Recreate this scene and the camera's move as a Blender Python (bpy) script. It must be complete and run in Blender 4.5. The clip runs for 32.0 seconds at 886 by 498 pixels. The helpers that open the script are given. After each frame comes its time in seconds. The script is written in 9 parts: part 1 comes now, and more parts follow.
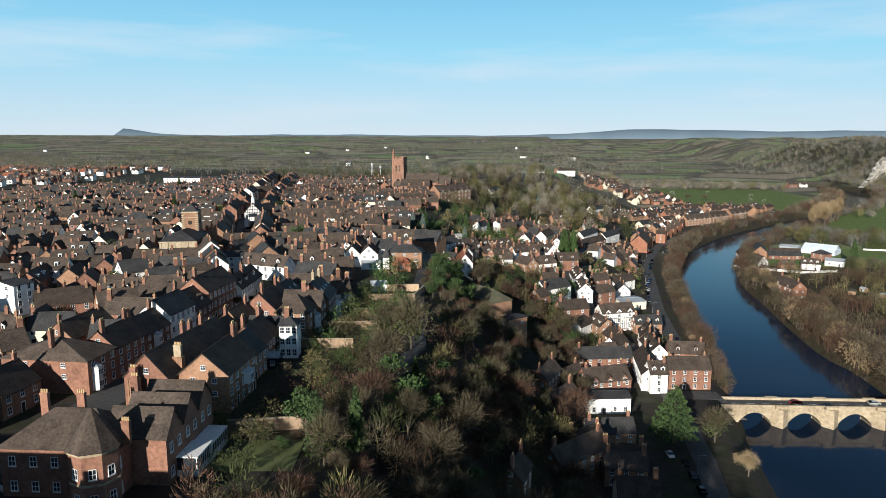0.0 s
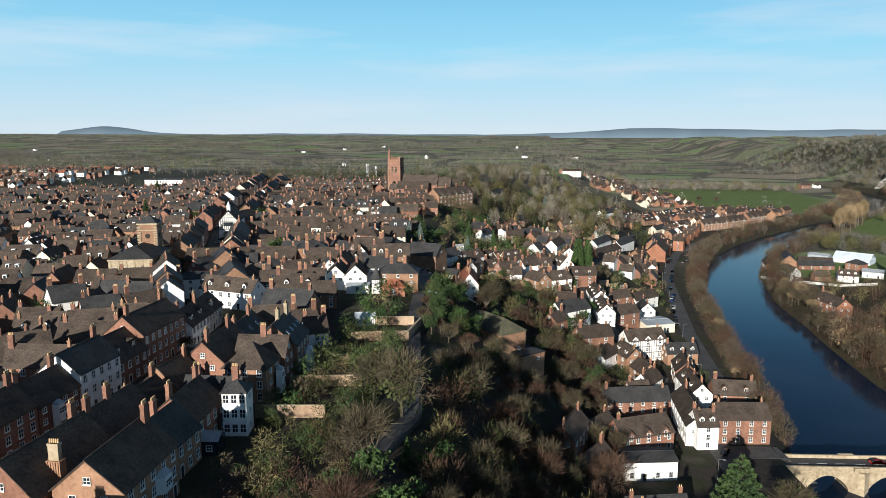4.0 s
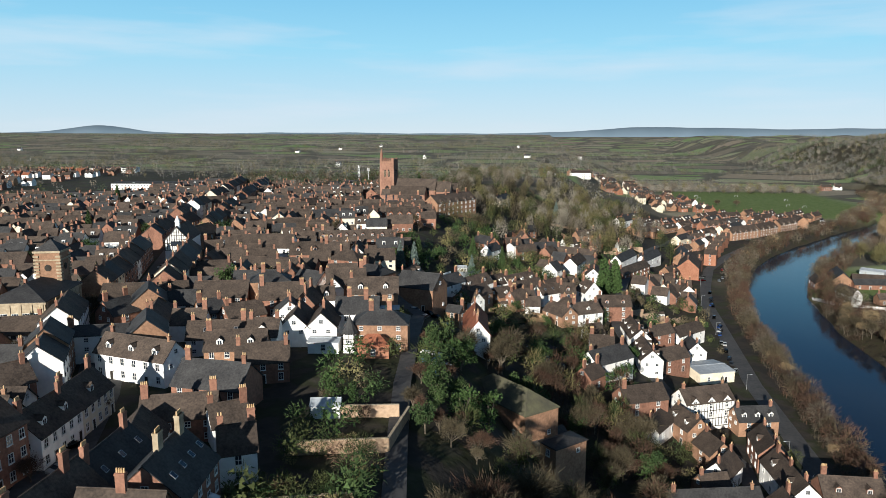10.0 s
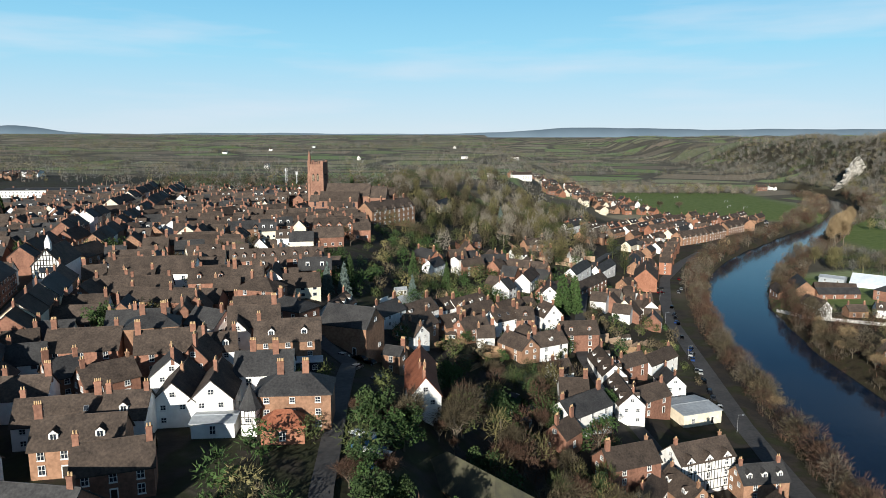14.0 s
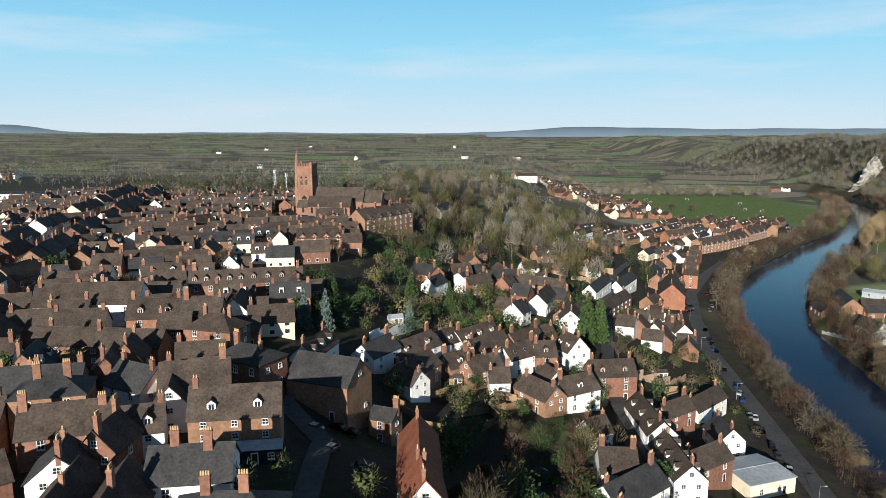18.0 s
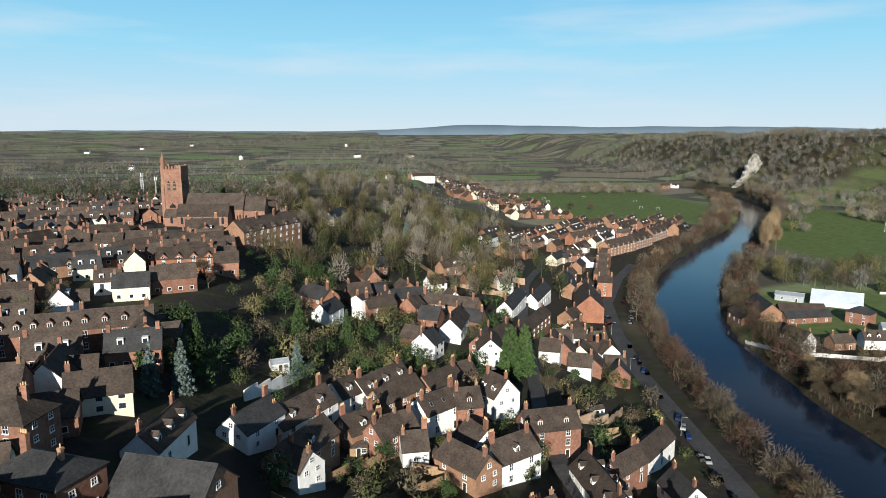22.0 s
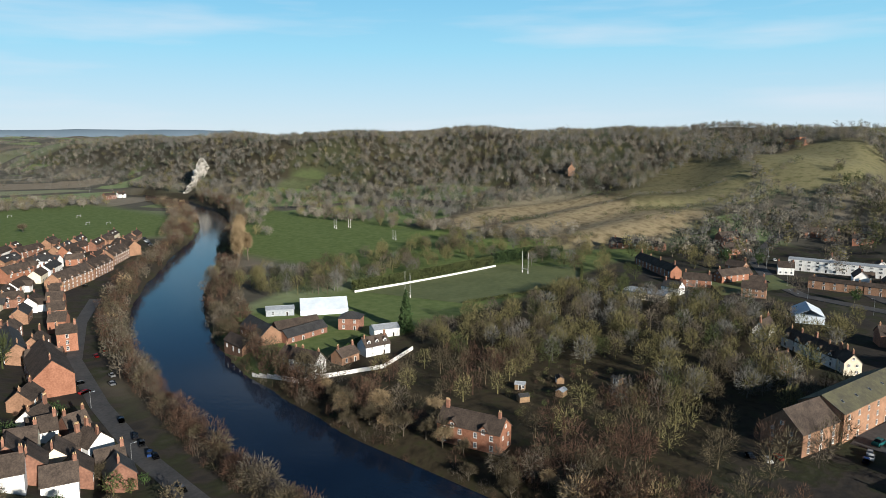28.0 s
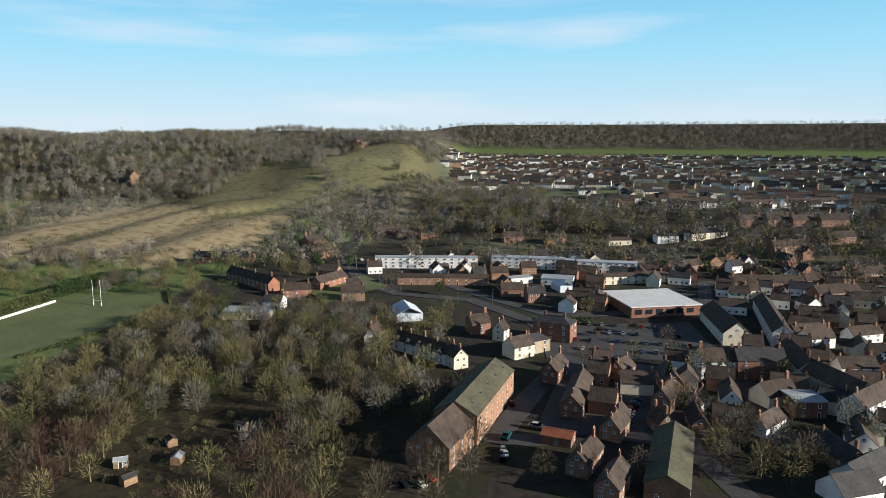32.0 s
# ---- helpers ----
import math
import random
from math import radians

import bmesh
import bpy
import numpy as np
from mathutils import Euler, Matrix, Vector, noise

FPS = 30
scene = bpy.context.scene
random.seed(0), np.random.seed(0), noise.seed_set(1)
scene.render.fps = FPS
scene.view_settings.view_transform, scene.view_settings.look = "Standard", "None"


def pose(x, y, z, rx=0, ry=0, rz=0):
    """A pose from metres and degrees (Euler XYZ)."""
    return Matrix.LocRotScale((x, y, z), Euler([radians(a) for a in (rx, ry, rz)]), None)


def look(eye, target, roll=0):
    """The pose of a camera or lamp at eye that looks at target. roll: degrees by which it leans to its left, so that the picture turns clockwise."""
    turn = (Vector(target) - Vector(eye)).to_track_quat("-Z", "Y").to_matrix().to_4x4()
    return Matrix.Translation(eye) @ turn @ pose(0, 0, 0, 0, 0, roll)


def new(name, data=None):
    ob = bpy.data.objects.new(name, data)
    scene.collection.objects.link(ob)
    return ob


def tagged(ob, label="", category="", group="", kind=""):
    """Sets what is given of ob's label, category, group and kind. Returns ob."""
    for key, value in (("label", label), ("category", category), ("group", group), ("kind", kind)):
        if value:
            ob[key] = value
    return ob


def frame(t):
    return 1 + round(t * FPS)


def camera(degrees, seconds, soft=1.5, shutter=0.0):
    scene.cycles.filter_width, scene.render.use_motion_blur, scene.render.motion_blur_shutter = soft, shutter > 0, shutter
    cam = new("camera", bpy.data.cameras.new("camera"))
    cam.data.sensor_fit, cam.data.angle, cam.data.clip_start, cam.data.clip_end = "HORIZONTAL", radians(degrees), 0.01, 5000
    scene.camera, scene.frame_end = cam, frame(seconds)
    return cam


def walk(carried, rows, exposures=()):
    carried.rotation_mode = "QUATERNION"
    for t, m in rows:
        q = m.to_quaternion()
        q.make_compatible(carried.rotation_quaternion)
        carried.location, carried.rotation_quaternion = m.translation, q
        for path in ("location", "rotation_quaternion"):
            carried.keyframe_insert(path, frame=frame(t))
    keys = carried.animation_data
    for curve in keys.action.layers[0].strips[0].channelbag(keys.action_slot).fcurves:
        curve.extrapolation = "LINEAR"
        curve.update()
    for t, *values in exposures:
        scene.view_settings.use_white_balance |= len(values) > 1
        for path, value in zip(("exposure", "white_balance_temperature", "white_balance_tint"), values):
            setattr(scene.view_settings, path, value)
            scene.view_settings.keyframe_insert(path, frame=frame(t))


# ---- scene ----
cam = camera(64.20, 32.0, soft=0.8)
PATH = [
    (0, (14.592, 8.793, 104.05), (14.334, 10.75, 103.727), 0.0),
    (3, (9.54, 45.134, 103.918), (9.284, 47.09, 103.593), 0.0),
    (6, (4.236, 81.244, 103.684), (3.981, 83.2, 103.357), 0.0),
    (9, (-0.244, 117.189, 103.332), (-0.501, 119.145, 103.004), 0.0),
    (11, (-3.328, 140.93, 103.156), (-3.549, 142.891, 102.828), 0.0),
    (13, (-6.352, 164.981, 102.985), (-6.428, 166.953, 102.658), 0.0),
    (14.5, (-7.957, 183.123, 102.864), (-8.031, 185.095, 102.537), 0.0),
    (17, (-9.918, 212.838, 102.393), (-9.991, 214.81, 102.065), 0.0),
    (19, (-11.178, 236.607, 102.193), (-11.249, 238.578, 101.864), 0.0),
    (20, (-11.725, 248.159, 102.154), (-11.793, 250.13, 101.824), 0.0),
    (21, (-11.988, 259.68, 102.136), (-11.992, 261.652, 101.805), 0.0),
    (22, (-12.203, 270.997, 102.153), (-11.977, 272.956, 101.819), 0.0),
    (23, (-12.185, 282.196, 102.229), (-11.674, 284.101, 101.897), 0.0),
    (24, (-11.221, 292.826, 102.355), (-10.461, 294.646, 102.024), 0.0),
    (25.5, (-7.737, 308.428, 102.695), (-6.671, 310.088, 102.366), 0.0),
    (27.5, (-0.793, 327.182, 103.393), (0.629, 328.549, 103.066), 0.0),
    (28, (1.68, 331.674, 103.434), (3.189, 332.946, 103.108), 0.0),
    (29, (7.579, 340.348, 103.583), (9.245, 341.405, 103.258), 0.0),
    (30, (14.857, 348.373, 103.718), (16.663, 349.169, 103.395), 0.0),
    (31, (22.998, 355.326, 103.812), (24.906, 355.834, 103.491), 0.0),
    (32, (31.759, 360.829, 103.875), (33.724, 361.026, 103.557), 0.0),
]
walk(cam, [(t, look(eye, target, roll)) for t, eye, target, roll in PATH], exposures=[(0, 0.64, 6250, 8), (20, 0.64, 6250, 8), (23, 0.63, 6250, 8), (28, 0.66, 6350, 9), (32, 0.74, 6400, 10)])

# ---- sun and sky ----
SUN_UP, SUN_TURN = 17.0, 195.0  # degrees above the horizon; bearing from +y
world = bpy.data.worlds.new("sky")
scene.world = world
world.use_nodes = True
wn, wl = world.node_tree.nodes, world.node_tree.links
wn.clear()
sky = wn.new("ShaderNodeTexSky")
sky.sky_type, sky.sun_disc = "NISHITA", False
sky.sun_elevation, sky.sun_rotation = radians(SUN_UP), radians(SUN_TURN)
sky.altitude, sky.air_density, sky.dust_density, sky.ozone_density = 100, 0.8, 0.0, 4.5
# thin high cloud in long streaks
w_co, w_map, w_noise = wn.new("ShaderNodeTexCoord"), wn.new("ShaderNodeMapping"), wn.new("ShaderNodeTexNoise")
w_map.inputs["Scale"].default_value = (1.1, 1.1, 9.0)
w_noise.inputs["Scale"].default_value, w_noise.inputs["Detail"].default_value = 2.2, 5
w_ramp, w_mix, w_bg, w_out = wn.new("ShaderNodeValToRGB"), wn.new("ShaderNodeMixRGB"), wn.new("ShaderNodeBackground"), wn.new("ShaderNodeOutputWorld")
w_ramp.color_ramp.elements[0].position, w_ramp.color_ramp.elements[1].position = 0.50, 0.74
w_ramp.color_ramp.elements[1].color = (0.6, 0.6, 0.6, 1)
w_mix.inputs["Color2"].default_value = (8.2, 8.8, 9.6, 1)
# clear winter air: pale at the horizon, cyan higher up, deepening overhead
w_sep, w_el, w_air = wn.new("ShaderNodeSeparateXYZ"), wn.new("ShaderNodeValToRGB"), wn.new("ShaderNodeMixRGB")
AIR = ((0.0, (7.4, 8.6, 9.4)), (0.035, (6.4, 8.4, 9.6)), (0.11, (4.0, 7.9, 9.9)), (0.19, (2.6, 6.5, 9.3)), (0.27, (1.2, 3.2, 5.8)), (0.42, (0.42, 1.15, 2.4)), (1.0, (0.15, 0.36, 0.8)))
for pos, rgb in AIR[1:-1]:
    w_el.color_ramp.elements.new(pos)
for stop, (pos, rgb) in zip(w_el.color_ramp.elements, AIR):
    stop.color = (rgb[0] / 10, rgb[1] / 10, rgb[2] / 10, 1)
w_ten = wn.new("ShaderNodeVectorMath")
w_ten.operation = "SCALE"
w_ten.inputs["Scale"].default_value = 10.0
w_air.inputs["Fac"].default_value = 0.92
wl.new(w_co.outputs["Generated"], w_sep.inputs["Vector"])
wl.new(w_sep.outputs["Z"], w_el.inputs["Fac"])
wl.new(w_el.outputs["Color"], w_ten.inputs[0])
wl.new(sky.outputs["Color"], w_air.inputs["Color1"])
wl.new(w_ten.outputs["Vector"], w_air.inputs["Color2"])
wl.new(w_co.outputs["Generated"], w_map.inputs["Vector"])
wl.new(w_map.outputs["Vector"], w_noise.inputs["Vector"])
wl.new(w_noise.outputs["Fac"], w_ramp.inputs["Fac"])
wl.new(w_ramp.outputs["Color"], w_mix.inputs["Fac"])
wl.new(w_air.outputs["Color"], w_mix.inputs["Color1"])
wl.new(w_mix.outputs["Color"], w_bg.inputs["Color"])
w_bg.inputs["Strength"].default_value = 0.059
wl.new(w_bg.outputs["Background"], w_out.inputs["Surface"])
sun = new("sun", bpy.data.lights.new("sun", "SUN"))
sun.data.energy, sun.data.angle, sun.data.color = 5.0, radians(0.55), (1.0, 0.92, 0.80)
a, e = radians(SUN_TURN), radians(SUN_UP)
sun.matrix_world = look((0, 0, 0), (-math.sin(a) * math.cos(e), -math.cos(a) * math.cos(e), -math.sin(e)))

# ---- materials ----


def mat(name, dark, light, grain=1.0, blotch=0.08, rough=0.85, bump=0.3, vary=0.0, metal=0.0, bands=0.0, spec=0.3, dirt=None):
    """A surface between two colours: fine grain and large blotches in metres, a tint of its own for each object, and bands up its height."""
    m = bpy.data.materials.new(name)
    m.use_nodes = True
    n, k = m.node_tree.nodes, m.node_tree.links
    b = n["Principled BSDF"]
    b.inputs["Roughness"].default_value, b.inputs["Metallic"].default_value = rough, metal
    b.inputs["Specular IOR Level"].default_value = spec
    geo = n.new("ShaderNodeNewGeometry")
    n1, n2 = n.new("ShaderNodeTexNoise"), n.new("ShaderNodeTexNoise")
    n1.inputs["Scale"].default_value, n1.inputs["Detail"].default_value = grain, 6
    n2.inputs["Scale"].default_value, n2.inputs["Detail"].default_value = blotch, 3
    for q in (n1, n2):
        k.new(geo.outputs["Position"], q.inputs["Vector"])
    add = n.new("ShaderNodeMath")
    add.operation = "MULTIPLY_ADD"
    add.inputs[1].default_value = 0.55
    k.new(n1.outputs["Fac"], add.inputs[0])
    half = n.new("ShaderNodeMath")
    half.operation = "MULTIPLY"
    half.inputs[1].default_value = 0.45
    k.new(n2.outputs["Fac"], half.inputs[0])
    k.new(half.outputs[0], add.inputs[2])
    ramp = n.new("ShaderNodeValToRGB")
    ramp.color_ramp.elements[0].position, ramp.color_ramp.elements[1].position = 0.34, 0.66
    ramp.color_ramp.elements[0].color, ramp.color_ramp.elements[1].color = (*dark, 1), (*light, 1)
    if dirt:
        el = ramp.color_ramp.elements.new(0.42)
        el.color = (*dirt, 1)
    k.new(add.outputs[0], ramp.inputs["Fac"])
    col = ramp.outputs["Color"]
    if vary:
        info, hsv = n.new("ShaderNodeObjectInfo"), n.new("ShaderNodeHueSaturation")
        rng = n.new("ShaderNodeMapRange")
        both = n.new("ShaderNodeMath")
        both.operation = "ADD"
        k.new(info.outputs["Random"], both.inputs[0])
        k.new(geo.outputs["Random Per Island"], both.inputs[1])
        rng.inputs["From Max"].default_value = 2.0
        rng.inputs["To Min"].default_value, rng.inputs["To Max"].default_value = 1 - 1.5 * vary, 1 + 1.5 * vary
        k.new(both.outputs[0], rng.inputs["Value"])
        k.new(rng.outputs["Result"], hsv.inputs["Value"])
        k.new(col, hsv.inputs["Color"])
        col = hsv.outputs["Color"]
    height_of = n1.outputs["Fac"]
    if bands:
        co, wave = n.new("ShaderNodeTexCoord"), n.new("ShaderNodeTexWave")
        wave.wave_type, wave.bands_direction, wave.wave_profile = "BANDS", "Z", "SAW"
        wave.inputs["Scale"].default_value, wave.inputs["Distortion"].default_value = bands, 0.6
        k.new(co.outputs["Object"], wave.inputs["Vector"])
        dim = n.new("ShaderNodeMixRGB")
        dim.blend_type = "MULTIPLY"
        dim.inputs["Fac"].default_value = 0.28
        k.new(col, dim.inputs["Color1"])
        k.new(wave.outputs["Color"], dim.inputs["Color2"])
        col = dim.outputs["Color"]
        height_of = wave.outputs["Fac"]
    k.new(col, b.inputs["Base Color"])
    if bump:
        bp = n.new("ShaderNodeBump")
        bp.inputs["Strength"].default_value, bp.inputs["Distance"].default_value = bump, 0.06
        k.new(height_of, bp.inputs["Height"])
        k.new(bp.outputs["Normal"], b.inputs["Normal"])
    return m


M = {
    "brick": mat("red brick", (0.13, 0.064, 0.044), (0.275, 0.138, 0.093), 1.6, 0.25, vary=0.25),
    "orange": mat("orange brick", (0.20, 0.085, 0.05), (0.34, 0.16, 0.10), 1.6, 0.25, vary=0.12),
    "brown": mat("brown brick", (0.17, 0.095, 0.058), (0.33, 0.19, 0.12), 1.6, 0.25, vary=0.2),
    "white": mat("white render", (0.64, 0.625, 0.595), (0.84, 0.83, 0.805), 0.7, 0.2, vary=0.06),
    "cream": mat("cream render", (0.56, 0.49, 0.37), (0.74, 0.67, 0.53), 0.7, 0.2, vary=0.1),
    "blue": mat("pale blue render", (0.45, 0.55, 0.66), (0.60, 0.70, 0.80), 0.7, 0.2),
    "stone": mat("buff stone", (0.22, 0.17, 0.11), (0.46, 0.38, 0.27), 1.1, 0.2, vary=0.1),
    "sand": mat("red sandstone", (0.15, 0.078, 0.055), (0.30, 0.165, 0.115), 0.8, 0.12, vary=0.06),
    "tile": mat("brown clay tiles", (0.036, 0.029, 0.025), (0.108, 0.082, 0.066), 2.2, 0.35, vary=0.28, bands=3.2, rough=0.8, spec=0.15),
    "redtile": mat("red clay tiles", (0.17, 0.06, 0.035), (0.33, 0.125, 0.07), 2.2, 0.35, vary=0.18, bands=3.2, rough=0.8, spec=0.15),
    "slate": mat("grey slates", (0.024, 0.024, 0.026), (0.066, 0.065, 0.065), 2.2, 0.3, vary=0.2, bands=3.2, rough=0.7, spec=0.2),
    "moss": mat("mossy old slates", (0.06, 0.056, 0.045), (0.125, 0.12, 0.07), 0.6, 0.12, bands=3.2, rough=0.9),
    "lead": mat("grey sheet roofing", (0.22, 0.24, 0.26), (0.36, 0.39, 0.42), 1.0, 0.1, vary=0.15, rough=0.5),
    "glass": mat("window glass", (0.012, 0.016, 0.022), (0.03, 0.038, 0.05), 0.5, 0.2, rough=0.08, bump=0, spec=0.6),
    "paint": mat("white paint", (0.56, 0.56, 0.545), (0.72, 0.72, 0.705), 1.0, 0.2, bump=0),
    "timber": mat("black stained timber", (0.014, 0.012, 0.010), (0.04, 0.034, 0.028), 3, 0.4),
    "pot": mat("buff clay pot", (0.38, 0.24, 0.12), (0.58, 0.42, 0.24), 3, 0.6),
    "asphalt": mat("asphalt", (0.035, 0.035, 0.037), (0.075, 0.073, 0.072), 0.9, 0.12, rough=0.8),
    "paving": mat("pale paving", (0.13, 0.12, 0.11), (0.24, 0.225, 0.21), 1.0, 0.15),
    "line": mat("white road paint", (0.50, 0.50, 0.49), (0.75, 0.75, 0.73), 2.0, 0.4, bump=0),
    "grass": mat("meadow grass", (0.052, 0.078, 0.018), (0.10, 0.15, 0.035), 0.35, 0.03),
    "lawn": mat("mown lawn", (0.075, 0.092, 0.033), (0.118, 0.134, 0.053), 0.3, 0.05),
    "bark": mat("grey brown bark", (0.055, 0.046, 0.033), (0.145, 0.12, 0.09), 4, 0.5, vary=0.2),
    "twig": mat("bare winter twigs", (0.046, 0.038, 0.025), (0.12, 0.10, 0.063), 1.5, 0.1, vary=0.3, bump=0, rough=1.0, spec=0.1),
    # next three tones are lightened and greyed: distance haze put into the colour
    "palewood": mat("pale grey brown winter wood, haze toned", (0.165, 0.148, 0.12), (0.31, 0.28, 0.225), 1.5, 0.02, vary=0.2, bump=0, rough=1.0, spec=0.1),
    "greywood": mat("haze toned grey brown winter crowns", (0.088, 0.086, 0.078), (0.185, 0.178, 0.16), 0.25, 0.012, vary=0.1, bump=0, rough=1.0, spec=0.1),
    "brownwood": mat("haze toned brown winter crowns", (0.10, 0.088, 0.07), (0.20, 0.172, 0.135), 0.25, 0.012, vary=0.1, bump=0, rough=1.0, spec=0.1),
    "pine": mat("dull pine crowns", (0.034, 0.046, 0.03), (0.078, 0.094, 0.06), 0.25, 0.02, vary=0.1, bump=0, rough=1.0, spec=0.1),
    # the blue is distance haze put into the hills' base colour
    "farhill": mat("distant hills in haze blue", (0.11, 0.155, 0.20), (0.15, 0.20, 0.25), 0.004, 0.001, bump=0, rough=1.0, spec=0.0),
    "olive": mat("olive grey twigs with ivy", (0.084, 0.077, 0.035), (0.20, 0.178, 0.084), 1.5, 0.1, vary=0.3, bump=0, rough=1.0, spec=0.1),
    "redtwig": mat("reddish winter twigs", (0.05, 0.031, 0.023), (0.115, 0.07, 0.048), 1.5, 0.1, vary=0.25, bump=0, rough=1.0, spec=0.1),
    "straw": mat("straw coloured willow twigs", (0.19, 0.14, 0.08), (0.32, 0.24, 0.145), 1.5, 0.1, vary=0.2, bump=0, rough=1.0, spec=0.1),
    "ivy": mat("dull evergreen leaves", (0.026, 0.036, 0.012), (0.075, 0.086, 0.029), 1.2, 0.12, vary=0.25, bump=0, spec=0.25),
    "fir": mat("dark conifer needles", (0.018, 0.038, 0.014), (0.055, 0.085, 0.028), 1.2, 0.12, vary=0.25, bump=0, spec=0.2),
    "spruce": mat("blue grey spruce needles", (0.06, 0.085, 0.075), (0.13, 0.17, 0.155), 1.2, 0.12, vary=0.1, bump=0, spec=0.2),
    "bright": mat("bright green cypress", (0.026, 0.052, 0.016), (0.058, 0.098, 0.03), 1.2, 0.12, vary=0.1, bump=0, spec=0.2),
    "wood": mat("weathered wood", (0.16, 0.10, 0.055), (0.33, 0.22, 0.13), 3, 0.4, vary=0.2),
    "wallstone": mat("old garden brickwork", (0.20, 0.13, 0.085), (0.40, 0.29, 0.20), 1.2, 0.2, vary=0.1),
    "metal": mat("galvanised steel", (0.25, 0.26, 0.27), (0.40, 0.41, 0.42), 2, 0.4, rough=0.4, metal=0.6),
    "rubber": mat("tyre rubber", (0.012, 0.012, 0.012), (0.03, 0.03, 0.03), 5, 1, bump=0),
    "rock": mat("pale rock face", (0.16, 0.15, 0.13), (0.50, 0.48, 0.44), 0.12, 0.03),
    "green": mat("dark green paint", (0.02, 0.06, 0.035), (0.04, 0.10, 0.06), 1, 0.2, bump=0, rough=0.4),
}
M["water"] = mat("river water", (0.004, 0.010, 0.024), (0.007, 0.016, 0.034), 0.05, 0.01, rough=0.08, bump=0, spec=0.13)
_n, _k = M["water"].node_tree.nodes, M["water"].node_tree.links
_w, _b, _g, _mp = _n.new("ShaderNodeTexNoise"), _n.new("ShaderNodeBump"), _n.new("ShaderNodeNewGeometry"), _n.new("ShaderNodeMapping")
_mp.inputs["Scale"].default_value, _mp.inputs["Rotation"].default_value = (1.0, 0.45, 1), (0, 0, 0.25)
_w.inputs["Scale"].default_value, _w.inputs["Detail"].default_value = 0.55, 4
_b.inputs["Strength"].default_value, _b.inputs["Distance"].default_value = 0.25, 0.12
_k.new(_g.outputs["Position"], _mp.inputs["Vector"])
_k.new(_mp.outputs["Vector"], _w.inputs["Vector"])
_k.new(_w.outputs["Fac"], _b.inputs["Height"])
_k.new(_b.outputs["Normal"], _n["Principled BSDF"].inputs["Normal"])


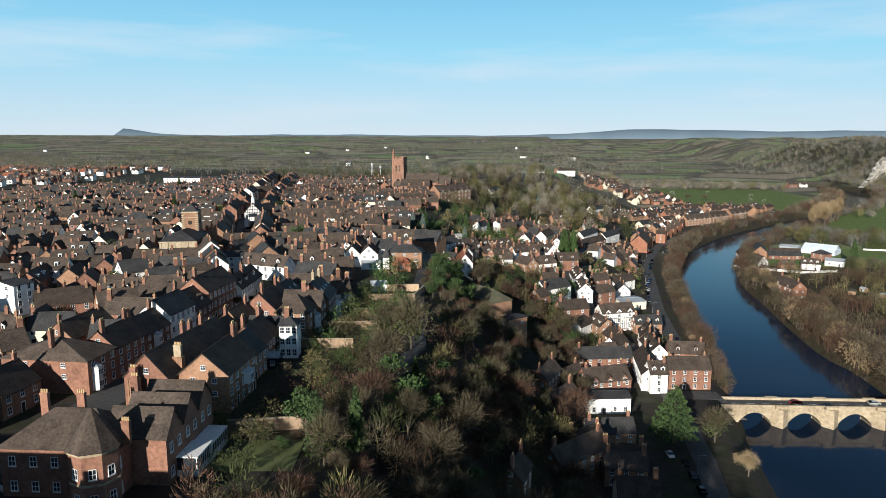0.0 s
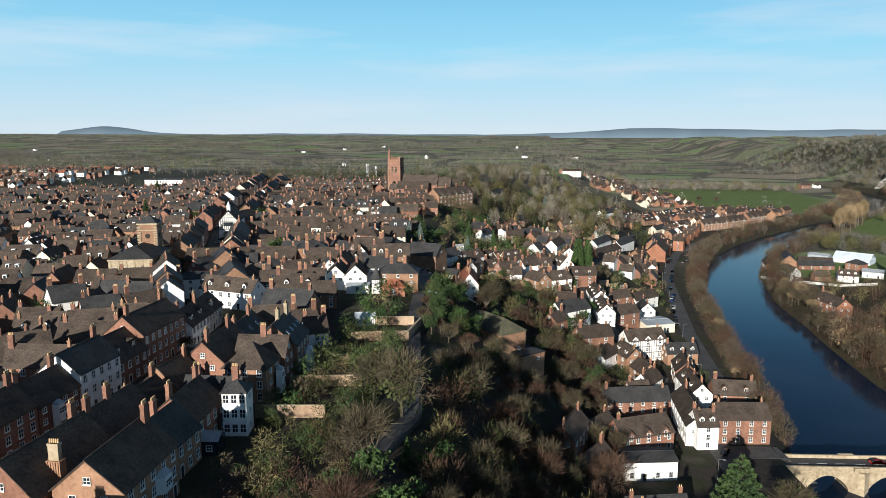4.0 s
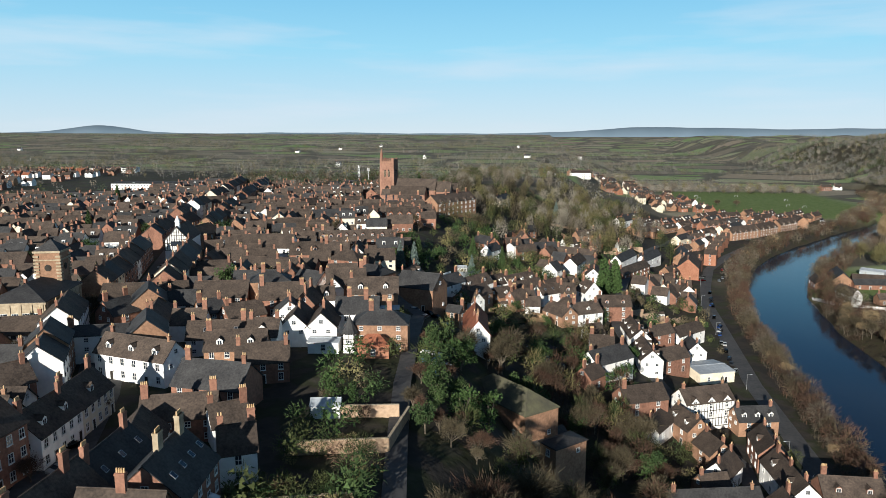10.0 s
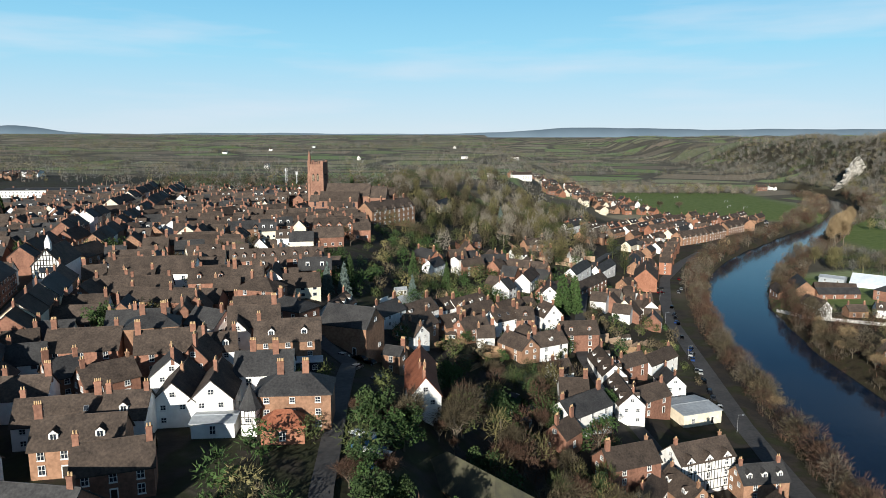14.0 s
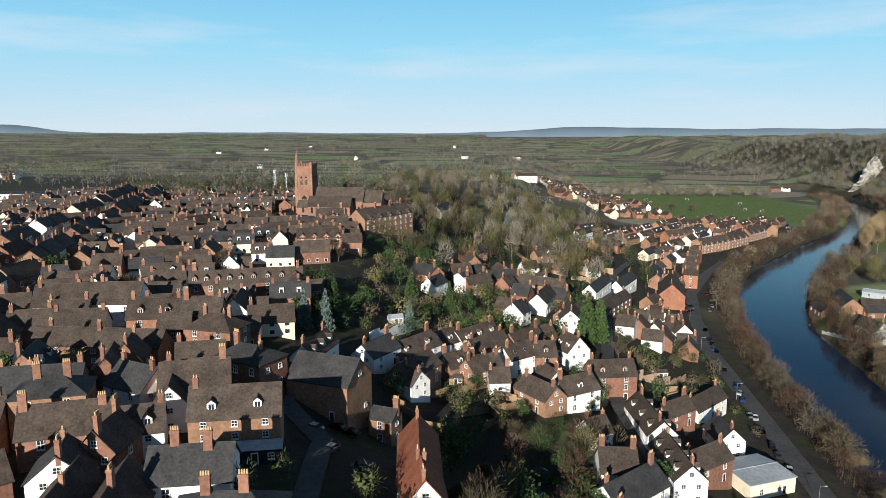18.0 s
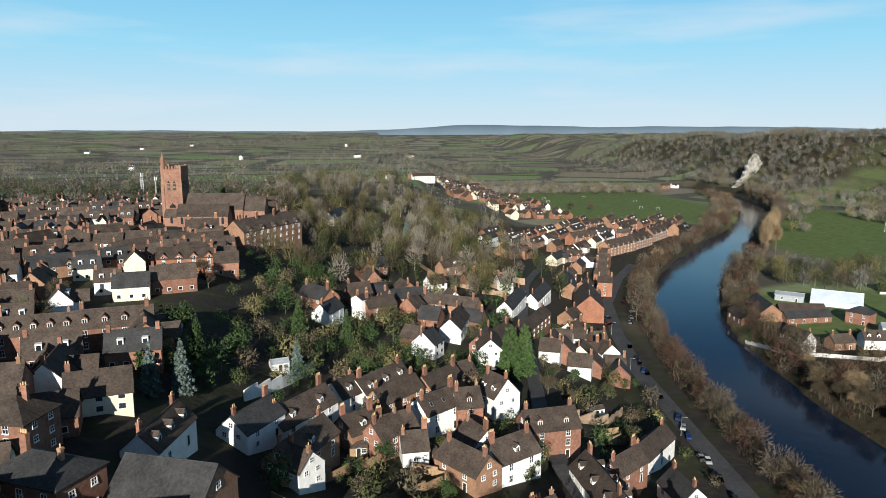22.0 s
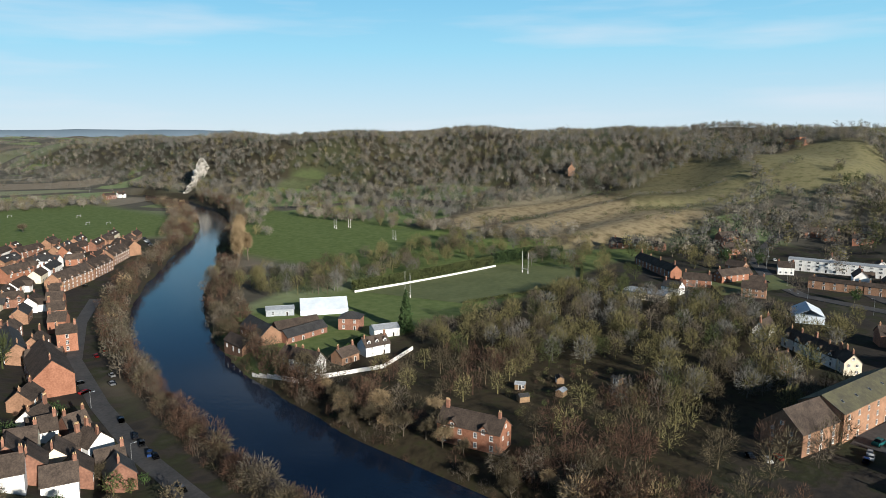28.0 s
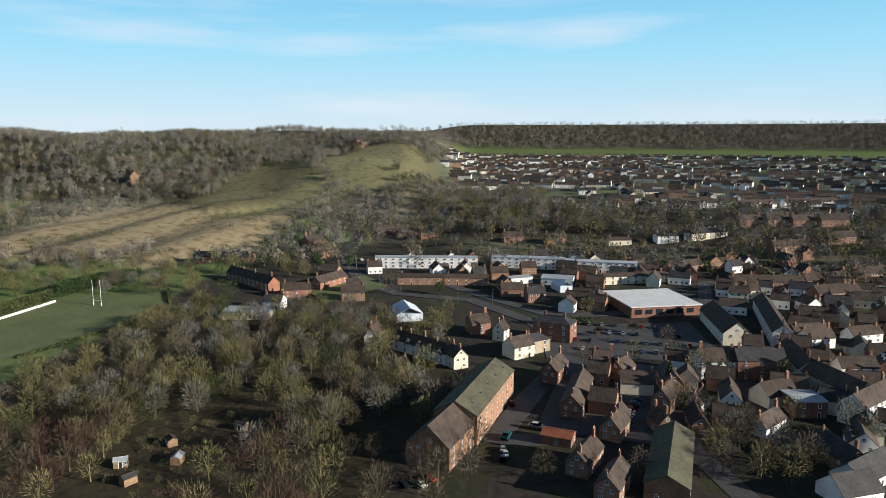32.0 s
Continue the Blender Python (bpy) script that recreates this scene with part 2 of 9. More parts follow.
def ground_mat():
    """Country ground: meadow, ploughland and hedge lines far off; gardens, yards and leaf litter by two painted-in plan values."""
    m = bpy.data.materials.new("ground")
    m.use_nodes = True
    n, k = m.node_tree.nodes, m.node_tree.links
    b = n["Principled BSDF"]
    b.inputs["Roughness"].default_value, b.inputs["Specular IOR Level"].default_value = 0.95, 0.15
    geo = n.new("ShaderNodeNewGeometry")

    def tex(scale, detail=4):
        q = n.new("ShaderNodeTexNoise")
        q.inputs["Scale"].default_value, q.inputs["Detail"].default_value = scale, detail
        k.new(geo.outputs["Position"], q.inputs["Vector"])
        return q.outputs["Fac"]

    def ramp(fac, stops):
        q = n.new("ShaderNodeValToRGB")
        while len(q.color_ramp.elements) < len(stops):
            q.color_ramp.elements.new(0.5)
        for el, (p, c) in zip(q.color_ramp.elements, stops):
            el.position, el.color = p, (*c, 1)
        k.new(fac, q.inputs["Fac"])
        return q.outputs["Color"]

    def mix(fac, a1, a2, mode="MIX"):
        q = n.new("ShaderNodeMixRGB")
        q.blend_type = mode
        if isinstance(fac, float):
            q.inputs["Fac"].default_value = fac
        else:
            k.new(fac, q.inputs["Fac"])
        k.new(a1, q.inputs["Color1"])
        k.new(a2, q.inputs["Color2"])
        return q.outputs["Color"]

    def attr(name):
        q = n.new("ShaderNodeAttribute")
        q.attribute_name = name
        return q.outputs["Fac"]

    vor, edge = n.new("ShaderNodeTexVoronoi"), n.new("ShaderNodeTexVoronoi")
    mp = n.new("ShaderNodeMapping")
    mp.inputs["Scale"].default_value = (1 / 190, 1 / 150, 0)
    k.new(geo.outputs["Position"], mp.inputs["Vector"])
    for v in (vor, edge):
        v.inputs["Scale"].default_value = 1.0
        k.new(mp.outputs["Vector"], v.inputs["Vector"])
    edge.feature = "DISTANCE_TO_EDGE"
    sep = n.new("ShaderNodeSeparateColor")
    k.new(vor.outputs["Color"], sep.inputs["Color"])
    # crop and grass tones, kept pale so the colour carries distance haze
    field = ramp(sep.outputs["Red"], [(0.0, (0.15, 0.21, 0.085)), (0.2, (0.20, 0.25, 0.12)), (0.34, (0.25, 0.22, 0.165)), (0.42, (0.15, 0.13, 0.10)), (0.6, (0.18, 0.155, 0.12)), (0.66, (0.15, 0.22, 0.075)), (0.84, (0.25, 0.20, 0.15)), (1.0, (0.17, 0.19, 0.11))])
    hedge = ramp(edge.outputs["Distance"], [(0.0, (1, 1, 1)), (0.08, (1, 1, 1)), (0.11, (0, 0, 0))])
    dull = ramp(tex(0.02), [(0.3, (0.07, 0.066, 0.05)), (0.7, (0.12, 0.11, 0.085))])
    land = mix(hedge, field, dull)
    land = mix(0.5, land, ramp(tex(0.12, 6), [(0.3, (0.6, 0.6, 0.6)), (0.7, (1, 1, 1))]), "MULTIPLY")
    yard = ramp(tex(0.09, 5), [(0.36, (0.026, 0.024, 0.022)), (0.46, (0.04, 0.034, 0.028)), (0.53, (0.028, 0.029, 0.017)), (0.60, (0.032, 0.036, 0.018)), (0.72, (0.058, 0.05, 0.042))])
    litter = ramp(tex(0.25, 6), [(0.3, (0.022, 0.018, 0.011)), (0.5, (0.042, 0.034, 0.02)), (0.68, (0.036, 0.036, 0.016))])
    heath = ramp(tex(0.11, 6), [(0.3, (0.10, 0.082, 0.045)), (0.42, (0.195, 0.155, 0.09)), (0.56, (0.275, 0.222, 0.135)), (0.72, (0.19, 0.168, 0.088))])
    green = ramp(tex(0.2, 6), [(0.3, (0.07, 0.106, 0.028)), (0.5, (0.098, 0.135, 0.04)), (0.7, (0.125, 0.155, 0.055))])
    land = mix(attr("heath"), land, heath)
    land = mix(attr("green"), land, green)
    land = mix(attr("litter"), land, litter)
    land = mix(attr("yard"), land, yard)
    k.new(land, b.inputs["Base Color"])
    bp = n.new("ShaderNodeBump")
    bp.inputs["Strength"].default_value, bp.inputs["Distance"].default_value = 0.5, 0.5
    k.new(tex(0.5, 6), bp.inputs["Height"])
    k.new(bp.outputs["Normal"], b.inputs["Normal"])
    return m


M["ground"] = ground_mat()
# ---- the lie of the land ----
BANKS = [(-500, 60, 130), (100, 74, 150), (263, 88, 158), (321, 96, 156), (360, 99, 151), (430, 105, 154), (500, 113, 157), (540, 121, 163),
         (590, 133, 172), (640, 148, 190), (690, 168, 215), (740, 195, 245), (790, 228, 283), (840, 268, 318), (890, 305, 350),
         (960, 365, 404), (1030, 416, 455), (1100, 456, 497), (1200, 500, 541), (1320, 535, 575), (1500, 545, 590)]
B_Y, B_W, B_E = (np.array([b[i] for b in BANKS], float) for i in range(3))


def smooth(e0, e1, v):
    s = np.clip((v - e0) / (e1 - e0), 0, 1)
    return s * s * (3 - 2 * s)


def hump(x, y, cx, cy, r, h):
    return h * np.exp(-((x - cx) ** 2 + (y - cy) ** 2) / (r * r))


def oval(x, y, cx, cy, rx, ry, turn=0.0, soft=0.15):
    c, s = math.cos(radians(turn)), math.sin(radians(turn))
    u, v = ((x - cx) * c + (y - cy) * s) / rx, (-(x - cx) * s + (y - cy) * c) / ry
    return smooth(1 + soft, 1 - soft, np.hypot(u, v))


def height(x, y):
    """Height of the ground above the river's level."""
    x, y = np.asarray(x, float), np.asarray(y, float)
    west, east = np.interp(y, B_Y, B_W), np.interp(y, B_Y, B_E)
    # west side: bank, riverside terrace, slope, plateau
    # below y 100 the plateau is pushed east, unseen, to shade the slope
    top = np.interp(y, [0, 68, 102, 300, 350, 420, 600, 800, 1000, 1100, 1500], [26, 20, -22, -32, -50, -62, -70, -60, 30, 60, 90])
    foot = np.interp(y, [0, 68, 102, 250, 330, 400, 500, 600, 700, 850, 1000, 1100, 1500], [60, 54, 35, 36, 50, 62, 80, 95, 118, 122, 150, 165, 190])
    flat = np.interp(y, [0, 263, 400, 900, 1500], [47, 46, 47.5, 50, 36])
    low = np.interp(y, [0, 263, 400, 900], [8, 8, 7.5, 6])
    rise = np.clip((x - foot) / (top - foot), 0, 1)
    steep = smooth(330, 380, y)
    shelf = np.interp(rise, [0, 0.1, 0.27, 0.67, 0.78, 1], [0, 0.12, 0.38, 0.55, 0.68, 1])
    rise = shelf * steep + (1 - steep) * rise * rise * (3 - 2 * rise)
    zw = low + (flat - low) * rise + np.clip(np.hypot(x + 100, y - 400) - 900, 0, None) * 0.008 * (rise > 0.99)
    # east side: meadows, then the long wooded hill
    toe = np.interp(y, [-600, 0, 300, 500, 700, 800, 1000, 1250, 1400, 2000], [640, 590, 540, 525, 520, 560, 640, 600, 590, 600])
    d = x - toe
    high = np.interp(y, [-600, 0, 300, 600, 900, 1500, 2500], [94, 110, 104, 95, 91, 79, 60])
    wide = np.interp(y, [-600, 0, 200, 500, 700, 1000, 1300, 1500], [1500, 1450, 1300, 900, 850, 480, 190, 190])
    ze = 4.8 + 4 * smooth(330, 520, x) + high * smooth(0, 1, np.clip(d / wide, 0, 1)) ** 0.9 + np.clip(d - wide, 0, None) * 0.004
    ze = ze + hump(x, y, 700, 690, 70, 4) + hump(x, y, 600, 640, 45, 4)
    ze = ze + np.clip(d / 260, 0, 1) * (8 * np.sin(x / 95 + y / 130) * np.sin(y / 88 - x / 190) + 4 * np.sin(x / 41 - y / 63))
    ze = ze + 2.6 * oval(x, y, 640, 700, 170, 150, 20, 0.3) * np.sin((x * 0.55 + y) / 15 + 1.3 * np.sin(x / 40)) + 1.2 * oval(x, y, 850, 640, 190, 90, 15, 0.3) * np.sin((y - 0.3 * x) / 17)
    # the estate's long shelf south of the heath, under a wooded ridge
    run = np.hypot(x - 32, y - 361)
    side = (y - 361 - 0.1 * (x - 32)) / np.maximum(run, 1)
    shelf_e = np.interp(run, [480, 540, 610, 700, 850, 1250, 1700, 2000, 2150, 2450, 3200], [8.8, 12, 22, 29, 32, 38, 44, 50, 62, 138, 150])
    ze = np.where(x > 480, ze + (shelf_e - ze) * smooth(0.06, -0.05, side) * smooth(480, 540, run), ze)
    z = np.where(x > (west + east) / 2, ze, zw)
    # far country to the north lifts gently to the skyline
    far = smooth(1300, 4600, np.hypot(x, y - 300)) * 20
    z = z + far * np.clip((y - 600) / 900, 0, 1) * (x < 700)
    z = np.maximum(z, np.where(y > 1500, 70 * smooth(2300, 4600, np.hypot(x, y - 300)), -10))
    # first hump: unseen rise added to cast shade; second: hollow for the hall
    z = z + hump(x, y, 4, 36, 40, 14) + hump(x, y, 1, 299, 19, -9)
    # the bed of the river
    inside = np.where(y < 1500, np.minimum(x - west, east - x), -50)
    bed = -1.6
    z = bed + (z - bed) * smooth(4, -7, inside)
    return z


def link(name, verts, faces, materials, parent=None, smooth_it=False, slots=None):
    """One mesh object from plain lists; slots gives a material to each face."""
    me = bpy.data.meshes.new(name)
    me.from_pydata([tuple(v) for v in verts], [], faces)
    for mm in materials if isinstance(materials, (list, tuple)) else [materials]:
        me.materials.append(M[mm] if isinstance(mm, str) else mm)
    if slots is not None:
        me.polygons.foreach_set("material_index", slots)
    if smooth_it:
        me.polygons.foreach_set("use_smooth", [True] * len(me.polygons))
    ob = new(name, me)
    ob.parent = parent
    return ob


def put(name, mesh, parent, m):
    """Another object on a shared mesh."""
    ob = new(name, mesh)
    ob.parent = parent
    ob.matrix_basis = m
    return ob


class Kit:
    """Gathers boxes, prisms and tubes into one mesh."""

    def __init__(self):
        self.v, self.f, self.s = [], [], []

    def add(self, verts, faces, slot=0):
        o = len(self.v)
        self.v += [tuple(p) for p in verts]
        self.f += [tuple(o + i for i in q) for q in faces]
        self.s += [slot] * len(faces)

    def box(self, x0, y0, z0, x1, y1, z1, slot=0):
        self.add([(x0, y0, z0), (x1, y0, z0), (x1, y1, z0), (x0, y1, z0), (x0, y0, z1), (x1, y0, z1), (x1, y1, z1), (x0, y1, z1)],
                 [(0, 3, 2, 1), (4, 5, 6, 7), (0, 1, 5, 4), (1, 2, 6, 5), (2, 3, 7, 6), (3, 0, 4, 7)], slot)

    def cone(self, x, y, z0, z1, r0, r1, n=8, slot=0):
        ring = [(math.cos(2 * math.pi * i / n), math.sin(2 * math.pi * i / n)) for i in range(n)]
        self.add([(x + r0 * c, y + r0 * s, z0) for c, s in ring] + [(x + r1 * c, y + r1 * s, z1) for c, s in ring],
                 [(i, (i + 1) % n, n + (i + 1) % n, n + i) for i in range(n)] + [tuple(range(n))[::-1], tuple(range(n, 2 * n))], slot)

    def tube(self, p, q, r0, r1, n=5, slot=0):
        p, q = Vector(p), Vector(q)
        d = (q - p).normalized()
        u = d.orthogonal().normalized()
        w = d.cross(u)
        ring = [(math.cos(2 * math.pi * i / n), math.sin(2 * math.pi * i / n)) for i in range(n)]
        self.add([p + r0 * (c * u + s * w) for c, s in ring] + [q + r1 * (c * u + s * w) for c, s in ring],
                 [(i, (i + 1) % n, n + (i + 1) % n, n + i) for i in range(n)], slot)

    def gable(self, x0, x1, y0, y1, z0, z1, z2, slot=0):
        """A solid with a ridge along x: eaves at z1, ridge at z2."""
        ym = (y0 + y1) / 2
        self.add([(x0, y0, z0), (x0, y1, z0), (x0, y1, z1), (x0, ym, z2), (x0, y0, z1), (x1, y0, z0), (x1, y1, z0), (x1, y1, z1), (x1, ym, z2), (x1, y0, z1)],
                 [(0, 4, 3, 2, 1), (5, 6, 7, 8, 9), (0, 5, 9, 4), (1, 2, 7, 6), (4, 9, 8, 3), (2, 3, 8, 7), (0, 1, 6, 5)], slot)

    def pitched(self, x0, x1, y0, y1, z1, z2, over=0.3, thick=0.2, slot=0):
        """Two thick roof slopes with a ridge along x."""
        ym, half = (y0 + y1) / 2, (y1 - y0) / 2
        fall = (z2 - z1) / half
        zl = z1 - over * fall
        a0, a1 = x0 - over, x1 + over
        for sy in (-1, 1):
            ye = ym + sy * (half + over)
            vs = [(a0, ye, zl), (a1, ye, zl), (a1, ym, z2), (a0, ym, z2), (a0, ye, zl + thick), (a1, ye, zl + thick), (a1, ym, z2 + thick), (a0, ym, z2 + thick)]
            fs = [(0, 3, 2, 1), (4, 5, 6, 7), (0, 1, 5, 4), (1, 2, 6, 5), (2, 3, 7, 6), (3, 0, 4, 7)]
            self.add(vs, fs if sy < 0 else [q[::-1] for q in fs], slot)
        self.tube((a0, ym, z2 + thick), (a1, ym, z2 + thick), 0.14, 0.14, 6, slot)

    def hipped(self, x0, x1, y0, y1, z1, z2, over=0.35, thick=0.2, slot=0):
        ym, half = (y0 + y1) / 2, (y1 - y0) / 2
        run = min(half, (x1 - x0) / 2 - 0.05)
        xa, xb, ya, yb = x0 - over, x1 + over, y0 - over, y1 + over
        zl = z1 - over * (z2 - z1) / half
        vs = [(xa, ya, zl), (xb, ya, zl), (xb, yb, zl), (xa, yb, zl), (xa, ya, zl + thick), (xb, ya, zl + thick), (xb, yb, zl + thick), (xa, yb, zl + thick),
              (x0 + run, ym, z2 + thick), (x1 - run, ym, z2 + thick)]
        self.add(vs, [(0, 3, 2, 1), (0, 1, 5, 4), (1, 2, 6, 5), (2, 3, 7, 6), (3, 0, 4, 7), (4, 5, 9, 8), (5, 6, 9), (6, 7, 8, 9), (7, 4, 8)], slot)

    def done(self, name, materials, parent=None, smooth_it=False):
        return link(name, self.v, self.f, materials, parent, smooth_it, self.s)

    def mesh(self, name, materials, smooth_it=False):
        me = bpy.data.meshes.new(name)
        me.from_pydata(self.v, [], self.f)
        for mm in materials:
            me.materials.append(M[mm])
        me.polygons.foreach_set("material_index", self.s)
        if smooth_it:
            me.polygons.foreach_set("use_smooth", [True] * len(me.polygons))
        return me


def zat(x, y):
    return float(height(x, y))


# ---- ground, river ----
def steps(*runs):
    out = [runs[0][0]]
    for a0, a1, n in runs:
        out += list(np.linspace(a0, a1, n + 1)[1:])
    return np.array(out)


GX = steps((-4700, -2600, 12), (-2600, -1200, 14), (-1200, -520, 20), (-520, -200, 26), (-200, 520, 120), (520, 760, 26), (760, 1500, 46), (1500, 2600, 30), (2600, 4700, 12))
GY = steps((-1600, -300, 20), (-300, 60, 18), (60, 760, 117), (760, 1500, 74), (1500, 2600, 30), (2600, 4850, 30))


def slab(x, y, x0, x1, y0, y1, soft=12.0):
    return smooth(x0 - soft, x0 + soft, x) * smooth(x1 + soft, x1 - soft, x) * smooth(y0 - soft, y0 + soft, y) * smooth(y1 + soft, y1 - soft, y)


def ground():
    X, Y = np.meshgrid(GX, GY)
    Z = height(X, Y)
    nx, ny = len(GX), len(GY)
    me = bpy.data.meshes.new("ground")
    idx = np.arange(nx * ny).reshape(ny, nx)
    quads = np.stack([idx[:-1, :-1], idx[:-1, 1:], idx[1:, 1:], idx[1:, :-1]], -1).reshape(-1, 4)
    me.from_pydata(np.stack([X, Y, Z], -1).reshape(-1, 3).tolist(), [], quads.tolist())
    me.materials.append(M["ground"])
    me.polygons.foreach_set("use_smooth", [True] * len(me.polygons))
    west, east = np.interp(Y, B_Y, B_W), np.interp(Y, B_Y, B_E)
    mid = (west + east) / 2
    yard = (X < mid) * np.maximum(slab(X, Y, -420, 115, -100, 720), slab(X, Y, 90, 330, 600, 960) * (X < west)) + (X > mid) * np.maximum(np.maximum(slab(X, Y, 180, 560, -100, 395), slab(X, Y, 408, 620, 380, 560)), oval(X, Y, 1150, 60, 620, 420))
    yard = np.maximum(yard, oval(X, Y, -560, 820, 380, 300) * (X < 0))
    # leaf litter under woods; the cliff strip also paints in the slope's shade
    litter = (X > mid) * slab(X, Y, 150, 330, 380, 552) + (X > mid) * slab(X, Y, 150, 480, 372, 580) * (1 - slab(X, Y, 296, 460, 565, 660, 6)) + slab(X, Y, -34, 32, 60, 392, 6) * (X < mid) + slab(X, Y, -70, 110, 560, 860) * (X < mid)
    litter = np.maximum(litter, np.exp(-np.minimum(np.abs(X - west), np.abs(X - east)) ** 2 / 300) * (Y < 1500))
    litter = np.maximum(litter, slab(X, Y, 640, 2600, 620, 2200, 40) * (Z > 30) * 0.85)
    run = np.hypot(X - 32, Y - 361)
    side = (Y - 361 - 0.1 * (X - 32)) / np.maximum(run, 1)
    estate = smooth(0.02, -0.04, side) * (X > 480)
    yard = np.maximum(yard * (1 - estate * (run > 560)), estate * smooth(470, 500, run) * smooth(2000, 1950, run) * 0.5)
    litter = litter * (1 - estate * (run < 2100)) + estate * np.maximum(smooth(560, 600, run) * smooth(760, 720, run), smooth(2140, 2200, run))
    heath = oval(X, Y, 640, 700, 150, 130, 20)
    green = np.maximum(slab(X, Y, 200, 430, 960, 1330, 20) * (X < west), slab(X, Y, 330, 530, 640, 1060, 15) * (X > east))
    pasture = np.maximum(oval(X, Y, 850, 660, 160, 75, 15), oval(X, Y, 1010, 545, 180, 80, 10))
    green = np.maximum(np.maximum(green, pasture * 0.38), estate * smooth(1960, 2000, run) * smooth(2190, 2150, run))
    green = np.maximum(green, (X > east) * slab(X, Y, 120, 545, 372, 660, 10) * 0.9 * (1 - heath) * (1 - slab(X, Y, 408, 640, 380, 562)))
    green = np.maximum(green, np.maximum(oval(X, Y, 714, 212, 46, 26, 100), 0.5 * oval(X, Y, 690, 1195, 40, 34)))
    heath = np.maximum(heath, pasture)
    litter = litter * (1 - green * (Y > 565))
    for nm, val in (("yard", yard), ("litter", litter), ("heath", heath), ("green", green)):
        me.attributes.new(nm, "FLOAT", "POINT").data.foreach_set("value", np.clip(val, 0, 1).ravel())
    tagged(new("ground", me), "grassy valley and town ground rising to wooded hills", "ground", kind="structure")


ground()


def ribbon(name, pts, width, lift, material, parent=None, gap=6.0, level=None):
    """A strip laid along a line of plan points over the ground, with a little thickness."""
    pts = [Vector(p) for p in pts]
    line = []
    for p, q in zip(pts, pts[1:]):
        n = max(1, int((q - p).length / gap))
        line += [p.lerp(q, i / n) for i in range(n)]
    line.append(pts[-1])
    vs, fs = [], []
    for i, p in enumerate(line):
        d = (line[min(i + 1, len(line) - 1)] - line[max(i - 1, 0)]).normalized()
        nrm = Vector((-d.y, d.x))
        zc = max(zat(p.x, p.y), zat(*(p + nrm * width / 2)), zat(*(p - nrm * width / 2))) + lift if level is None else level
        a1, a2 = p + nrm * width / 2, p - nrm * width / 2
        vs += [(a1.x, a1.y, zc), (a2.x, a2.y, zc), (a1.x, a1.y, zc - 1.2), (a2.x, a2.y, zc - 1.2)]
    for i in range(len(line) - 1):
        o = 4 * i
        fs += [(o, o + 1, o + 5, o + 4), (o + 1, o + 3, o + 7, o + 5), (o + 2, o, o + 4, o + 6)]
    return link(name, vs, [f[::-1] for f in fs], material, parent)


def river():
    vs, fs = [], []
    ys = np.linspace(-500, 1490, 200)
    for y in ys:
        w, e2 = float(np.interp(y, B_Y, B_W)), float(np.interp(y, B_Y, B_E))
        vs += [(w - 6, y, 0), (e2 + 6, y, 0)]
    fs = [(2 * i, 2 * i + 1, 2 * i + 3, 2 * i + 2) for i in range(len(ys) - 1)]
    tagged(link("water", vs, fs, "water", smooth_it=True), "smooth dark river reflecting the blue sky", "river", kind="structure")


river()


# ---- shared small parts of houses ----
def window_mesh(w, h, name, bars=2, frame="paint"):
    """One connected plate: white frame and bars in front, dark panes set back behind them, a sill below."""
    xs, zs = [-w / 2], [-0.1, 0.06]
    for i in range(bars):
        x0, x1 = -w / 2 + w * i / bars, -w / 2 + w * (i + 1) / bars
        xs += [x0 + (0.09 if i == 0 else 0.035), x1 - (0.09 if i == bars - 1 else 0.035)]
    xs.append(w / 2)
    for i in range(2):
        z0, z1 = h * i / 2, h * (i + 1) / 2
        zs += [z0 + (0.12 if i == 0 else 0.035), z1 - (0.09 if i == 1 else 0.035)]
    zs.append(h)
    k = Kit()
    idx = lambda i, j: j * len(xs) + i  # noqa: E731
    vs = [(x * (1.12 if j < 2 else 1), -0.16 if j < 2 else -0.08, z) for j, z in enumerate(zs) for x in xs]
    fs, sl = [], []
    for j in range(len(zs) - 1):
        for i in range(len(xs) - 1):
            q = (idx(i, j), idx(i + 1, j), idx(i + 1, j + 1), idx(i, j + 1))
            if i % 2 == 1 and j >= 2 and j % 2 == 0:
                o = len(vs)
                vs += [(vs[n][0], -0.012, vs[n][2]) for n in q]
                fs += [(o, o + 1, o + 2, o + 3)] + [(q[n], q[(n + 1) % 4], o + (n + 1) % 4, o + n) for n in range(4)]
                sl += [1, 0, 0, 0, 0]
            else:
                fs.append(q)
                sl.append(0)
    o = len(vs)
    ring = [idx(0, 0), idx(len(xs) - 1, 0), idx(len(xs) - 1, len(zs) - 1), idx(0, len(zs) - 1)]
    vs += [(vs[n][0], 0.01, vs[n][2]) for n in ring]
    fs += [(ring[(n + 1) % 4], ring[n], o + n, o + (n + 1) % 4) for n in range(4)]
    sl += [0] * 4
    k.v, k.f, k.s = vs, fs, sl
    return k.mesh(name, [frame, "glass"])


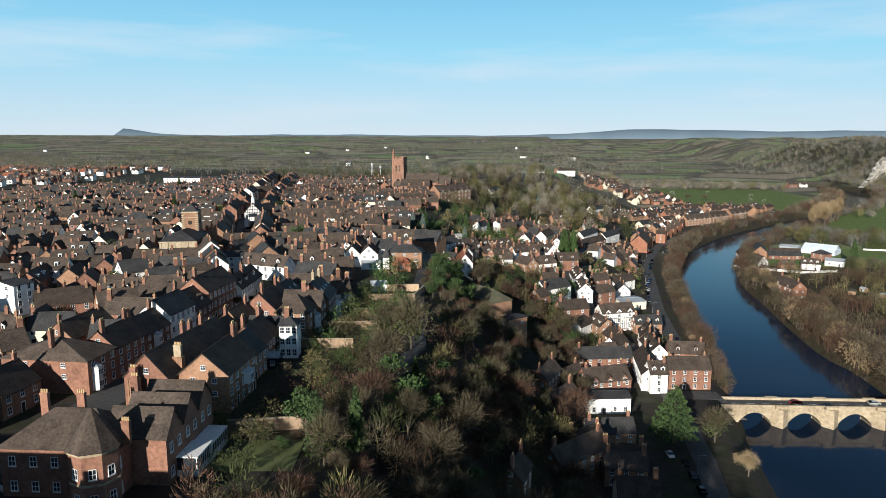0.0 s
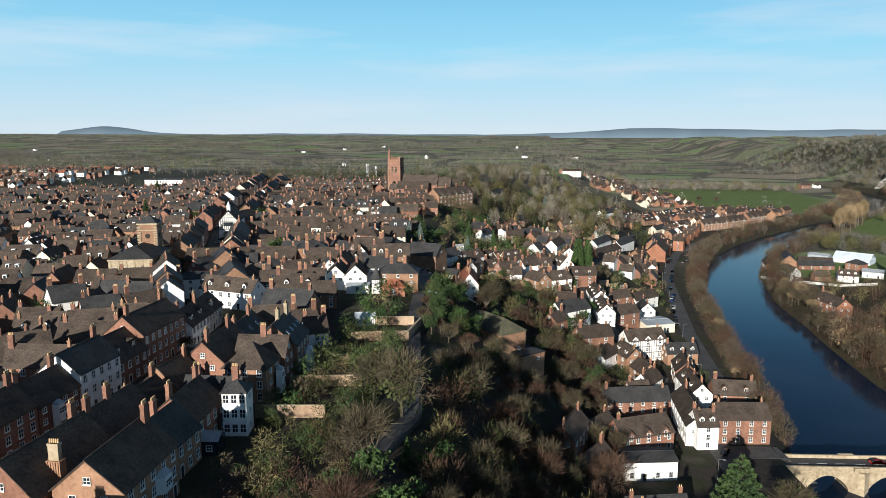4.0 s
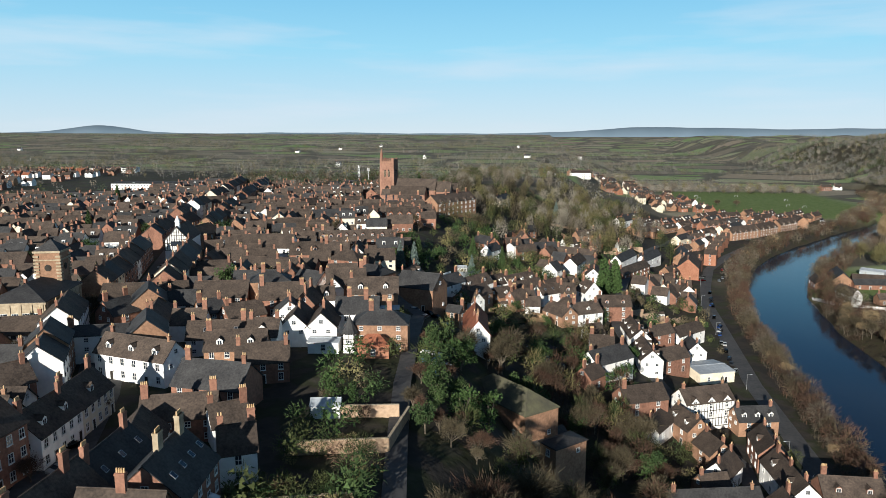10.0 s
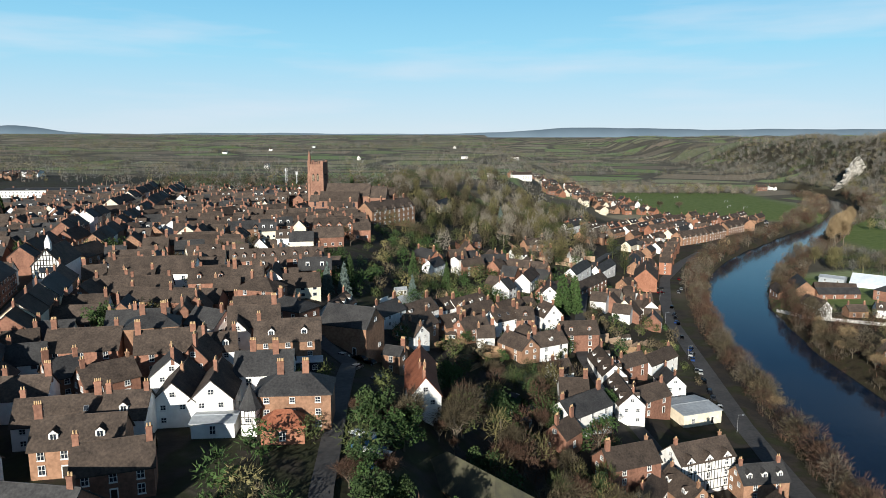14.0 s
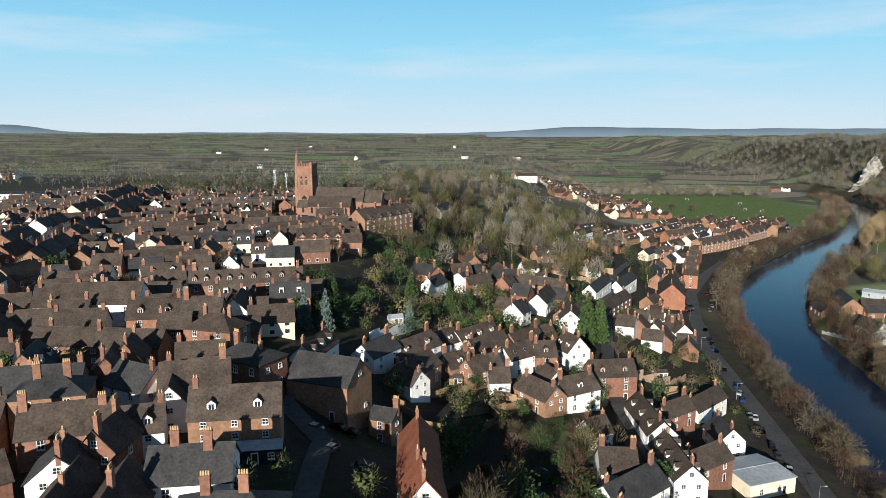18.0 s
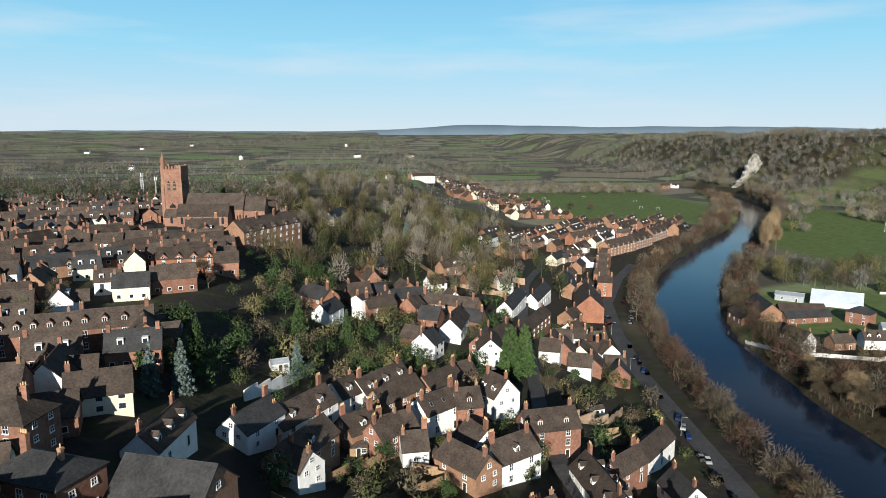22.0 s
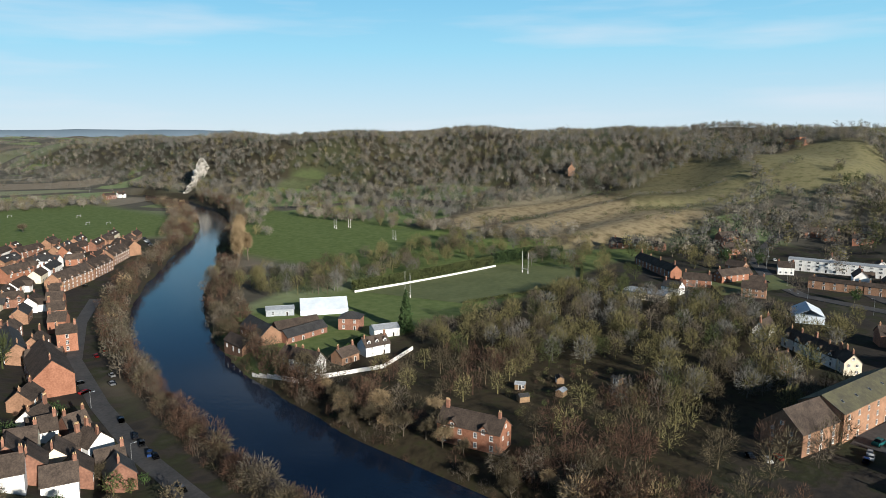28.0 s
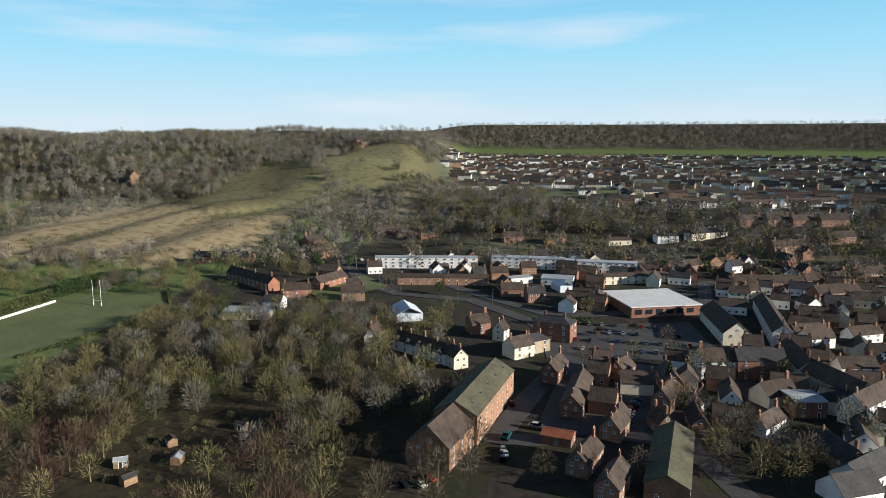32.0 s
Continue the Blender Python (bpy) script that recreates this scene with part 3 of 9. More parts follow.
def door_mesh():
    k = Kit()
    k.box(-0.5, -0.06, 0, 0.5, 0.02, 2.05, 1)
    for x0, x1, z0, z1 in ((-0.62, -0.46, 0, 2.2), (0.46, 0.62, 0, 2.2), (-0.62, 0.62, 2.02, 2.25)):
        k.box(x0, -0.1, z0, x1, 0.02, z1)
    for x0, x1, z0, z1 in ((-0.36, -0.06, 0.2, 0.9), (0.06, 0.36, 0.2, 0.9), (-0.36, -0.06, 1.1, 1.8), (0.06, 0.36, 1.1, 1.8)):
        k.box(x0, -0.08, z0, x1, -0.05, z1, 1)
    return k.mesh("door", ["paint", "timber"])


def chimney_mesh(name, w, d, h, pots, wall="brick", pot="pot"):
    k = Kit()
    k.box(-w / 2, -d / 2, -1.6, w / 2, d / 2, h)
    k.box(-w / 2 - 0.07, -d / 2 - 0.07, h - 0.35, w / 2 + 0.07, d / 2 + 0.07, h - 0.12)
    k.box(-w / 2 - 0.03, -d / 2 - 0.03, h - 0.12, w / 2 + 0.03, d / 2 + 0.03, h)
    for i in range(pots):
        x = (i + 0.5) / pots * w - w / 2
        k.cone(x, 0, h, h + 0.6, 0.15, 0.11, 7, 1)
    return k.mesh(name, [wall, pot])


def dormer_mesh(name, wall, roof):
    k = Kit()
    k.gable(-2.2, 0, -0.75, 0.75, -0.5, 1.25, 1.85, 0)
    k.pitched(-2.2, 0, -0.75, 0.75, 1.25, 1.85, 0.14, 0.1, 1)
    k.box(-0.02, -0.5, 0.15, 0.04, 0.5, 1.2, 3)
    for a0, a1, z0, z1 in ((-0.58, -0.46, 0.1, 1.25), (0.46, 0.58, 0.1, 1.25), (-0.58, 0.58, 0.05, 0.17), (-0.58, 0.58, 1.15, 1.25), (-0.04, 0.04, 0.1, 1.2)):
        k.box(0, a0, z0, 0.08, a1, z1, 2)
    return k.mesh(name, [wall, roof, "paint", "glass"])


W_SASH, W_SMALL, W_WIDE = window_mesh(1.15, 1.75, "sash"), window_mesh(1.1, 1.15, "casement"), window_mesh(1.9, 1.25, "wide casement", 3)
W_SHOP = window_mesh(2.4, 1.9, "shop window", 3, "timber")
DOOR = door_mesh()
STACKS = [chimney_mesh("stack", 0.95, 0.6, 1.7, 2), chimney_mesh("tall stack", 1.3, 0.7, 2.4, 4), chimney_mesh("short stack", 0.7, 0.6, 1.2, 1, "brown"), chimney_mesh("buff stack", 1.6, 0.8, 2.6, 5, "stone")]
DORMERS = {(wa, ro): dormer_mesh("dormer", wa, ro) for wa in ("white", "brick") for ro in ("tile", "slate", "redtile")}
SKYLIGHT = Kit()
SKYLIGHT.box(-0.45, -0.6, 0.0, 0.45, 0.6, 0.10, 0)
SKYLIGHT.box(-0.36, -0.5, 0.10, 0.36, 0.5, 0.12, 1)
SKYLIGHT = SKYLIGHT.mesh("skylight", ["metal", "glass"])
TAKEN = []  # plan circles already built on
WALL_WORD = {"brick": "red brick", "orange": "orange brick", "brown": "brown brick", "white": "white rendered", "cream": "cream rendered", "blue": "pale blue rendered", "stone": "buff stone", "sand": "red sandstone", "lead": "grey sheet clad", "timber": "black timbered", "paint": "white boarded"}
ROOF_WORD = {"tile": "brown tiled", "redtile": "red tiled", "slate": "grey slate", "moss": "mossy slate", "lead": "grey sheet"}
dice = random.Random(7)


def rot_z(deg):
    return Matrix.Rotation(radians(deg), 4, "Z")


def house(x, y, turn, L, W, he=5.4, rise=2.8, wall="brick", roof="tile", stacks=(0.08, 0.92), dormers=0, hip=False, sides="sn", ends=True, storeys=0,
          bay=3.4, win="", name="house", label="", category="", group="", lights=0, far=False, base=None, gablets=0, frame=False, door=True, stack=None):
    """A house with its ridge along local x; sides: which long walls carry windows (s: local -y, n: local +y)."""
    if not hip and rise > 1.8 and roof not in ("lead", "moss"):
        he, rise = he - 0.5, max(rise + 0.7, 0.42 * W)
    c, s = math.cos(radians(turn)), math.sin(radians(turn))
    spots = [(x + c * u - s * v, y + s * u + c * v) for u in (-L / 2, 0, L / 2) for v in (-W / 2, 0, W / 2)]
    zs = [zat(*p) for p in spots]
    z0 = base if base is not None else sum(zs) / len(zs)
    drop = z0 - min(zs) + 0.6
    if name == "house":
        name = category if category in ("inn", "chapel", "warehouse", "flats", "hall", "shop", "cottage", "annexe") else ("terrace" if L > 18 else ("cottage" if wall in ("white", "cream") and he < 6.2 else "house"))
    top = new(name)
    top.empty_display_size = 0.5
    top.matrix_basis = Matrix.Translation((x, y, z0)) @ rot_z(turn)
    for u in np.arange(-L / 2 + W / 2, L / 2 - W / 2 + 0.1, max(W / 2, 3.0)) if L > W else (0.0,):
        TAKEN.append((x + c * u, y + s * u, W / 2 + 0.6))
    k = Kit()
    if hip:
        k.box(-L / 2, -W / 2, -drop, L / 2, W / 2, he)
    else:
        k.gable(-L / 2, L / 2, -W / 2, W / 2, -drop, he, he + rise)
    k.done("wall", [wall], top)
    k = Kit()
    (k.hipped if hip else k.pitched)(-L / 2, L / 2, -W / 2, W / 2, he, he + rise, slot=0)
    for i in range(gablets):
        u = (i + 0.5) / gablets * L - L / 2
        g = Kit()
        g.gable(0, W / 2, -1.7, 1.7, he - 0.6, he + 0.2, he + 2.0)
        g.pitched(0.0, W / 2, -1.7, 1.7, he + 0.2, he + 2.0, 0.25, 0.15, 1)
        o = g.done("gable", [wall if not frame else "white", roof], top)
        o.matrix_basis = Matrix.Translation((u, 0, 0)) @ rot_z(-90)
        if not far:
            put("window", W_SASH, o, Matrix.Translation((W / 2 + 0.01, 0, he - 0.9)) @ rot_z(90))
    k.done("roof", [roof], top)
    n = storeys or max(1, int(round(he / 2.75)))
    for f in stacks:
        u = (f - 0.5) * L
        if hip:
            u *= 0.6
        put("chimney", stack or STACKS[0 if far else dice.choice((0, 0, 1, 2))], top, Matrix.Translation((u, dice.uniform(-0.25, 0.25) * W * 0.3, he + rise + 0.1)))
    if frame:
        for sgn in (-1, 1):
            t = Kit()
            yy = sgn * (W / 2 + 0.02)
            for i in range(int(L / 1.1) + 1):
                u = min(-L / 2 + i * 1.1, L / 2 - 0.1)
                t.box(u - 0.09, yy - 0.03, 0.3, u + 0.09, yy + 0.03, he)
            for i in range(n + 1):
                zz = 0.3 + (he - 0.4) * i / n
                t.box(-L / 2, yy - 0.04, zz - 0.1, L / 2, yy + 0.04, zz + 0.1)
            t.done("timber_frame", ["timber"], top)
    if far:
        w = Kit()
        for sd in sides:
            sgn = -1 if sd == "s" else 1
            m = max(1, int(L / 3.4))
            for st in range(n):
                zz = 0.9 + st * he / n
                for i in range(m):
                    u = (i + 0.5) / m * L - L / 2
                    yy = sgn * W / 2
                    w.box(u - 0.75, yy - 0.05, zz, u + 0.75, yy + 0.05, zz + 1.3, 0)
                    w.box(u - 0.6, yy - 0.07, zz + 0.12, u + 0.6, yy + 0.07, zz + 1.18, 1)
        tagged(w.done("window", ["paint", "glass"], top), kind="stuff")
    else:
        for sd in sides:
            sgn, face = (-1, 0) if sd == "s" else (1, 180)
            m = max(1, int(L / (bay if y < 300 and x < 140 else bay * 1.5)))
            for st in range(n):
                for i in range(m):
                    u = (i + 0.5) / m * L - L / 2
                    if st == 0 and door and i % 3 == 1:
                        put("door", DOOR, top, Matrix.Translation((u, sgn * (W / 2 + 0.01), 0.05)) @ rot_z(face))
                        continue
                    wm = {"s": W_SMALL, "w": W_WIDE, "h": W_SASH, "p": W_SHOP}[win[min(st, len(win) - 1)]] if win else (W_SASH if he / n > 2.45 else W_SMALL)
                    put("window", wm, top, Matrix.Translation((u, sgn * (W / 2 + 0.01), 0.75 + st * he / n)) @ rot_z(face))
        if ends and y < 520:
            for sgn, face in ((-1, -90), (1, 90)):
                if sgn * (-s + (0.6 * c if x < -40 and y < 260 else 0.0) if x < 150 else -c * 0.8 - s * 0.6) < 0.12:
                    continue
                for st in range(n + (1 if rise > 3.2 and not hip else 0)):
                    for v in ((-W * 0.22, W * 0.22) if W > 6.5 and st < n else (0.0,)):
                        if st == 0 and v < 0:
                            continue
                        put("window", W_SMALL, top, Matrix.Translation((sgn * (L / 2 + 0.01), v, 0.95 + st * he / n)) @ rot_z(face))
        dm = DORMERS["white" if wall in ("white", "cream", "brown") else "brick", roof if roof in ("tile", "slate", "redtile") else "tile"]
        for i in range(dormers):
            u = (i + 0.5) / dormers * L - L / 2
            for sgn in (-1, 1) if "n" in sides and "s" in sides else ((-1,) if "s" in sides else (1,)):
                put("dormer", dm, top, Matrix.Translation((u, sgn * W * 0.36, he + rise * 0.26)) @ rot_z(90 * sgn))
        for i in range(lights):
            u = (i + 0.5) / lights * L - L / 2 + 0.8
            sgn = -1 if "s" in sides else 1
            put("skylight", SKYLIGHT, top, Matrix.Translation((u, sgn * W * 0.27, he + rise * 0.46 + 0.2)) @ Matrix.Rotation(-sgn * math.atan2(rise, W / 2), 4, "X"))
    bits = [f"{WALL_WORD[wall]} house under a {'hipped ' if hip else ''}{ROOF_WORD[roof]} roof"]
    if dormers:
        bits.append("with dormers")
    elif gablets:
        bits.append("with front gables")
    elif n >= 3:
        bits.append(f"{n} storeys high")
    return tagged(top, label or " ".join(bits), category or ("house" if name == "bay_tower" else name), group)


def free(x, y, r):
    return all((x - a1) ** 2 + (y - b1) ** 2 > (r + c1) ** 2 for a1, b1, c1 in TAKEN)


# ---- trees ----
def bare_tree(name, seed, tall, wide, twig="twig", n_twig=1000, weep=0.0, lean_up=0.5, ivy=0, deep=4):
    """A leafless tree: trunk and limbs in one mesh, the fine twigs of the crown in another."""
    rnd = random.Random(seed)
    k, tips = Kit(), []

    def grow(p, d, length, r, level):
        q = p + d * length
        k.tube(p, q, r, r * 0.68, 6 if level < 2 else (4 if level < 3 else 3))
        tips.append((q, d, level))
        if level >= deep:
            return
        for _ in range(3 if level else 6):
            nd = (d * rnd.uniform(0.5, 1.0) + Vector((rnd.gauss(0, 1), rnd.gauss(0, 1), rnd.gauss(lean_up, 0.35))).normalized() * 0.85)
            nd.x *= wide
            nd.y *= wide
            grow(p.lerp(q, rnd.uniform(0.55, 1.0)), nd.normalized(), length * rnd.uniform(0.68, 0.9), r * 0.58, level + 1)

    grow(Vector((0, 0, -0.6)), Vector((rnd.uniform(-0.06, 0.06), rnd.uniform(-0.06, 0.06), 1)).normalized(), tall * 0.24, tall * 0.02, 0)
    trunk = k.mesh(name + " trunk", ["bark"])
    ends = [t for t in tips if t[2] >= deep - 1]
    mid = sum((t[0] for t in ends), Vector()) / len(ends)
    vs, fs, sl = [], [], []
    for i in range(n_twig):
        p, d, _ = ends[i % len(ends)]
        base = p.lerp(mid, abs(rnd.gauss(0, 0.3))) + Vector((rnd.gauss(0, 1), rnd.gauss(0, 1), rnd.gauss(-0.2, 1))) * tall * 0.035
        nd = ((base - mid).normalized() * 0.7 + d * 0.4 + Vector((rnd.gauss(0, 0.45), rnd.gauss(0, 0.45), rnd.gauss(0.25 - weep * 2.2, 0.4)))).normalized()
        ln = tall * rnd.uniform(0.06, 0.14)
        side = nd.orthogonal().normalized()
        side.rotate(Matrix.Rotation(rnd.uniform(0, 6.28), 3, nd))
        w = tall * 0.0034
        o = len(vs)
        vs += [base - side * w, base + side * w, base + nd * ln]
        fs += [(o, o + 1, o + 2)]
        sl += [0]
    for i in range(ivy):
        p, d, _ = tips[rnd.randrange(len(tips))]
        p = p * rnd.uniform(0.4, 1.0) + Vector((rnd.gauss(0, 1), rnd.gauss(0, 1), rnd.gauss(0, 1))) * tall * 0.04
        leafy(vs, fs, p, tall * 0.022, rnd)
        sl += [1]
    me = bpy.data.meshes.new(name + " crown")
    me.from_pydata([tuple(v) for v in vs], [], fs)
    me.materials.append(M[twig])
    me.materials.append(M["ivy"])
    me.polygons.foreach_set("material_index", sl)
    return trunk, me


def leafy(vs, fs, p, r, rnd):
    """One leaf clump: a bent three- or four-cornered scrap."""
    u = Vector((rnd.gauss(0, 1), rnd.gauss(0, 1), rnd.gauss(0, 1))).normalized()
    w = u.orthogonal().normalized()
    w.rotate(Matrix.Rotation(rnd.uniform(0, 6.28), 3, u))
    w2 = u.cross(w)
    o = len(vs)
    r *= rnd.uniform(0.6, 1.3)
    vs += [p + w * r, p + w2 * r * 0.7 + u * r * 0.3, p - w * r, p - w2 * r * 0.7 + u * r * 0.2]
    fs += [(o, o + 1, o + 2, o + 3)]


def conifer(name, seed, tall, spread, leaf="fir", n=1300, bottom=0.06, power=0.85, droop=0.35):
    rnd = random.Random(seed)
    k = Kit()
    k.tube((0, 0, -0.5), (0, 0, tall * 0.95), tall * 0.018, 0.03, 6)
    vs, fs = [], []
    for i in range(int(tall * 3)):
        h = rnd.uniform(bottom, 0.96)
        a1 = rnd.uniform(0, 6.28)
        r = spread * (1 - h) ** power * rnd.uniform(0.75, 1.1)
        k.tube((0, 0, h * tall), (r * math.cos(a1), r * math.sin(a1), h * tall - droop * r), 0.06, 0.02, 3)
    for i in range(n):
        h = bottom + (1 - bottom) * (1 - math.sqrt(rnd.random()))
        a1 = rnd.uniform(0, 6.28)
        lob = 0.82 + 0.18 * math.sin(a1 * 5 + h * 40)
        r = spread * max(0.02, 1 - h) ** power * lob * rnd.uniform(0.45, 1.05) ** 0.5
        leafy(vs, fs, Vector((r * math.cos(a1), r * math.sin(a1), h * tall - droop * r * 0.6)), tall * 0.034, rnd)
    me = bpy.data.meshes.new(name + " crown")
    me.from_pydata([tuple(v) for v in vs], [], fs)
    me.materials.append(M[leaf])
    return k.mesh(name + " trunk", ["bark"]), me


def leafy_tree(name, seed, tall, wide, leaf="ivy", n=1300, lift=0.15):
    """An evergreen or ivy-clad tree or bush: leaf clumps on several uneven boughs."""
    rnd = random.Random(seed)
    k = Kit()
    k.tube((0, 0, -0.5), (0, 0, tall * 0.5), tall * 0.03, tall * 0.015, 6)
    heads = []
    for i in range(9):
        a1, r, h = rnd.uniform(0, 6.28), wide * 0.5 * rnd.uniform(0.2, 0.75), tall * rnd.uniform(lift + 0.15, 0.85)
        heads.append((Vector((r * math.cos(a1), r * math.sin(a1), h)), tall * rnd.uniform(0.14, 0.26)))
        k.tube((0, 0, tall * 0.25), heads[-1][0], tall * 0.014, 0.04, 4)
    vs, fs = [], []
    for i in range(n):
        p, r = heads[rnd.randrange(9)]
        d = Vector((rnd.gauss(0, 1), rnd.gauss(0, 1), rnd.gauss(0, 0.8))).normalized() * r * rnd.random() ** 0.4
        leafy(vs, fs, p + d, tall * 0.035, rnd)
    me = bpy.data.meshes.new(name + " crown")
    me.from_pydata([tuple(v) for v in vs], [], fs)
    me.materials.append(M[leaf])
    return k.mesh(name + " trunk", ["bark"]), me


TREES = {
    "bare1": (bare_tree("bare tree", 1, 14, 1.0, n_twig=2300), "bare_tree", "leafless winter tree with fine brown twigs", 14),
    "bare2": (bare_tree("bare tree", 2, 14, 0.8, n_twig=2300, lean_up=0.8), "bare_tree", "tall leafless winter tree with upright limbs", 14),
    "bare3": (bare_tree("bare tree", 3, 14, 1.25, n_twig=2500), "bare_tree", "wide leafless winter tree with spreading limbs", 14),
    "ivied": (bare_tree("ivied tree", 4, 14, 1.0, n_twig=1600, ivy=600), "ivied_tree", "leafless tree overgrown with green ivy", 14),
    "red": (bare_tree("reddish tree", 5, 10, 1.0, "redtwig", 2000), "reddish_tree", "leafless tree with reddish brown twigs", 10),
    "red2": (bare_tree("reddish tree", 15, 10, 0.8, "redtwig", 2000, lean_up=0.9), "reddish_tree", "upright leafless tree with reddish brown twigs", 10),
    "willow": (bare_tree("willow", 6, 12, 1.1, "straw", 2200, weep=0.35), "willow_tree", "straw coloured leafless willow on the bank", 12),
    "poplar": (bare_tree("poplar", 7, 24, 0.30, "straw", 5200, lean_up=2.4), "poplar_tree", "tall narrow pale leafless poplar", 24),
    "fir": (conifer("fir", 8, 14, 3.4), "fir_tree", "dark green evergreen conifer tree", 14),
    "spruce": (conifer("spruce", 9, 11, 2.7, "spruce"), "spruce_tree", "blue grey spruce in a garden", 11),
    "cypress": (conifer("cypress", 10, 14, 3.6, "bright", 1900, 0.02, 0.5, 0.05), "cypress_tree", "bright green dense cypress", 14),
    "cedar": (conifer("cedar", 11, 17, 8, "fir", 1700, 0.15, 0.7, -0.05), "cedar_tree", "broad dark cedar with tiered boughs", 17),
    "bush": (leafy_tree("bush", 12, 4, 4.5, "ivy", 500, 0.05), "evergreen_bush", "dull green evergreen garden bush", 4),
    "holly": (leafy_tree("holly", 13, 9, 8, "fir", 1000), "holly_tree", "dark rounded evergreen tree", 9),
    "laurel": (leafy_tree("laurel", 14, 6, 7, "bright", 800, 0.05), "laurel_bush", "bright green rounded laurel bush", 6),
}


def tree(kind, x, y, tall=0.0, turn=None, z=None, label="", group=""):
    (trunk, crown), name, text, size = TREES[kind]
    f = (tall or size) / size
    top = new(name)
    top.empty_display_size = 0.5
    top.matrix_basis = Matrix.Translation((x, y, zat(x, y) if z is None else z)) @ rot_z(dice.uniform(0, 360) if turn is None else turn) @ Matrix.Diagonal((f, f, f, 1))
    for nm, me in (("trunk", trunk), ("crown", crown)):
        o = new(nm, me)
        o.parent = top
    return tagged(top, label or text, "tree" if "bush" not in name else "bush", group)


# ---- roads ----
def road(name, pts, width, label):
    return tagged(ribbon(name, pts, width, 0.12, "asphalt"), label, "road", kind="structure")


road("road_riverside", [(62, 150), (66, 215), (66, 262), (62, 300), (80, 330), (83, 400), (90, 470), (96, 530), (106, 580), (122, 640), (150, 700), (180, 750)], 6.5, "narrow asphalt road along the river bank")
road("road_bridge", [(66, 268), (150, 279), (240, 300), (330, 330), (400, 350)], 8, "asphalt road over the bridge into the lower town")
# ---- church ----


def church():
    x, y, z = -118, 690, zat(-118, 690)
    top = new("church")
    top.matrix_basis = Matrix.Translation((x, y, z)) @ rot_z(-6)
    k = Kit()
    k.box(-5.5, -5.5, -1, 5.5, 5.5, 31)
    for sx in (-1, 1):
        for sy in (-1, 1):
            k.box(sx * 5.0 - 0.9, sy * 5.0 - 0.9, -1, sx * 5.0 + 0.9, sy * 5.0 + 0.9, 24)
            k.box(sx * 5.0 - 0.7, sy * 5.0 - 0.7, 24, sx * 5.0 + 0.7, sy * 5.0 + 0.7, 33.5)
    for zz in (9, 17, 25.2, 31):
        k.box(-5.75, -5.75, zz - 0.25, 5.75, 5.75, zz + 0.2)
    for i in range(6):
        for sg in (-1, 1):
            u = -4.2 + i * 1.68
            k.box(u - 0.5, sg * 5.5 - 0.3, 31, u + 0.5, sg * 5.5 + 0.3, 32.8)
            k.box(sg * 5.5 - 0.3, u - 0.5, 31, sg * 5.5 + 0.3, u + 0.5, 32.8)
    k.cone(-4.6, -4.6, 31, 36, 1.3, 1.2, 8)
    k.cone(-4.6, -4.6, 36, 41, 1.3, 0.05, 8)
    k.done("tower", ["sand"], top)
    for face in range(4):
        for u in (-1.6, 1.6):
            q = Kit()
            q.box(-0.8, -0.12, 0, 0.8, 0.05, 4.6)
            q.cone(0, -0.03, 4.6, 5.6, 0.8, 0.05, 6)
            for i in range(6):
                q.box(-0.75, -0.2, 0.4 + i * 0.75, 0.75, -0.1, 0.6 + i * 0.75, 1)
            o = q.done("belfry_window", ["timber", "stone"], top)
            o.matrix_basis = rot_z(90 * face) @ Matrix.Translation((u, -5.52, 25.8 - 7))
    q = Kit()
    q.box(-1.6, -0.12, 0, 1.6, 0.05, 6)
    q.cone(0, -0.03, 6, 7.5, 1.6, 0.05, 6)
    q.done("west_window", ["timber"], top).matrix_basis = Matrix.Translation((0, -5.55, 4.5))
    for nm, (x0, x1, y0, y1, he, hr) in {"nave": (8, 40, -8, 4, 9, 17), "aisle": (6, 34, -17, -8, 6, 12), "north_aisle": (8, 36, 4, 13, 7, 13), "chancel": (38, 52, -7, 3, 8, 15), "porch": (-2, 6, -14, -7, 5, 9)}.items():
        k = Kit()
        k.gable(x0, x1, y0, y1, -1, he, hr)
        o = k.done(nm, ["sand"], top)
        k = Kit()
        k.pitched(x0, x1, y0, y1, he, hr, 0.3, 0.3)
        k.done(nm + "_roof", ["tile"], top)
        n = int((x1 - x0) / 5)
        for i in range(n):
            u = x0 + (i + 0.5) * (x1 - x0) / n
            q = Kit()
            q.box(-0.7, -0.1, 0, 0.7, 0.03, 3)
            q.cone(0, -0.02, 3, 3.9, 0.7, 0.05, 6)
            q.done("lancet", ["glass"], top).matrix_basis = Matrix.Translation((u, y0 - 0.02, 1.6))
    TAKEN.extend([(x, y - 24, 22), (-95, 658, 22), (-78, 640, 16), (-66, 614, 16), (-50, 628, 13), (-40, 642, 10), (-108, 628, 14), (-150, 660, 12), (x, y, 9), (x + 18, y - 4, 14), (x + 36, y - 2, 14)])
    tagged(top, "red sandstone church with a tall square battlemented tower", "church")


church()


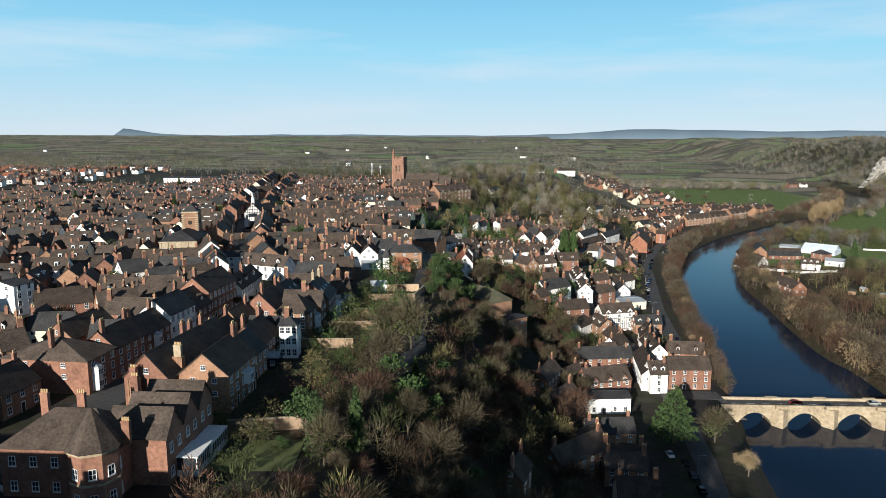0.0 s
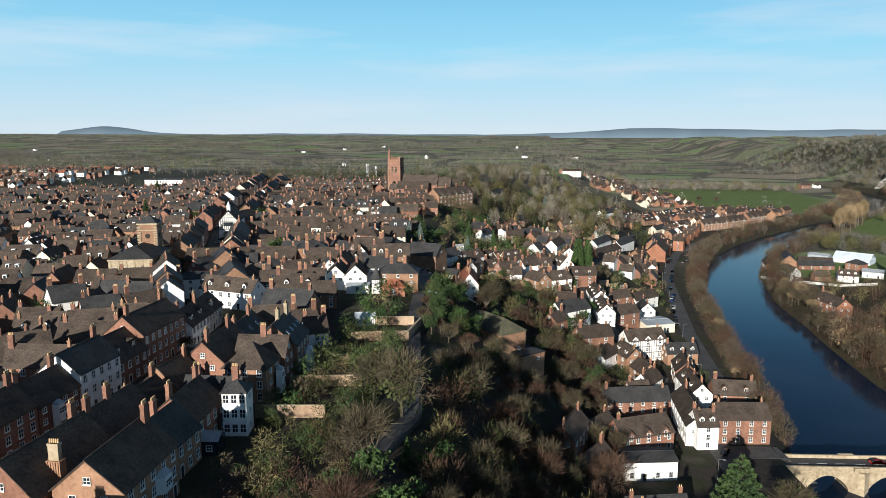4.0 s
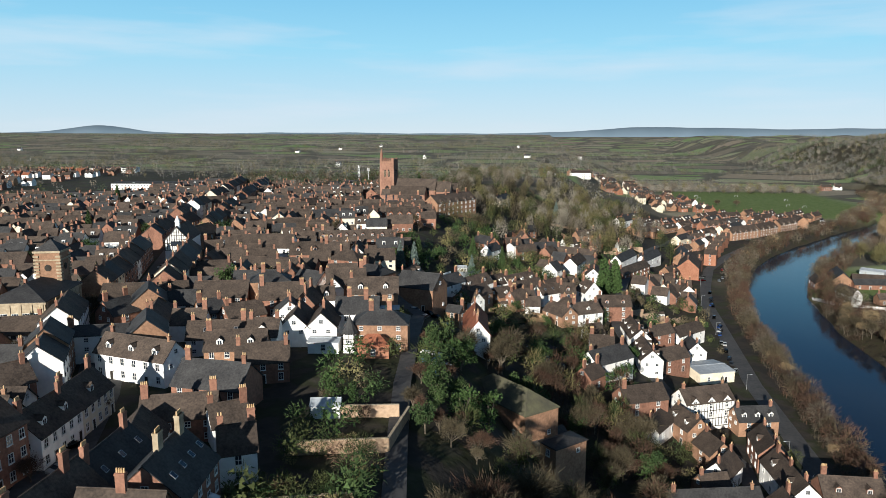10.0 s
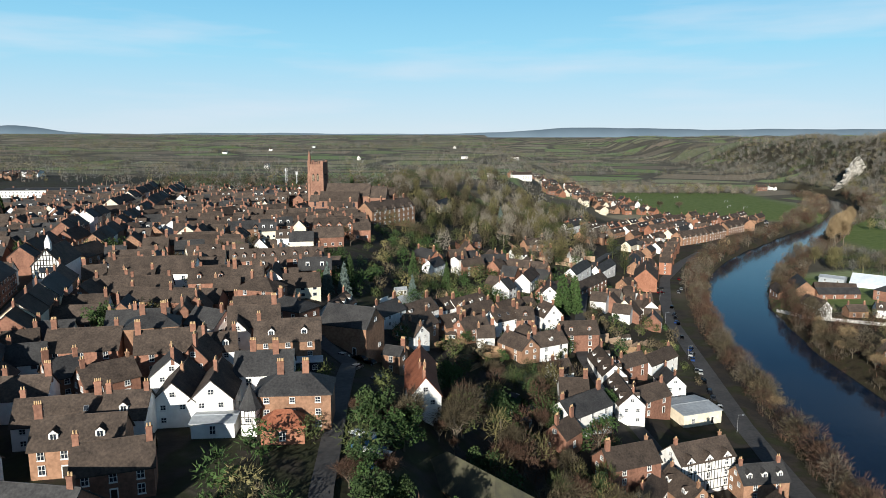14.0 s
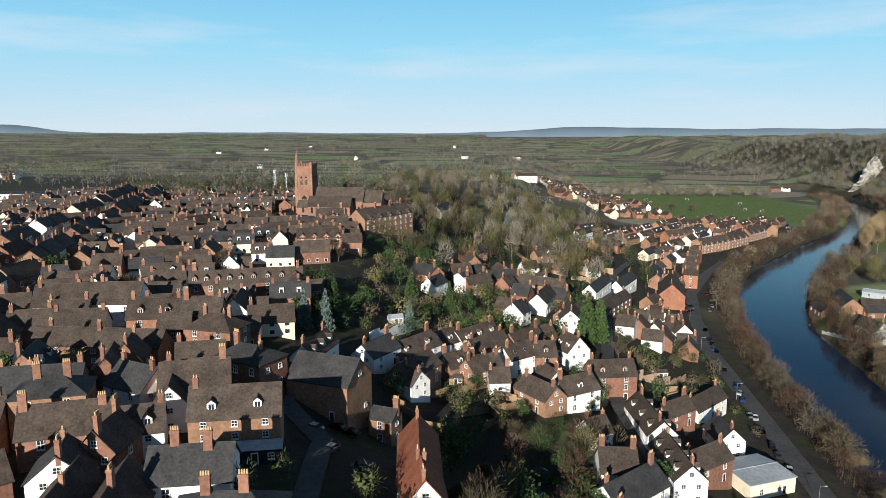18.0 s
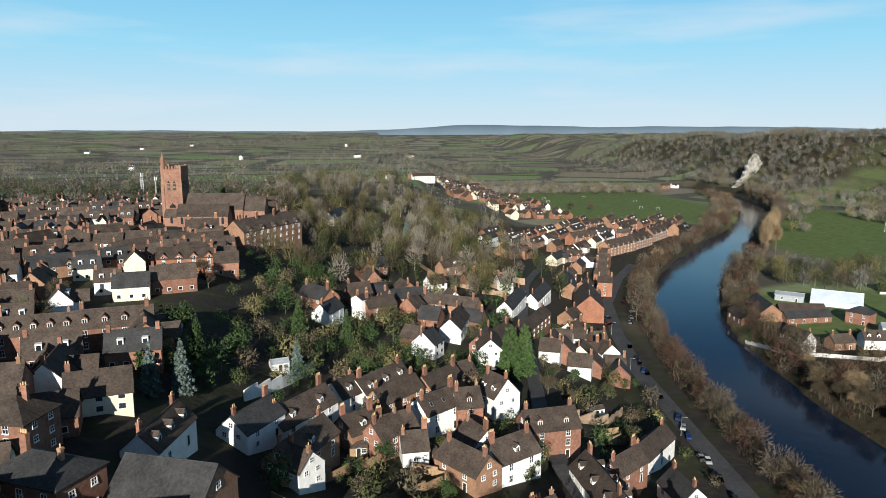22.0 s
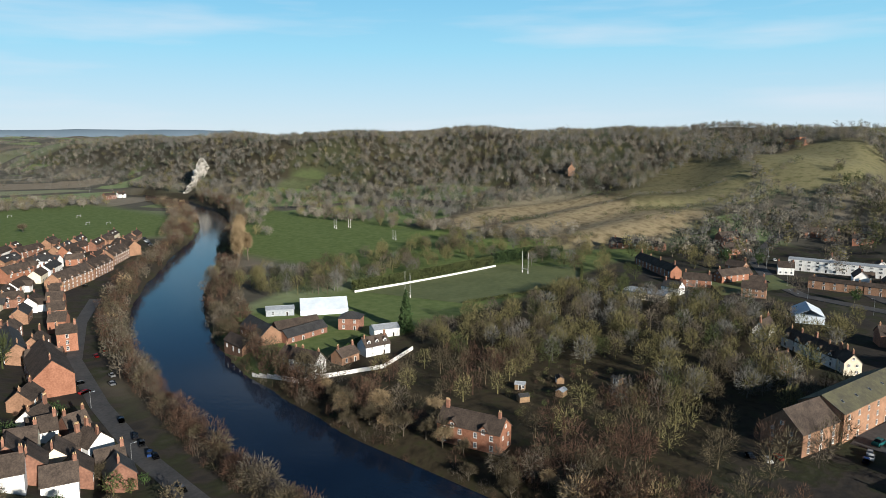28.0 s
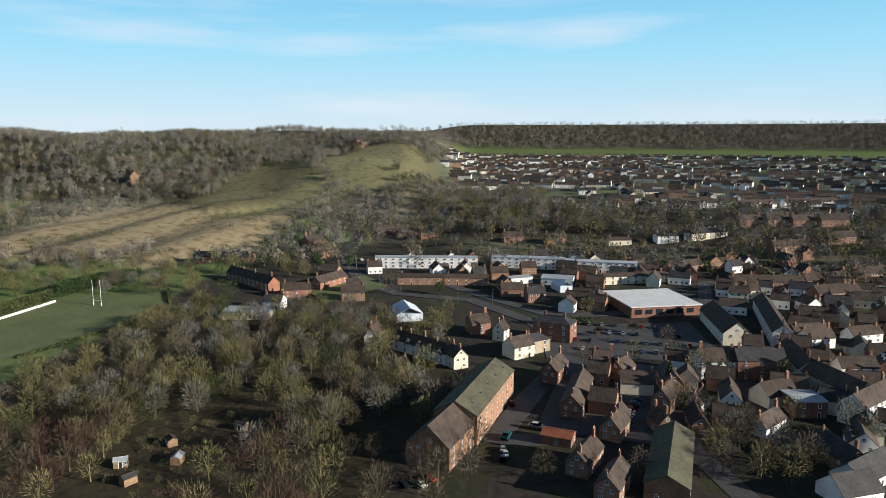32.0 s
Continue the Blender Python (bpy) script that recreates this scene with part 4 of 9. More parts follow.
# ---- bridge ----
def bridge():
    top = new("stone_bridge")
    ang = math.degrees(math.atan2(11, 84))
    top.matrix_basis = Matrix.Translation((84, 266, 0)) @ rot_z(5)
    k = Kit()
    x, spans, pier, w = 4.0, 12.5, 5.2, 7.6
    deck = 6.6
    k.box(-8, -w / 2 + 0.01, -1.5, x, w / 2 - 0.01, deck)
    for i in range(5):
        n = 14
        prof = [(x + spans * j / n, 0.2 + 4.6 * math.sin(math.pi * j / n) ** 0.75) for j in range(n + 1)]
        for (xa, za), (xb, zb) in zip(prof, prof[1:]):
            k.add([(xa, -w / 2, za), (xb, -w / 2, zb), (xb, -w / 2, deck), (xa, -w / 2, deck), (xa, w / 2, za), (xb, w / 2, zb), (xb, w / 2, deck), (xa, w / 2, deck)],
                  [(0, 1, 2, 3), (5, 4, 7, 6), (4, 5, 1, 0), (3, 2, 6, 7)])
        x += spans
        k.box(x, -w / 2, -1.5, x + pier, w / 2, deck)
        x += pier
    k.box(x, -w / 2, -1.5, x + 8, w / 2, deck)
    k.done("arch_wall", ["stone"], top)
    x = 4.0
    for i in range(4):
        x += spans
        for sg in (-1, 1):
            q = Kit()
            a0 = w / 2 * sg
            q.add([(x - 0.4, a0, -1.5), (x + pier + 0.4, a0, -1.5), (x + pier / 2, a0 + sg * 3.4, -1.5), (x - 0.2, a0, deck), (x + pier + 0.2, a0, deck), (x + pier / 2, a0 + sg * 2.6, deck)],
                  [(0, 1, 4, 3), (1, 2, 5, 4), (2, 0, 3, 5), (3, 4, 5)] if sg < 0 else [(3, 4, 1, 0), (4, 5, 2, 1), (5, 3, 0, 2), (5, 4, 3)])
            q.box(x + 0.4, a0 - 0.3 + sg * 1.0, deck, x + pier - 0.4, a0 + 0.3 + sg * 1.0, deck + 1.15)
            q.done("cutwater", ["stone"], top)
        x += pier
    for sg in (-1, 1):
        q = Kit()
        q.box(-12, sg * w / 2 - 0.22, deck - 0.2, 100, sg * w / 2 + 0.22, deck + 0.95)
        q.box(-12, sg * w / 2 - 0.3, deck + 0.95, 100, sg * w / 2 + 0.3, deck + 1.12)
        q.done("parapet", ["stone"], top)
    q = Kit()
    q.box(-14, -w / 2 + 0.25, deck - 0.3, 100, w / 2 - 0.25, deck + 0.12)
    q.done("roadway", ["asphalt"], top)
    q = Kit()
    q.box(-8, -0.07, deck + 0.12, -5, 0.07, deck + 0.135)
    dash = q.mesh("bridge dash", ["line"])
    for i in range(18):
        put("dash", dash, top, Matrix.Translation((i * 5.5, 0, 0)))
    tagged(top, "old stone arch bridge with cutwaters over the river", "bridge")


bridge()


def town_hall():
    """Timbered hall standing over an arched passage in the middle of the street."""
    x, y = -157, 424
    top = new("town_hall")
    top.matrix_basis = Matrix.Translation((x, y, zat(x, y))) @ rot_z(14)
    L, W, he = 22, 10, 9.5
    k = Kit()
    for u in (-1, 1):
        k.box(u * 4.2 - 0.9, -L / 2, 0, u * 4.2 + 0.9, L / 2, 4.6)
    n = 10
    for i in range(n):
        a1, a2 = math.pi * i / n, math.pi * (i + 1) / n
        k.add([(3.3 * math.cos(a1), -L / 2, 1.8 + 2.6 * math.sin(a1)), (3.3 * math.cos(a2), -L / 2, 1.8 + 2.6 * math.sin(a2)), (3.3 * math.cos(a2), -L / 2, 5.0), (3.3 * math.cos(a1), -L / 2, 5.0)], [(3, 2, 1, 0)])
    k.box(-W / 2, -L / 2 + 0.02, 4.6, W / 2, L / 2, he)
    k.add([(-W / 2, -L / 2, he), (W / 2, -L / 2, he), (0, -L / 2, he + 5.5), (-W / 2, L / 2, he), (W / 2, L / 2, he), (0, L / 2, he + 5.5)], [(0, 1, 2), (5, 4, 3), (0, 2, 5, 3), (1, 4, 5, 2)])
    k.done("wall", ["white"], top)
    k = Kit()
    k.pitched(-L / 2, L / 2, -W / 2, W / 2, he, he + 5.5, 0.45, 0.25)
    k.done("roof", ["tile"], top).matrix_basis = rot_z(90)
    k = Kit()
    yy = -L / 2 - 0.06
    for i in range(11):
        u = -W / 2 + i * W / 10
        k.box(u - 0.12, yy - 0.06, 5.0, u + 0.12, yy + 0.06, he + 5.3 * (1 - abs(u) / (W / 2)))
    for zz in (5.0, 6.9, 8.0, he, he + 1.8, he + 3.4):
        half = W / 2 if zz <= he else W / 2 * (1 - (zz - he) / 5.5)
        k.box(-half, yy - 0.07, zz - 0.11, half, yy + 0.07, zz + 0.11)
    k.done("timber_frame", ["timber"], top)
    k = Kit()
    k.box(-2.6, yy - 0.1, 7.0, 2.6, yy, 8.9)
    k.done("window", ["glass"], top)
    k = Kit()
    k.box(-0.9, -0.9, he + 4.6, 0.9, 0.9, he + 7.6)
    k.cone(0, 0, he + 7.6, he + 10.4, 1.3, 0.05, 8)
    k.done("cupola", ["paint"], top).matrix_basis = Matrix.Translation((0, -L / 2 + 3, 0))
    for u in (-8, -4, 0, 4, 8):
        TAKEN.append((x - math.sin(radians(14)) * u, y + math.cos(radians(14)) * u, 7))
    tagged(top, "black and white timbered town hall over an arch", "town hall")


town_hall()


def market_hall():
    x, y = -147, 316
    top = new("market_hall")
    top.matrix_basis = Matrix.Translation((x, y, zat(x, y))) @ rot_z(14)
    k = Kit()
    k.box(-8, -14, -1, 8, 12, 10)
    k.box(-8.3, -14.3, 9.3, 8.3, 12.3, 10)
    for i in range(9):
        u = -12.6 + i * 2.9
        k.box(7.9, u - 0.5, 0, 8.25, u + 0.5, 9.4)
        if i < 6:
            k.box(-7.4 + i * 2.9 - 0.4, -14.25, 0, -7.4 + i * 2.9 + 0.4, -13.9, 9.4)
    k.done("wall", ["stone"], top)
    k = Kit()
    k.hipped(-14, 12, -8, 8, 10, 13.5)
    k.done("roof", ["slate"], top).matrix_basis = rot_z(90)
    k = Kit()
    k.box(-3.6, -3.6, 0, 3.6, 3.6, 21)
    for sx in (-1, 1):
        for sy in (-1, 1):
            for i in range(8):
                k.box(sx * 3.2 - 0.75, sy * 3.2 - 0.75, 12 + i, sx * 3.2 + 0.75, sy * 3.2 + 0.75, 12.55 + i, 1)
    k.box(-4, -4, 20.4, 4, 4, 21, 1)
    k.box(-3.9, -3.9, 18, 3.9, 3.9, 18.4, 1)
    o = k.done("clock_tower", ["brown", "stone"], top)
    o.matrix_basis = Matrix.Translation((1, 10, 0))
    k = Kit()
    k.hipped(-3.6, 3.6, -3.6, 3.6, 21, 24)
    k.done("tower_roof", ["slate"], top).matrix_basis = Matrix.Translation((1, 10, 0))
    for face in range(4):
        k = Kit()
        k.cone(0, 0, 0, 0.12, 1.0, 1.0, 16)
        k.done("clock_face", ["timber"], o).matrix_basis = rot_z(90 * face) @ Matrix.Translation((0, -3.62, 15.8)) @ Matrix.Rotation(radians(90), 4, "X")
    for i in range(5):
        for zz in (1.2, 5.6):
            put("window", W_WIDE, top, Matrix.Translation((-5.9 + i * 2.9, -14.02, zz)))
    for i in range(8):
        for zz in (1.2, 5.6):
            put("window", W_WIDE, top, Matrix.Translation((8.02, -11.1 + i * 2.9, zz)) @ rot_z(90))
    for u in (-9, -2, 5, 12):
        TAKEN.append((x - math.sin(radians(14)) * u, y + math.cos(radians(14)) * u, 9))
    tagged(top, "banded stone market hall with an Italian style clock tower", "market hall")


market_hall()


def turret_house():
    """White timbered tower with a tall slate spire, beside the top of the cliff railway."""
    x, y = -48.6, 302.4
    top = new("turret")
    top.matrix_basis = Matrix.Translation((x, y, zat(x, y))) @ Matrix.Diagonal((0.66, 0.66, 0.66, 1))
    k = Kit()
    k.box(-2.2, -2.2, -2, 2.2, 2.2, 8)
    k.done("wall", ["white"], top)
    k = Kit()
    k.cone(0, 0, 7.8, 15, 3.4, 0.05, 8)
    k.done("spire", ["slate"], top)
    k = Kit()
    for sg in (-1, 1):
        for i in range(5):
            u = -2.1 + i * 1.05
            k.box(u - 0.08, sg * 2.22 - 0.03, 3.5, u + 0.08, sg * 2.22 + 0.03, 7.8)
            k.box(sg * 2.22 - 0.03, u - 0.08, 3.5, sg * 2.22 + 0.03, u + 0.08, 7.8)
    for zz in (3.5, 5.6, 7.7):
        k.box(-2.27, -2.27, zz - 0.1, 2.27, 2.27, zz + 0.1)
    k.done("timber_frame", ["timber"], top)
    for face in (0, 90):
        put("window", W_WIDE, top, rot_z(face) @ Matrix.Translation((0, -2.25, 4.1)))
    TAKEN.append((x, y, 4))
    tagged(top, "white timbered turret with a tall slate spire", "turret")
    # the railway cars waiting at the top
    for i, (px_, py_) in enumerate(((-27, 301), (-24, 296))):
        car_ = new("railway_car")
        car_.matrix_basis = Matrix.Translation((px_, py_, zat(px_, py_))) @ rot_z(-25)
        k = Kit()
        k.box(-1.2, -2.6, 0.5, 1.2, 2.6, 1.6, 0)
        k.box(-1.1, -2.5, 1.6, 1.1, 2.5, 2.5, 1)
        k.gable(-2.7, 2.7, -1.25, 1.25, 2.5, 2.6, 2.95, 2)
        k.done("body", ["bluepaint", "glass", "paint"], car_)
        for u in (-1.8, 1.8):
            k = Kit()
            k.box(-1.0, u - 0.3, -0.1, 1.0, u + 0.3, 0.5)
            k.done("bogie", ["timber"], car_)
        tagged(car_, "blue and white cliff railway car at its station", "railway car")


M["bluepaint"] = mat("blue paint", (0.02, 0.10, 0.28), (0.04, 0.16, 0.40), 1, 0.2, bump=0, rough=0.35)
turret_house()


def corner_villa():
    """Large brick villa with an eight-sided corner bay, gabled east front and glazed sun rooms."""
    x, y = -56.5, 111
    top = new("villa")
    z = zat(x, y)
    top.matrix_basis = Matrix.Translation((x, y, z)) @ rot_z(4)
    k = Kit()
    k.box(-13, -6, -1, 6, 6, 8.4)
    k.done("wall", ["brick"], top)
    k = Kit()
    k.hipped(-13, 6, -6, 6, 8.4, 12.6)
    k.done("roof", ["tile"], top)
    k = Kit()
    k.cone(3, -6.5, -1, 9.6, 3.8, 3.8, 8)
    k.done("bay", ["brick"], top)
    k = Kit()
    k.cone(3, -6.5, 9.5, 15.6, 4.3, 0.1, 8)
    k.done("bay_roof", ["tile"], top)
    for zz in (4.1, 9.0):
        k = Kit()
        k.cone(3, -6.5, zz, zz + 0.35, 3.94, 3.94, 8)
        k.done("string_course", ["stone"], top)
    for i in range(8):
        an = 22.5 + 45 * i
        for zz in (1.0, 5.2):
            put("window", W_SASH, top, Matrix.Translation((3, -6.5, zz)) @ rot_z(an) @ Matrix.Translation((0, -3.54, 0)))
    for u in (-11, -7.5, -4):
        for zz in (1.0, 5.2):
            put("window", W_SASH, top, Matrix.Translation((u, -6.02, zz)))
    for j, v in enumerate((2.0, 8.5, 15.0)):
        k = Kit()
        k.gable(0, 10, -3.2, 3.2, -1, 8.4, 12.2)
        o = k.done("gable_wing", ["brick"], top)
        o.matrix_basis = Matrix.Translation((2, v, 0))
        k = Kit()
        k.pitched(0, 10, -3.2, 3.2, 8.4, 12.2)
        k.done("wing_roof", ["tile"], o)
        for w_ in (-1.5, 1.5):
            for zz in (1.0, 5.2):
                put("window", W_SASH, o, Matrix.Translation((10.02, w_, zz)) @ rot_z(90))
    for px_, py_, h_ in ((-3, 1, 12.0), (7, -4, 9.5), (1, 11, 11.5), (-10, 2, 11.5)):
        put("chimney", STACKS[1], top, Matrix.Translation((px_, py_, h_ + 0.6)))
    for v, d, hh in ((5.3, 3.2, 3.4), (12, 4.0, 3.0)):
        k = Kit()
        k.box(12, v - d, -0.6, 15.5, v + d, hh * 0.35, 0)
        k.box(12.05, v - d + 0.05, hh * 0.35, 15.45, v + d - 0.05, hh, 1)
        k.box(12, v - d - 0.1, hh, 15.7, v + d + 0.1, hh + 0.25, 0)
        room = k.done("sun_room", ["paint", "glass"], top)
        k = Kit()
        k.box(15.4, -0.06, 0, 15.55, 0.06, hh + 0.1)
        bar = k.mesh("glazing bar", ["paint"])
        for i in range(9):
            put("glazing_bar", bar, room, Matrix.Translation((0, v - d + 2 * d * i / 8, 0)))
    for u, v in ((-9, 0), (0, 0), (3, -6), (8, 4), (8, 12), (-4, 8)):
        TAKEN.append((x + u, y + v, 7))
    tagged(top, "large red brick villa with corner bay and dark tiled roofs", "villa")


corner_villa()


# ---- more roads, keeping their line clear of houses ----
def clear_along(pts, r=5.0):
    for (x0, y0), (x1, y1) in zip(pts, pts[1:]):
        n = max(1, int(math.hypot(x1 - x0, y1 - y0) / 6))
        for i in range(n + 1):
            TAKEN.append((x0 + (x1 - x0) * i / n, y0 + (y1 - y0) * i / n, r))


STREET = [(-78, 95), (-78, 180), (-79, 225), (-96, 265), (-122, 312), (-140, 365), (-170, 440), (-201, 537), (-230, 640), (-262, 760)]
LANE = [(56, 292), (60, 330), (50, 362), (38, 392), (34, 425), (36, 450), (45, 500), (58, 570), (78, 650), (105, 722), (125, 790)]
for nm, pts, w_, text in (
    ("road_high_street", STREET, 10.0, "asphalt main street of the upper town in shade"),
    ("road_lane", LANE, 4.5, "narrow lane climbing through the lower town"),
    ("road_cliff_top", [(-20, 177), (-17, 197), (-26, 250), (-31, 282), (-35, 320), (-38, 350), (-50, 366)], 4.0, "narrow path along the top of the cliff"),
    ("road_roundabout", [(400, 350), (440, 385), (452, 432), (480, 458), (540, 485), (595, 496), (660, 500)], 9.0, "curving asphalt main road past the green"),
    ("road_lower_street", [(253, 272), (303, 268), (380, 256), (440, 250), (500, 236), (492, 150), (500, 60)], 8.0, "asphalt street of the lower town"),
    ("road_mill_yard", [(255, 340), (252, 366), (294, 353), (340, 336), (400, 344)], 9.0, "asphalt yard beside the long warehouse"),
    ("road_estate", [(520, 440), (449, 377), (411, 338), (420, 300), (470, 250)], 8.0, "asphalt road past the flat roofed shop"),
):
    road(nm, pts, w_, text)
    clear_along(pts, w_ / 2 + 0.8)
clear_along([(62, 150), (66, 215), (66, 262), (62, 300), (80, 330), (83, 400), (90, 470), (96, 530), (106, 580), (122, 640), (150, 700), (180, 750)], 4)


def flat_sheet(name, pts, lift, material, label, category):
    """A level patch of ground cover laid over the land."""
    cx, cy = sum(p[0] for p in pts) / len(pts), sum(p[1] for p in pts) / len(pts)
    vs, fs = [], []
    n, rings = len(pts), 6
    for r in range(rings + 1):
        for i in range(n * 4):
            p, q = pts[i // 4], pts[(i // 4 + 1) % n]
            f = (i % 4) / 4
            bx, by = p[0] + (q[0] - p[0]) * f, p[1] + (q[1] - p[1]) * f
            x, y = cx + (bx - cx) * (r + 0.02) / rings, cy + (by - cy) * (r + 0.02) / rings
            vs.append((x, y, zat(x, y) + lift))
    m = n * 4
    for r in range(rings):
        for i in range(m):
            fs.append((r * m + i, (r + 1) * m + i, (r + 1) * m + (i + 1) % m, r * m + (i + 1) % m))
    fs.append(tuple(range(m))[::-1])
    return tagged(link(name, vs, [f[::-1] for f in fs][:-1] + [tuple(range(m))], material), label, category, kind="structure")


PITCH = [(300, 648), (424, 630), (446, 578), (404, 556), (316, 584)]
flat_sheet("pitch", PITCH, 0.15, "lawn", "green rugby pitch of mown grass", "sports pitch")
flat_sheet("green", [(425, 470), (470, 440), (500, 462), (460, 492)], 0.3, "lawn", "small mown green beside the roundabout", "lawn")
flat_sheet("car_park", [(340, 345), (392, 345), (405, 268), (345, 265)], 0.2, "asphalt", "asphalt car park in the lower town", "car park")
flat_sheet("mill_yard", [(262, 352), (345, 335), (330, 285), (250, 300)], 0.2, "asphalt", "dark asphalt yard behind the warehouse", "yard")
for gx in range(262, 342, 11):
    for gy in range(290, 350, 11):
        if 352 - (gx - 262) * 0.2 - 5 > gy > 300 - (gx - 262) * 0.12 and not 282 < gx < 318:
            TAKEN.append((gx, gy, 5))
for gx in range(346, 402, 11):
    for gy in range(270, 346, 11):
        TAKEN.append((gx, gy, 6))
flat_sheet("garden_lawn", [(-42, 116), (-40, 129), (-28, 131), (-26, 118)], 0.1, "lawn", "bright mown garden lawn", "lawn")
flat_sheet("hill_lawn", [(0, 392), (6, 404), (22, 398), (20, 383)], 0.15, "lawn", "sloping lawn among the cottages", "lawn")


# ---- rugby and football goals ----
def goal(x, y, turn, wide, bar, tall):
    top = new("goal_posts")
    top.matrix_basis = Matrix.Translation((x, y, zat(x, y) + 0.1)) @ rot_z(turn)
    for sx in (-1, 1):
        k = Kit()
        k.tube((sx * wide / 2, 0, -0.3), (sx * wide / 2, 0, tall), 0.14, 0.1, 8)
        k.done("post", ["paint"], top)
        if tall > 5:
            k = Kit()
            k.cone(sx * wide / 2, 0, -0.1, 1.6, 0.3, 0.3, 8)
            k.done("pad", ["paint"], top)
    k = Kit()
    k.tube((-wide / 2, 0, bar), (wide / 2, 0, bar), 0.1, 0.1, 8)
    k.done("crossbar", ["paint"], top)
    tagged(top, "tall white rugby goal posts on the grass" if tall > 5 else "white football goal on the grass", "goal", "goals on the sports fields")


goal(308, 618, 76, 5.6, 3, 15)
goal(409, 600, 78, 5.6, 3, 15)
for gx, gy in ((470, 868), (456, 772), (482, 860), (420, 960)):
    goal(gx, gy, 70, 5.6, 3, 9)
for gx, gy in ((330, 1105), (345, 1090), (300, 1240), (240, 1230), (235, 1190), (352, 1180)):
    goal(gx, gy, 30, 6.0, 2.4, 2.4)


# ---- walls, fences and hedges ----
def run_wall(name, pts, h, thick, material, label, category="wall", coping=None):
    for (x0, y0), (x1, y1) in zip(pts, pts[1:]):
        L = math.hypot(x1 - x0, y1 - y0)
        n = max(1, int(L / 5))
        k, c = Kit(), Kit()
        an = math.atan2(y1 - y0, x1 - x0)
        top = new(name)
        top.matrix_basis = Matrix.Translation((x0, y0, 0)) @ rot_z(math.degrees(an))
        for i in range(n):
            u0, u1 = L * i / n, L * (i + 1) / n
            za = [zat(x0 + (x1 - x0) * u / L, y0 + (y1 - y0) * u / L) for u in (u0, u1)]
            k.box(u0, -thick / 2, min(za) - 0.4, u1, thick / 2, max(za) + h)
            c.box(u0, -thick / 2 - 0.06, max(za) + h, u1, thick / 2 + 0.06, max(za) + h + 0.1)
        k.done("wall_body", [material], top)
        c.done("coping", [coping or material], top)
        tagged(top, label, category)


run_wall("pitch_wall", [(295, 651), (414, 629)], 1.3, 0.25, "paint", "long low white board fence beside the pitch", "fence")
run_wall("white_wall", [(173, 549), (205, 536), (232, 544)], 1.6, 0.3, "white", "white rendered garden wall beside the club", "wall")
run_wall("white_wall", [(171, 550), (170, 580)], 1.1, 0.3, "white", "white rendered terrace wall above the river", "wall")
for pts in ([(-47, 206), (-31, 209)], [(-46, 222), (-28, 227)], [(-45, 243), (-27, 247)], [(-30, 227), (-29, 208)], [(-46, 260), (-28, 263)], [(-44, 132), (-30, 136)], [(-48, 188), (-34, 190)], [(-27, 247), (-26, 263)]):
    run_wall("garden_wall", pts, 2.6, 0.4, "wallstone", "old weathered brick garden wall", "wall", "stone")
for pts in ([(-12, 400), (4, 412)], [(-2, 418), (14, 410)], [(-28, 448), (-12, 456)], [(8, 440), (20, 446)], [(-20, 410), (-8, 422)], [(14, 376), (20, 398)], [(52, 440), (66, 448)], [(56, 460), (74, 462)]):
    run_wall("garden_fence", pts, 1.7, 0.1, "wood", "brown wooden panel fence between gardens", "fence")


def hedge(pts, h, w, label, leaf="ivy", n=90):
    """Clipped but ragged: a core of leaf scraps along a line."""
    rnd = random.Random(int(pts[0][0] * 7 + pts[0][1]))
    vs, fs = [], []
    for (x0, y0), (x1, y1) in zip(pts, pts[1:]):
        L = math.hypot(x1 - x0, y1 - y0)
        nx, ny = -(y1 - y0) / L, (x1 - x0) / L
        for _ in range(int(L * n / 6)):
            f, v = rnd.random(), rnd.uniform(-w / 2, w / 2)
            x, y = x0 + (x1 - x0) * f + nx * v, y0 + (y1 - y0) * f + ny * v
            leafy(vs, fs, Vector((x, y, zat(x, y) + h * rnd.random() ** 0.7)), 0.55, rnd)
    tagged(link("hedge", vs, fs, leaf), label, "hedge", kind="stuff")


hedge([(298, 656), (345, 649), (420, 636)], 6.5, 4, "tall clipped evergreen hedge behind the pitch", "ivy", 420)
hedge([(424, 636), (452, 626), (470, 606)], 9, 6, "dark conifers at the end of the pitch", "fir", 420)
hedge([(446, 576), (404, 553), (316, 581)], 1.8, 1.5, "low dark hedge along the pitch")
hedge([(395, 350), (398, 318)], 4, 4, "tall dark conifer hedge by the shop", "fir", 160)
hedge([(205, 562), (228, 572)], 3, 3, "clipped green hedge in the club garden", "bright", 150)
hedge([(-62, 428), (-62, 440), (-48, 436)], 5, 3, "tall dark conifer hedge in a garden", "fir", 160)
for pts in ([(-5, 362), (10, 352)], [(-8, 372), (8, 362)], [(-2, 378), (14, 368)]):
    hedge(pts, 1.3, 1.2, "clipped hedge round the allotment gardens", "bright", 80)


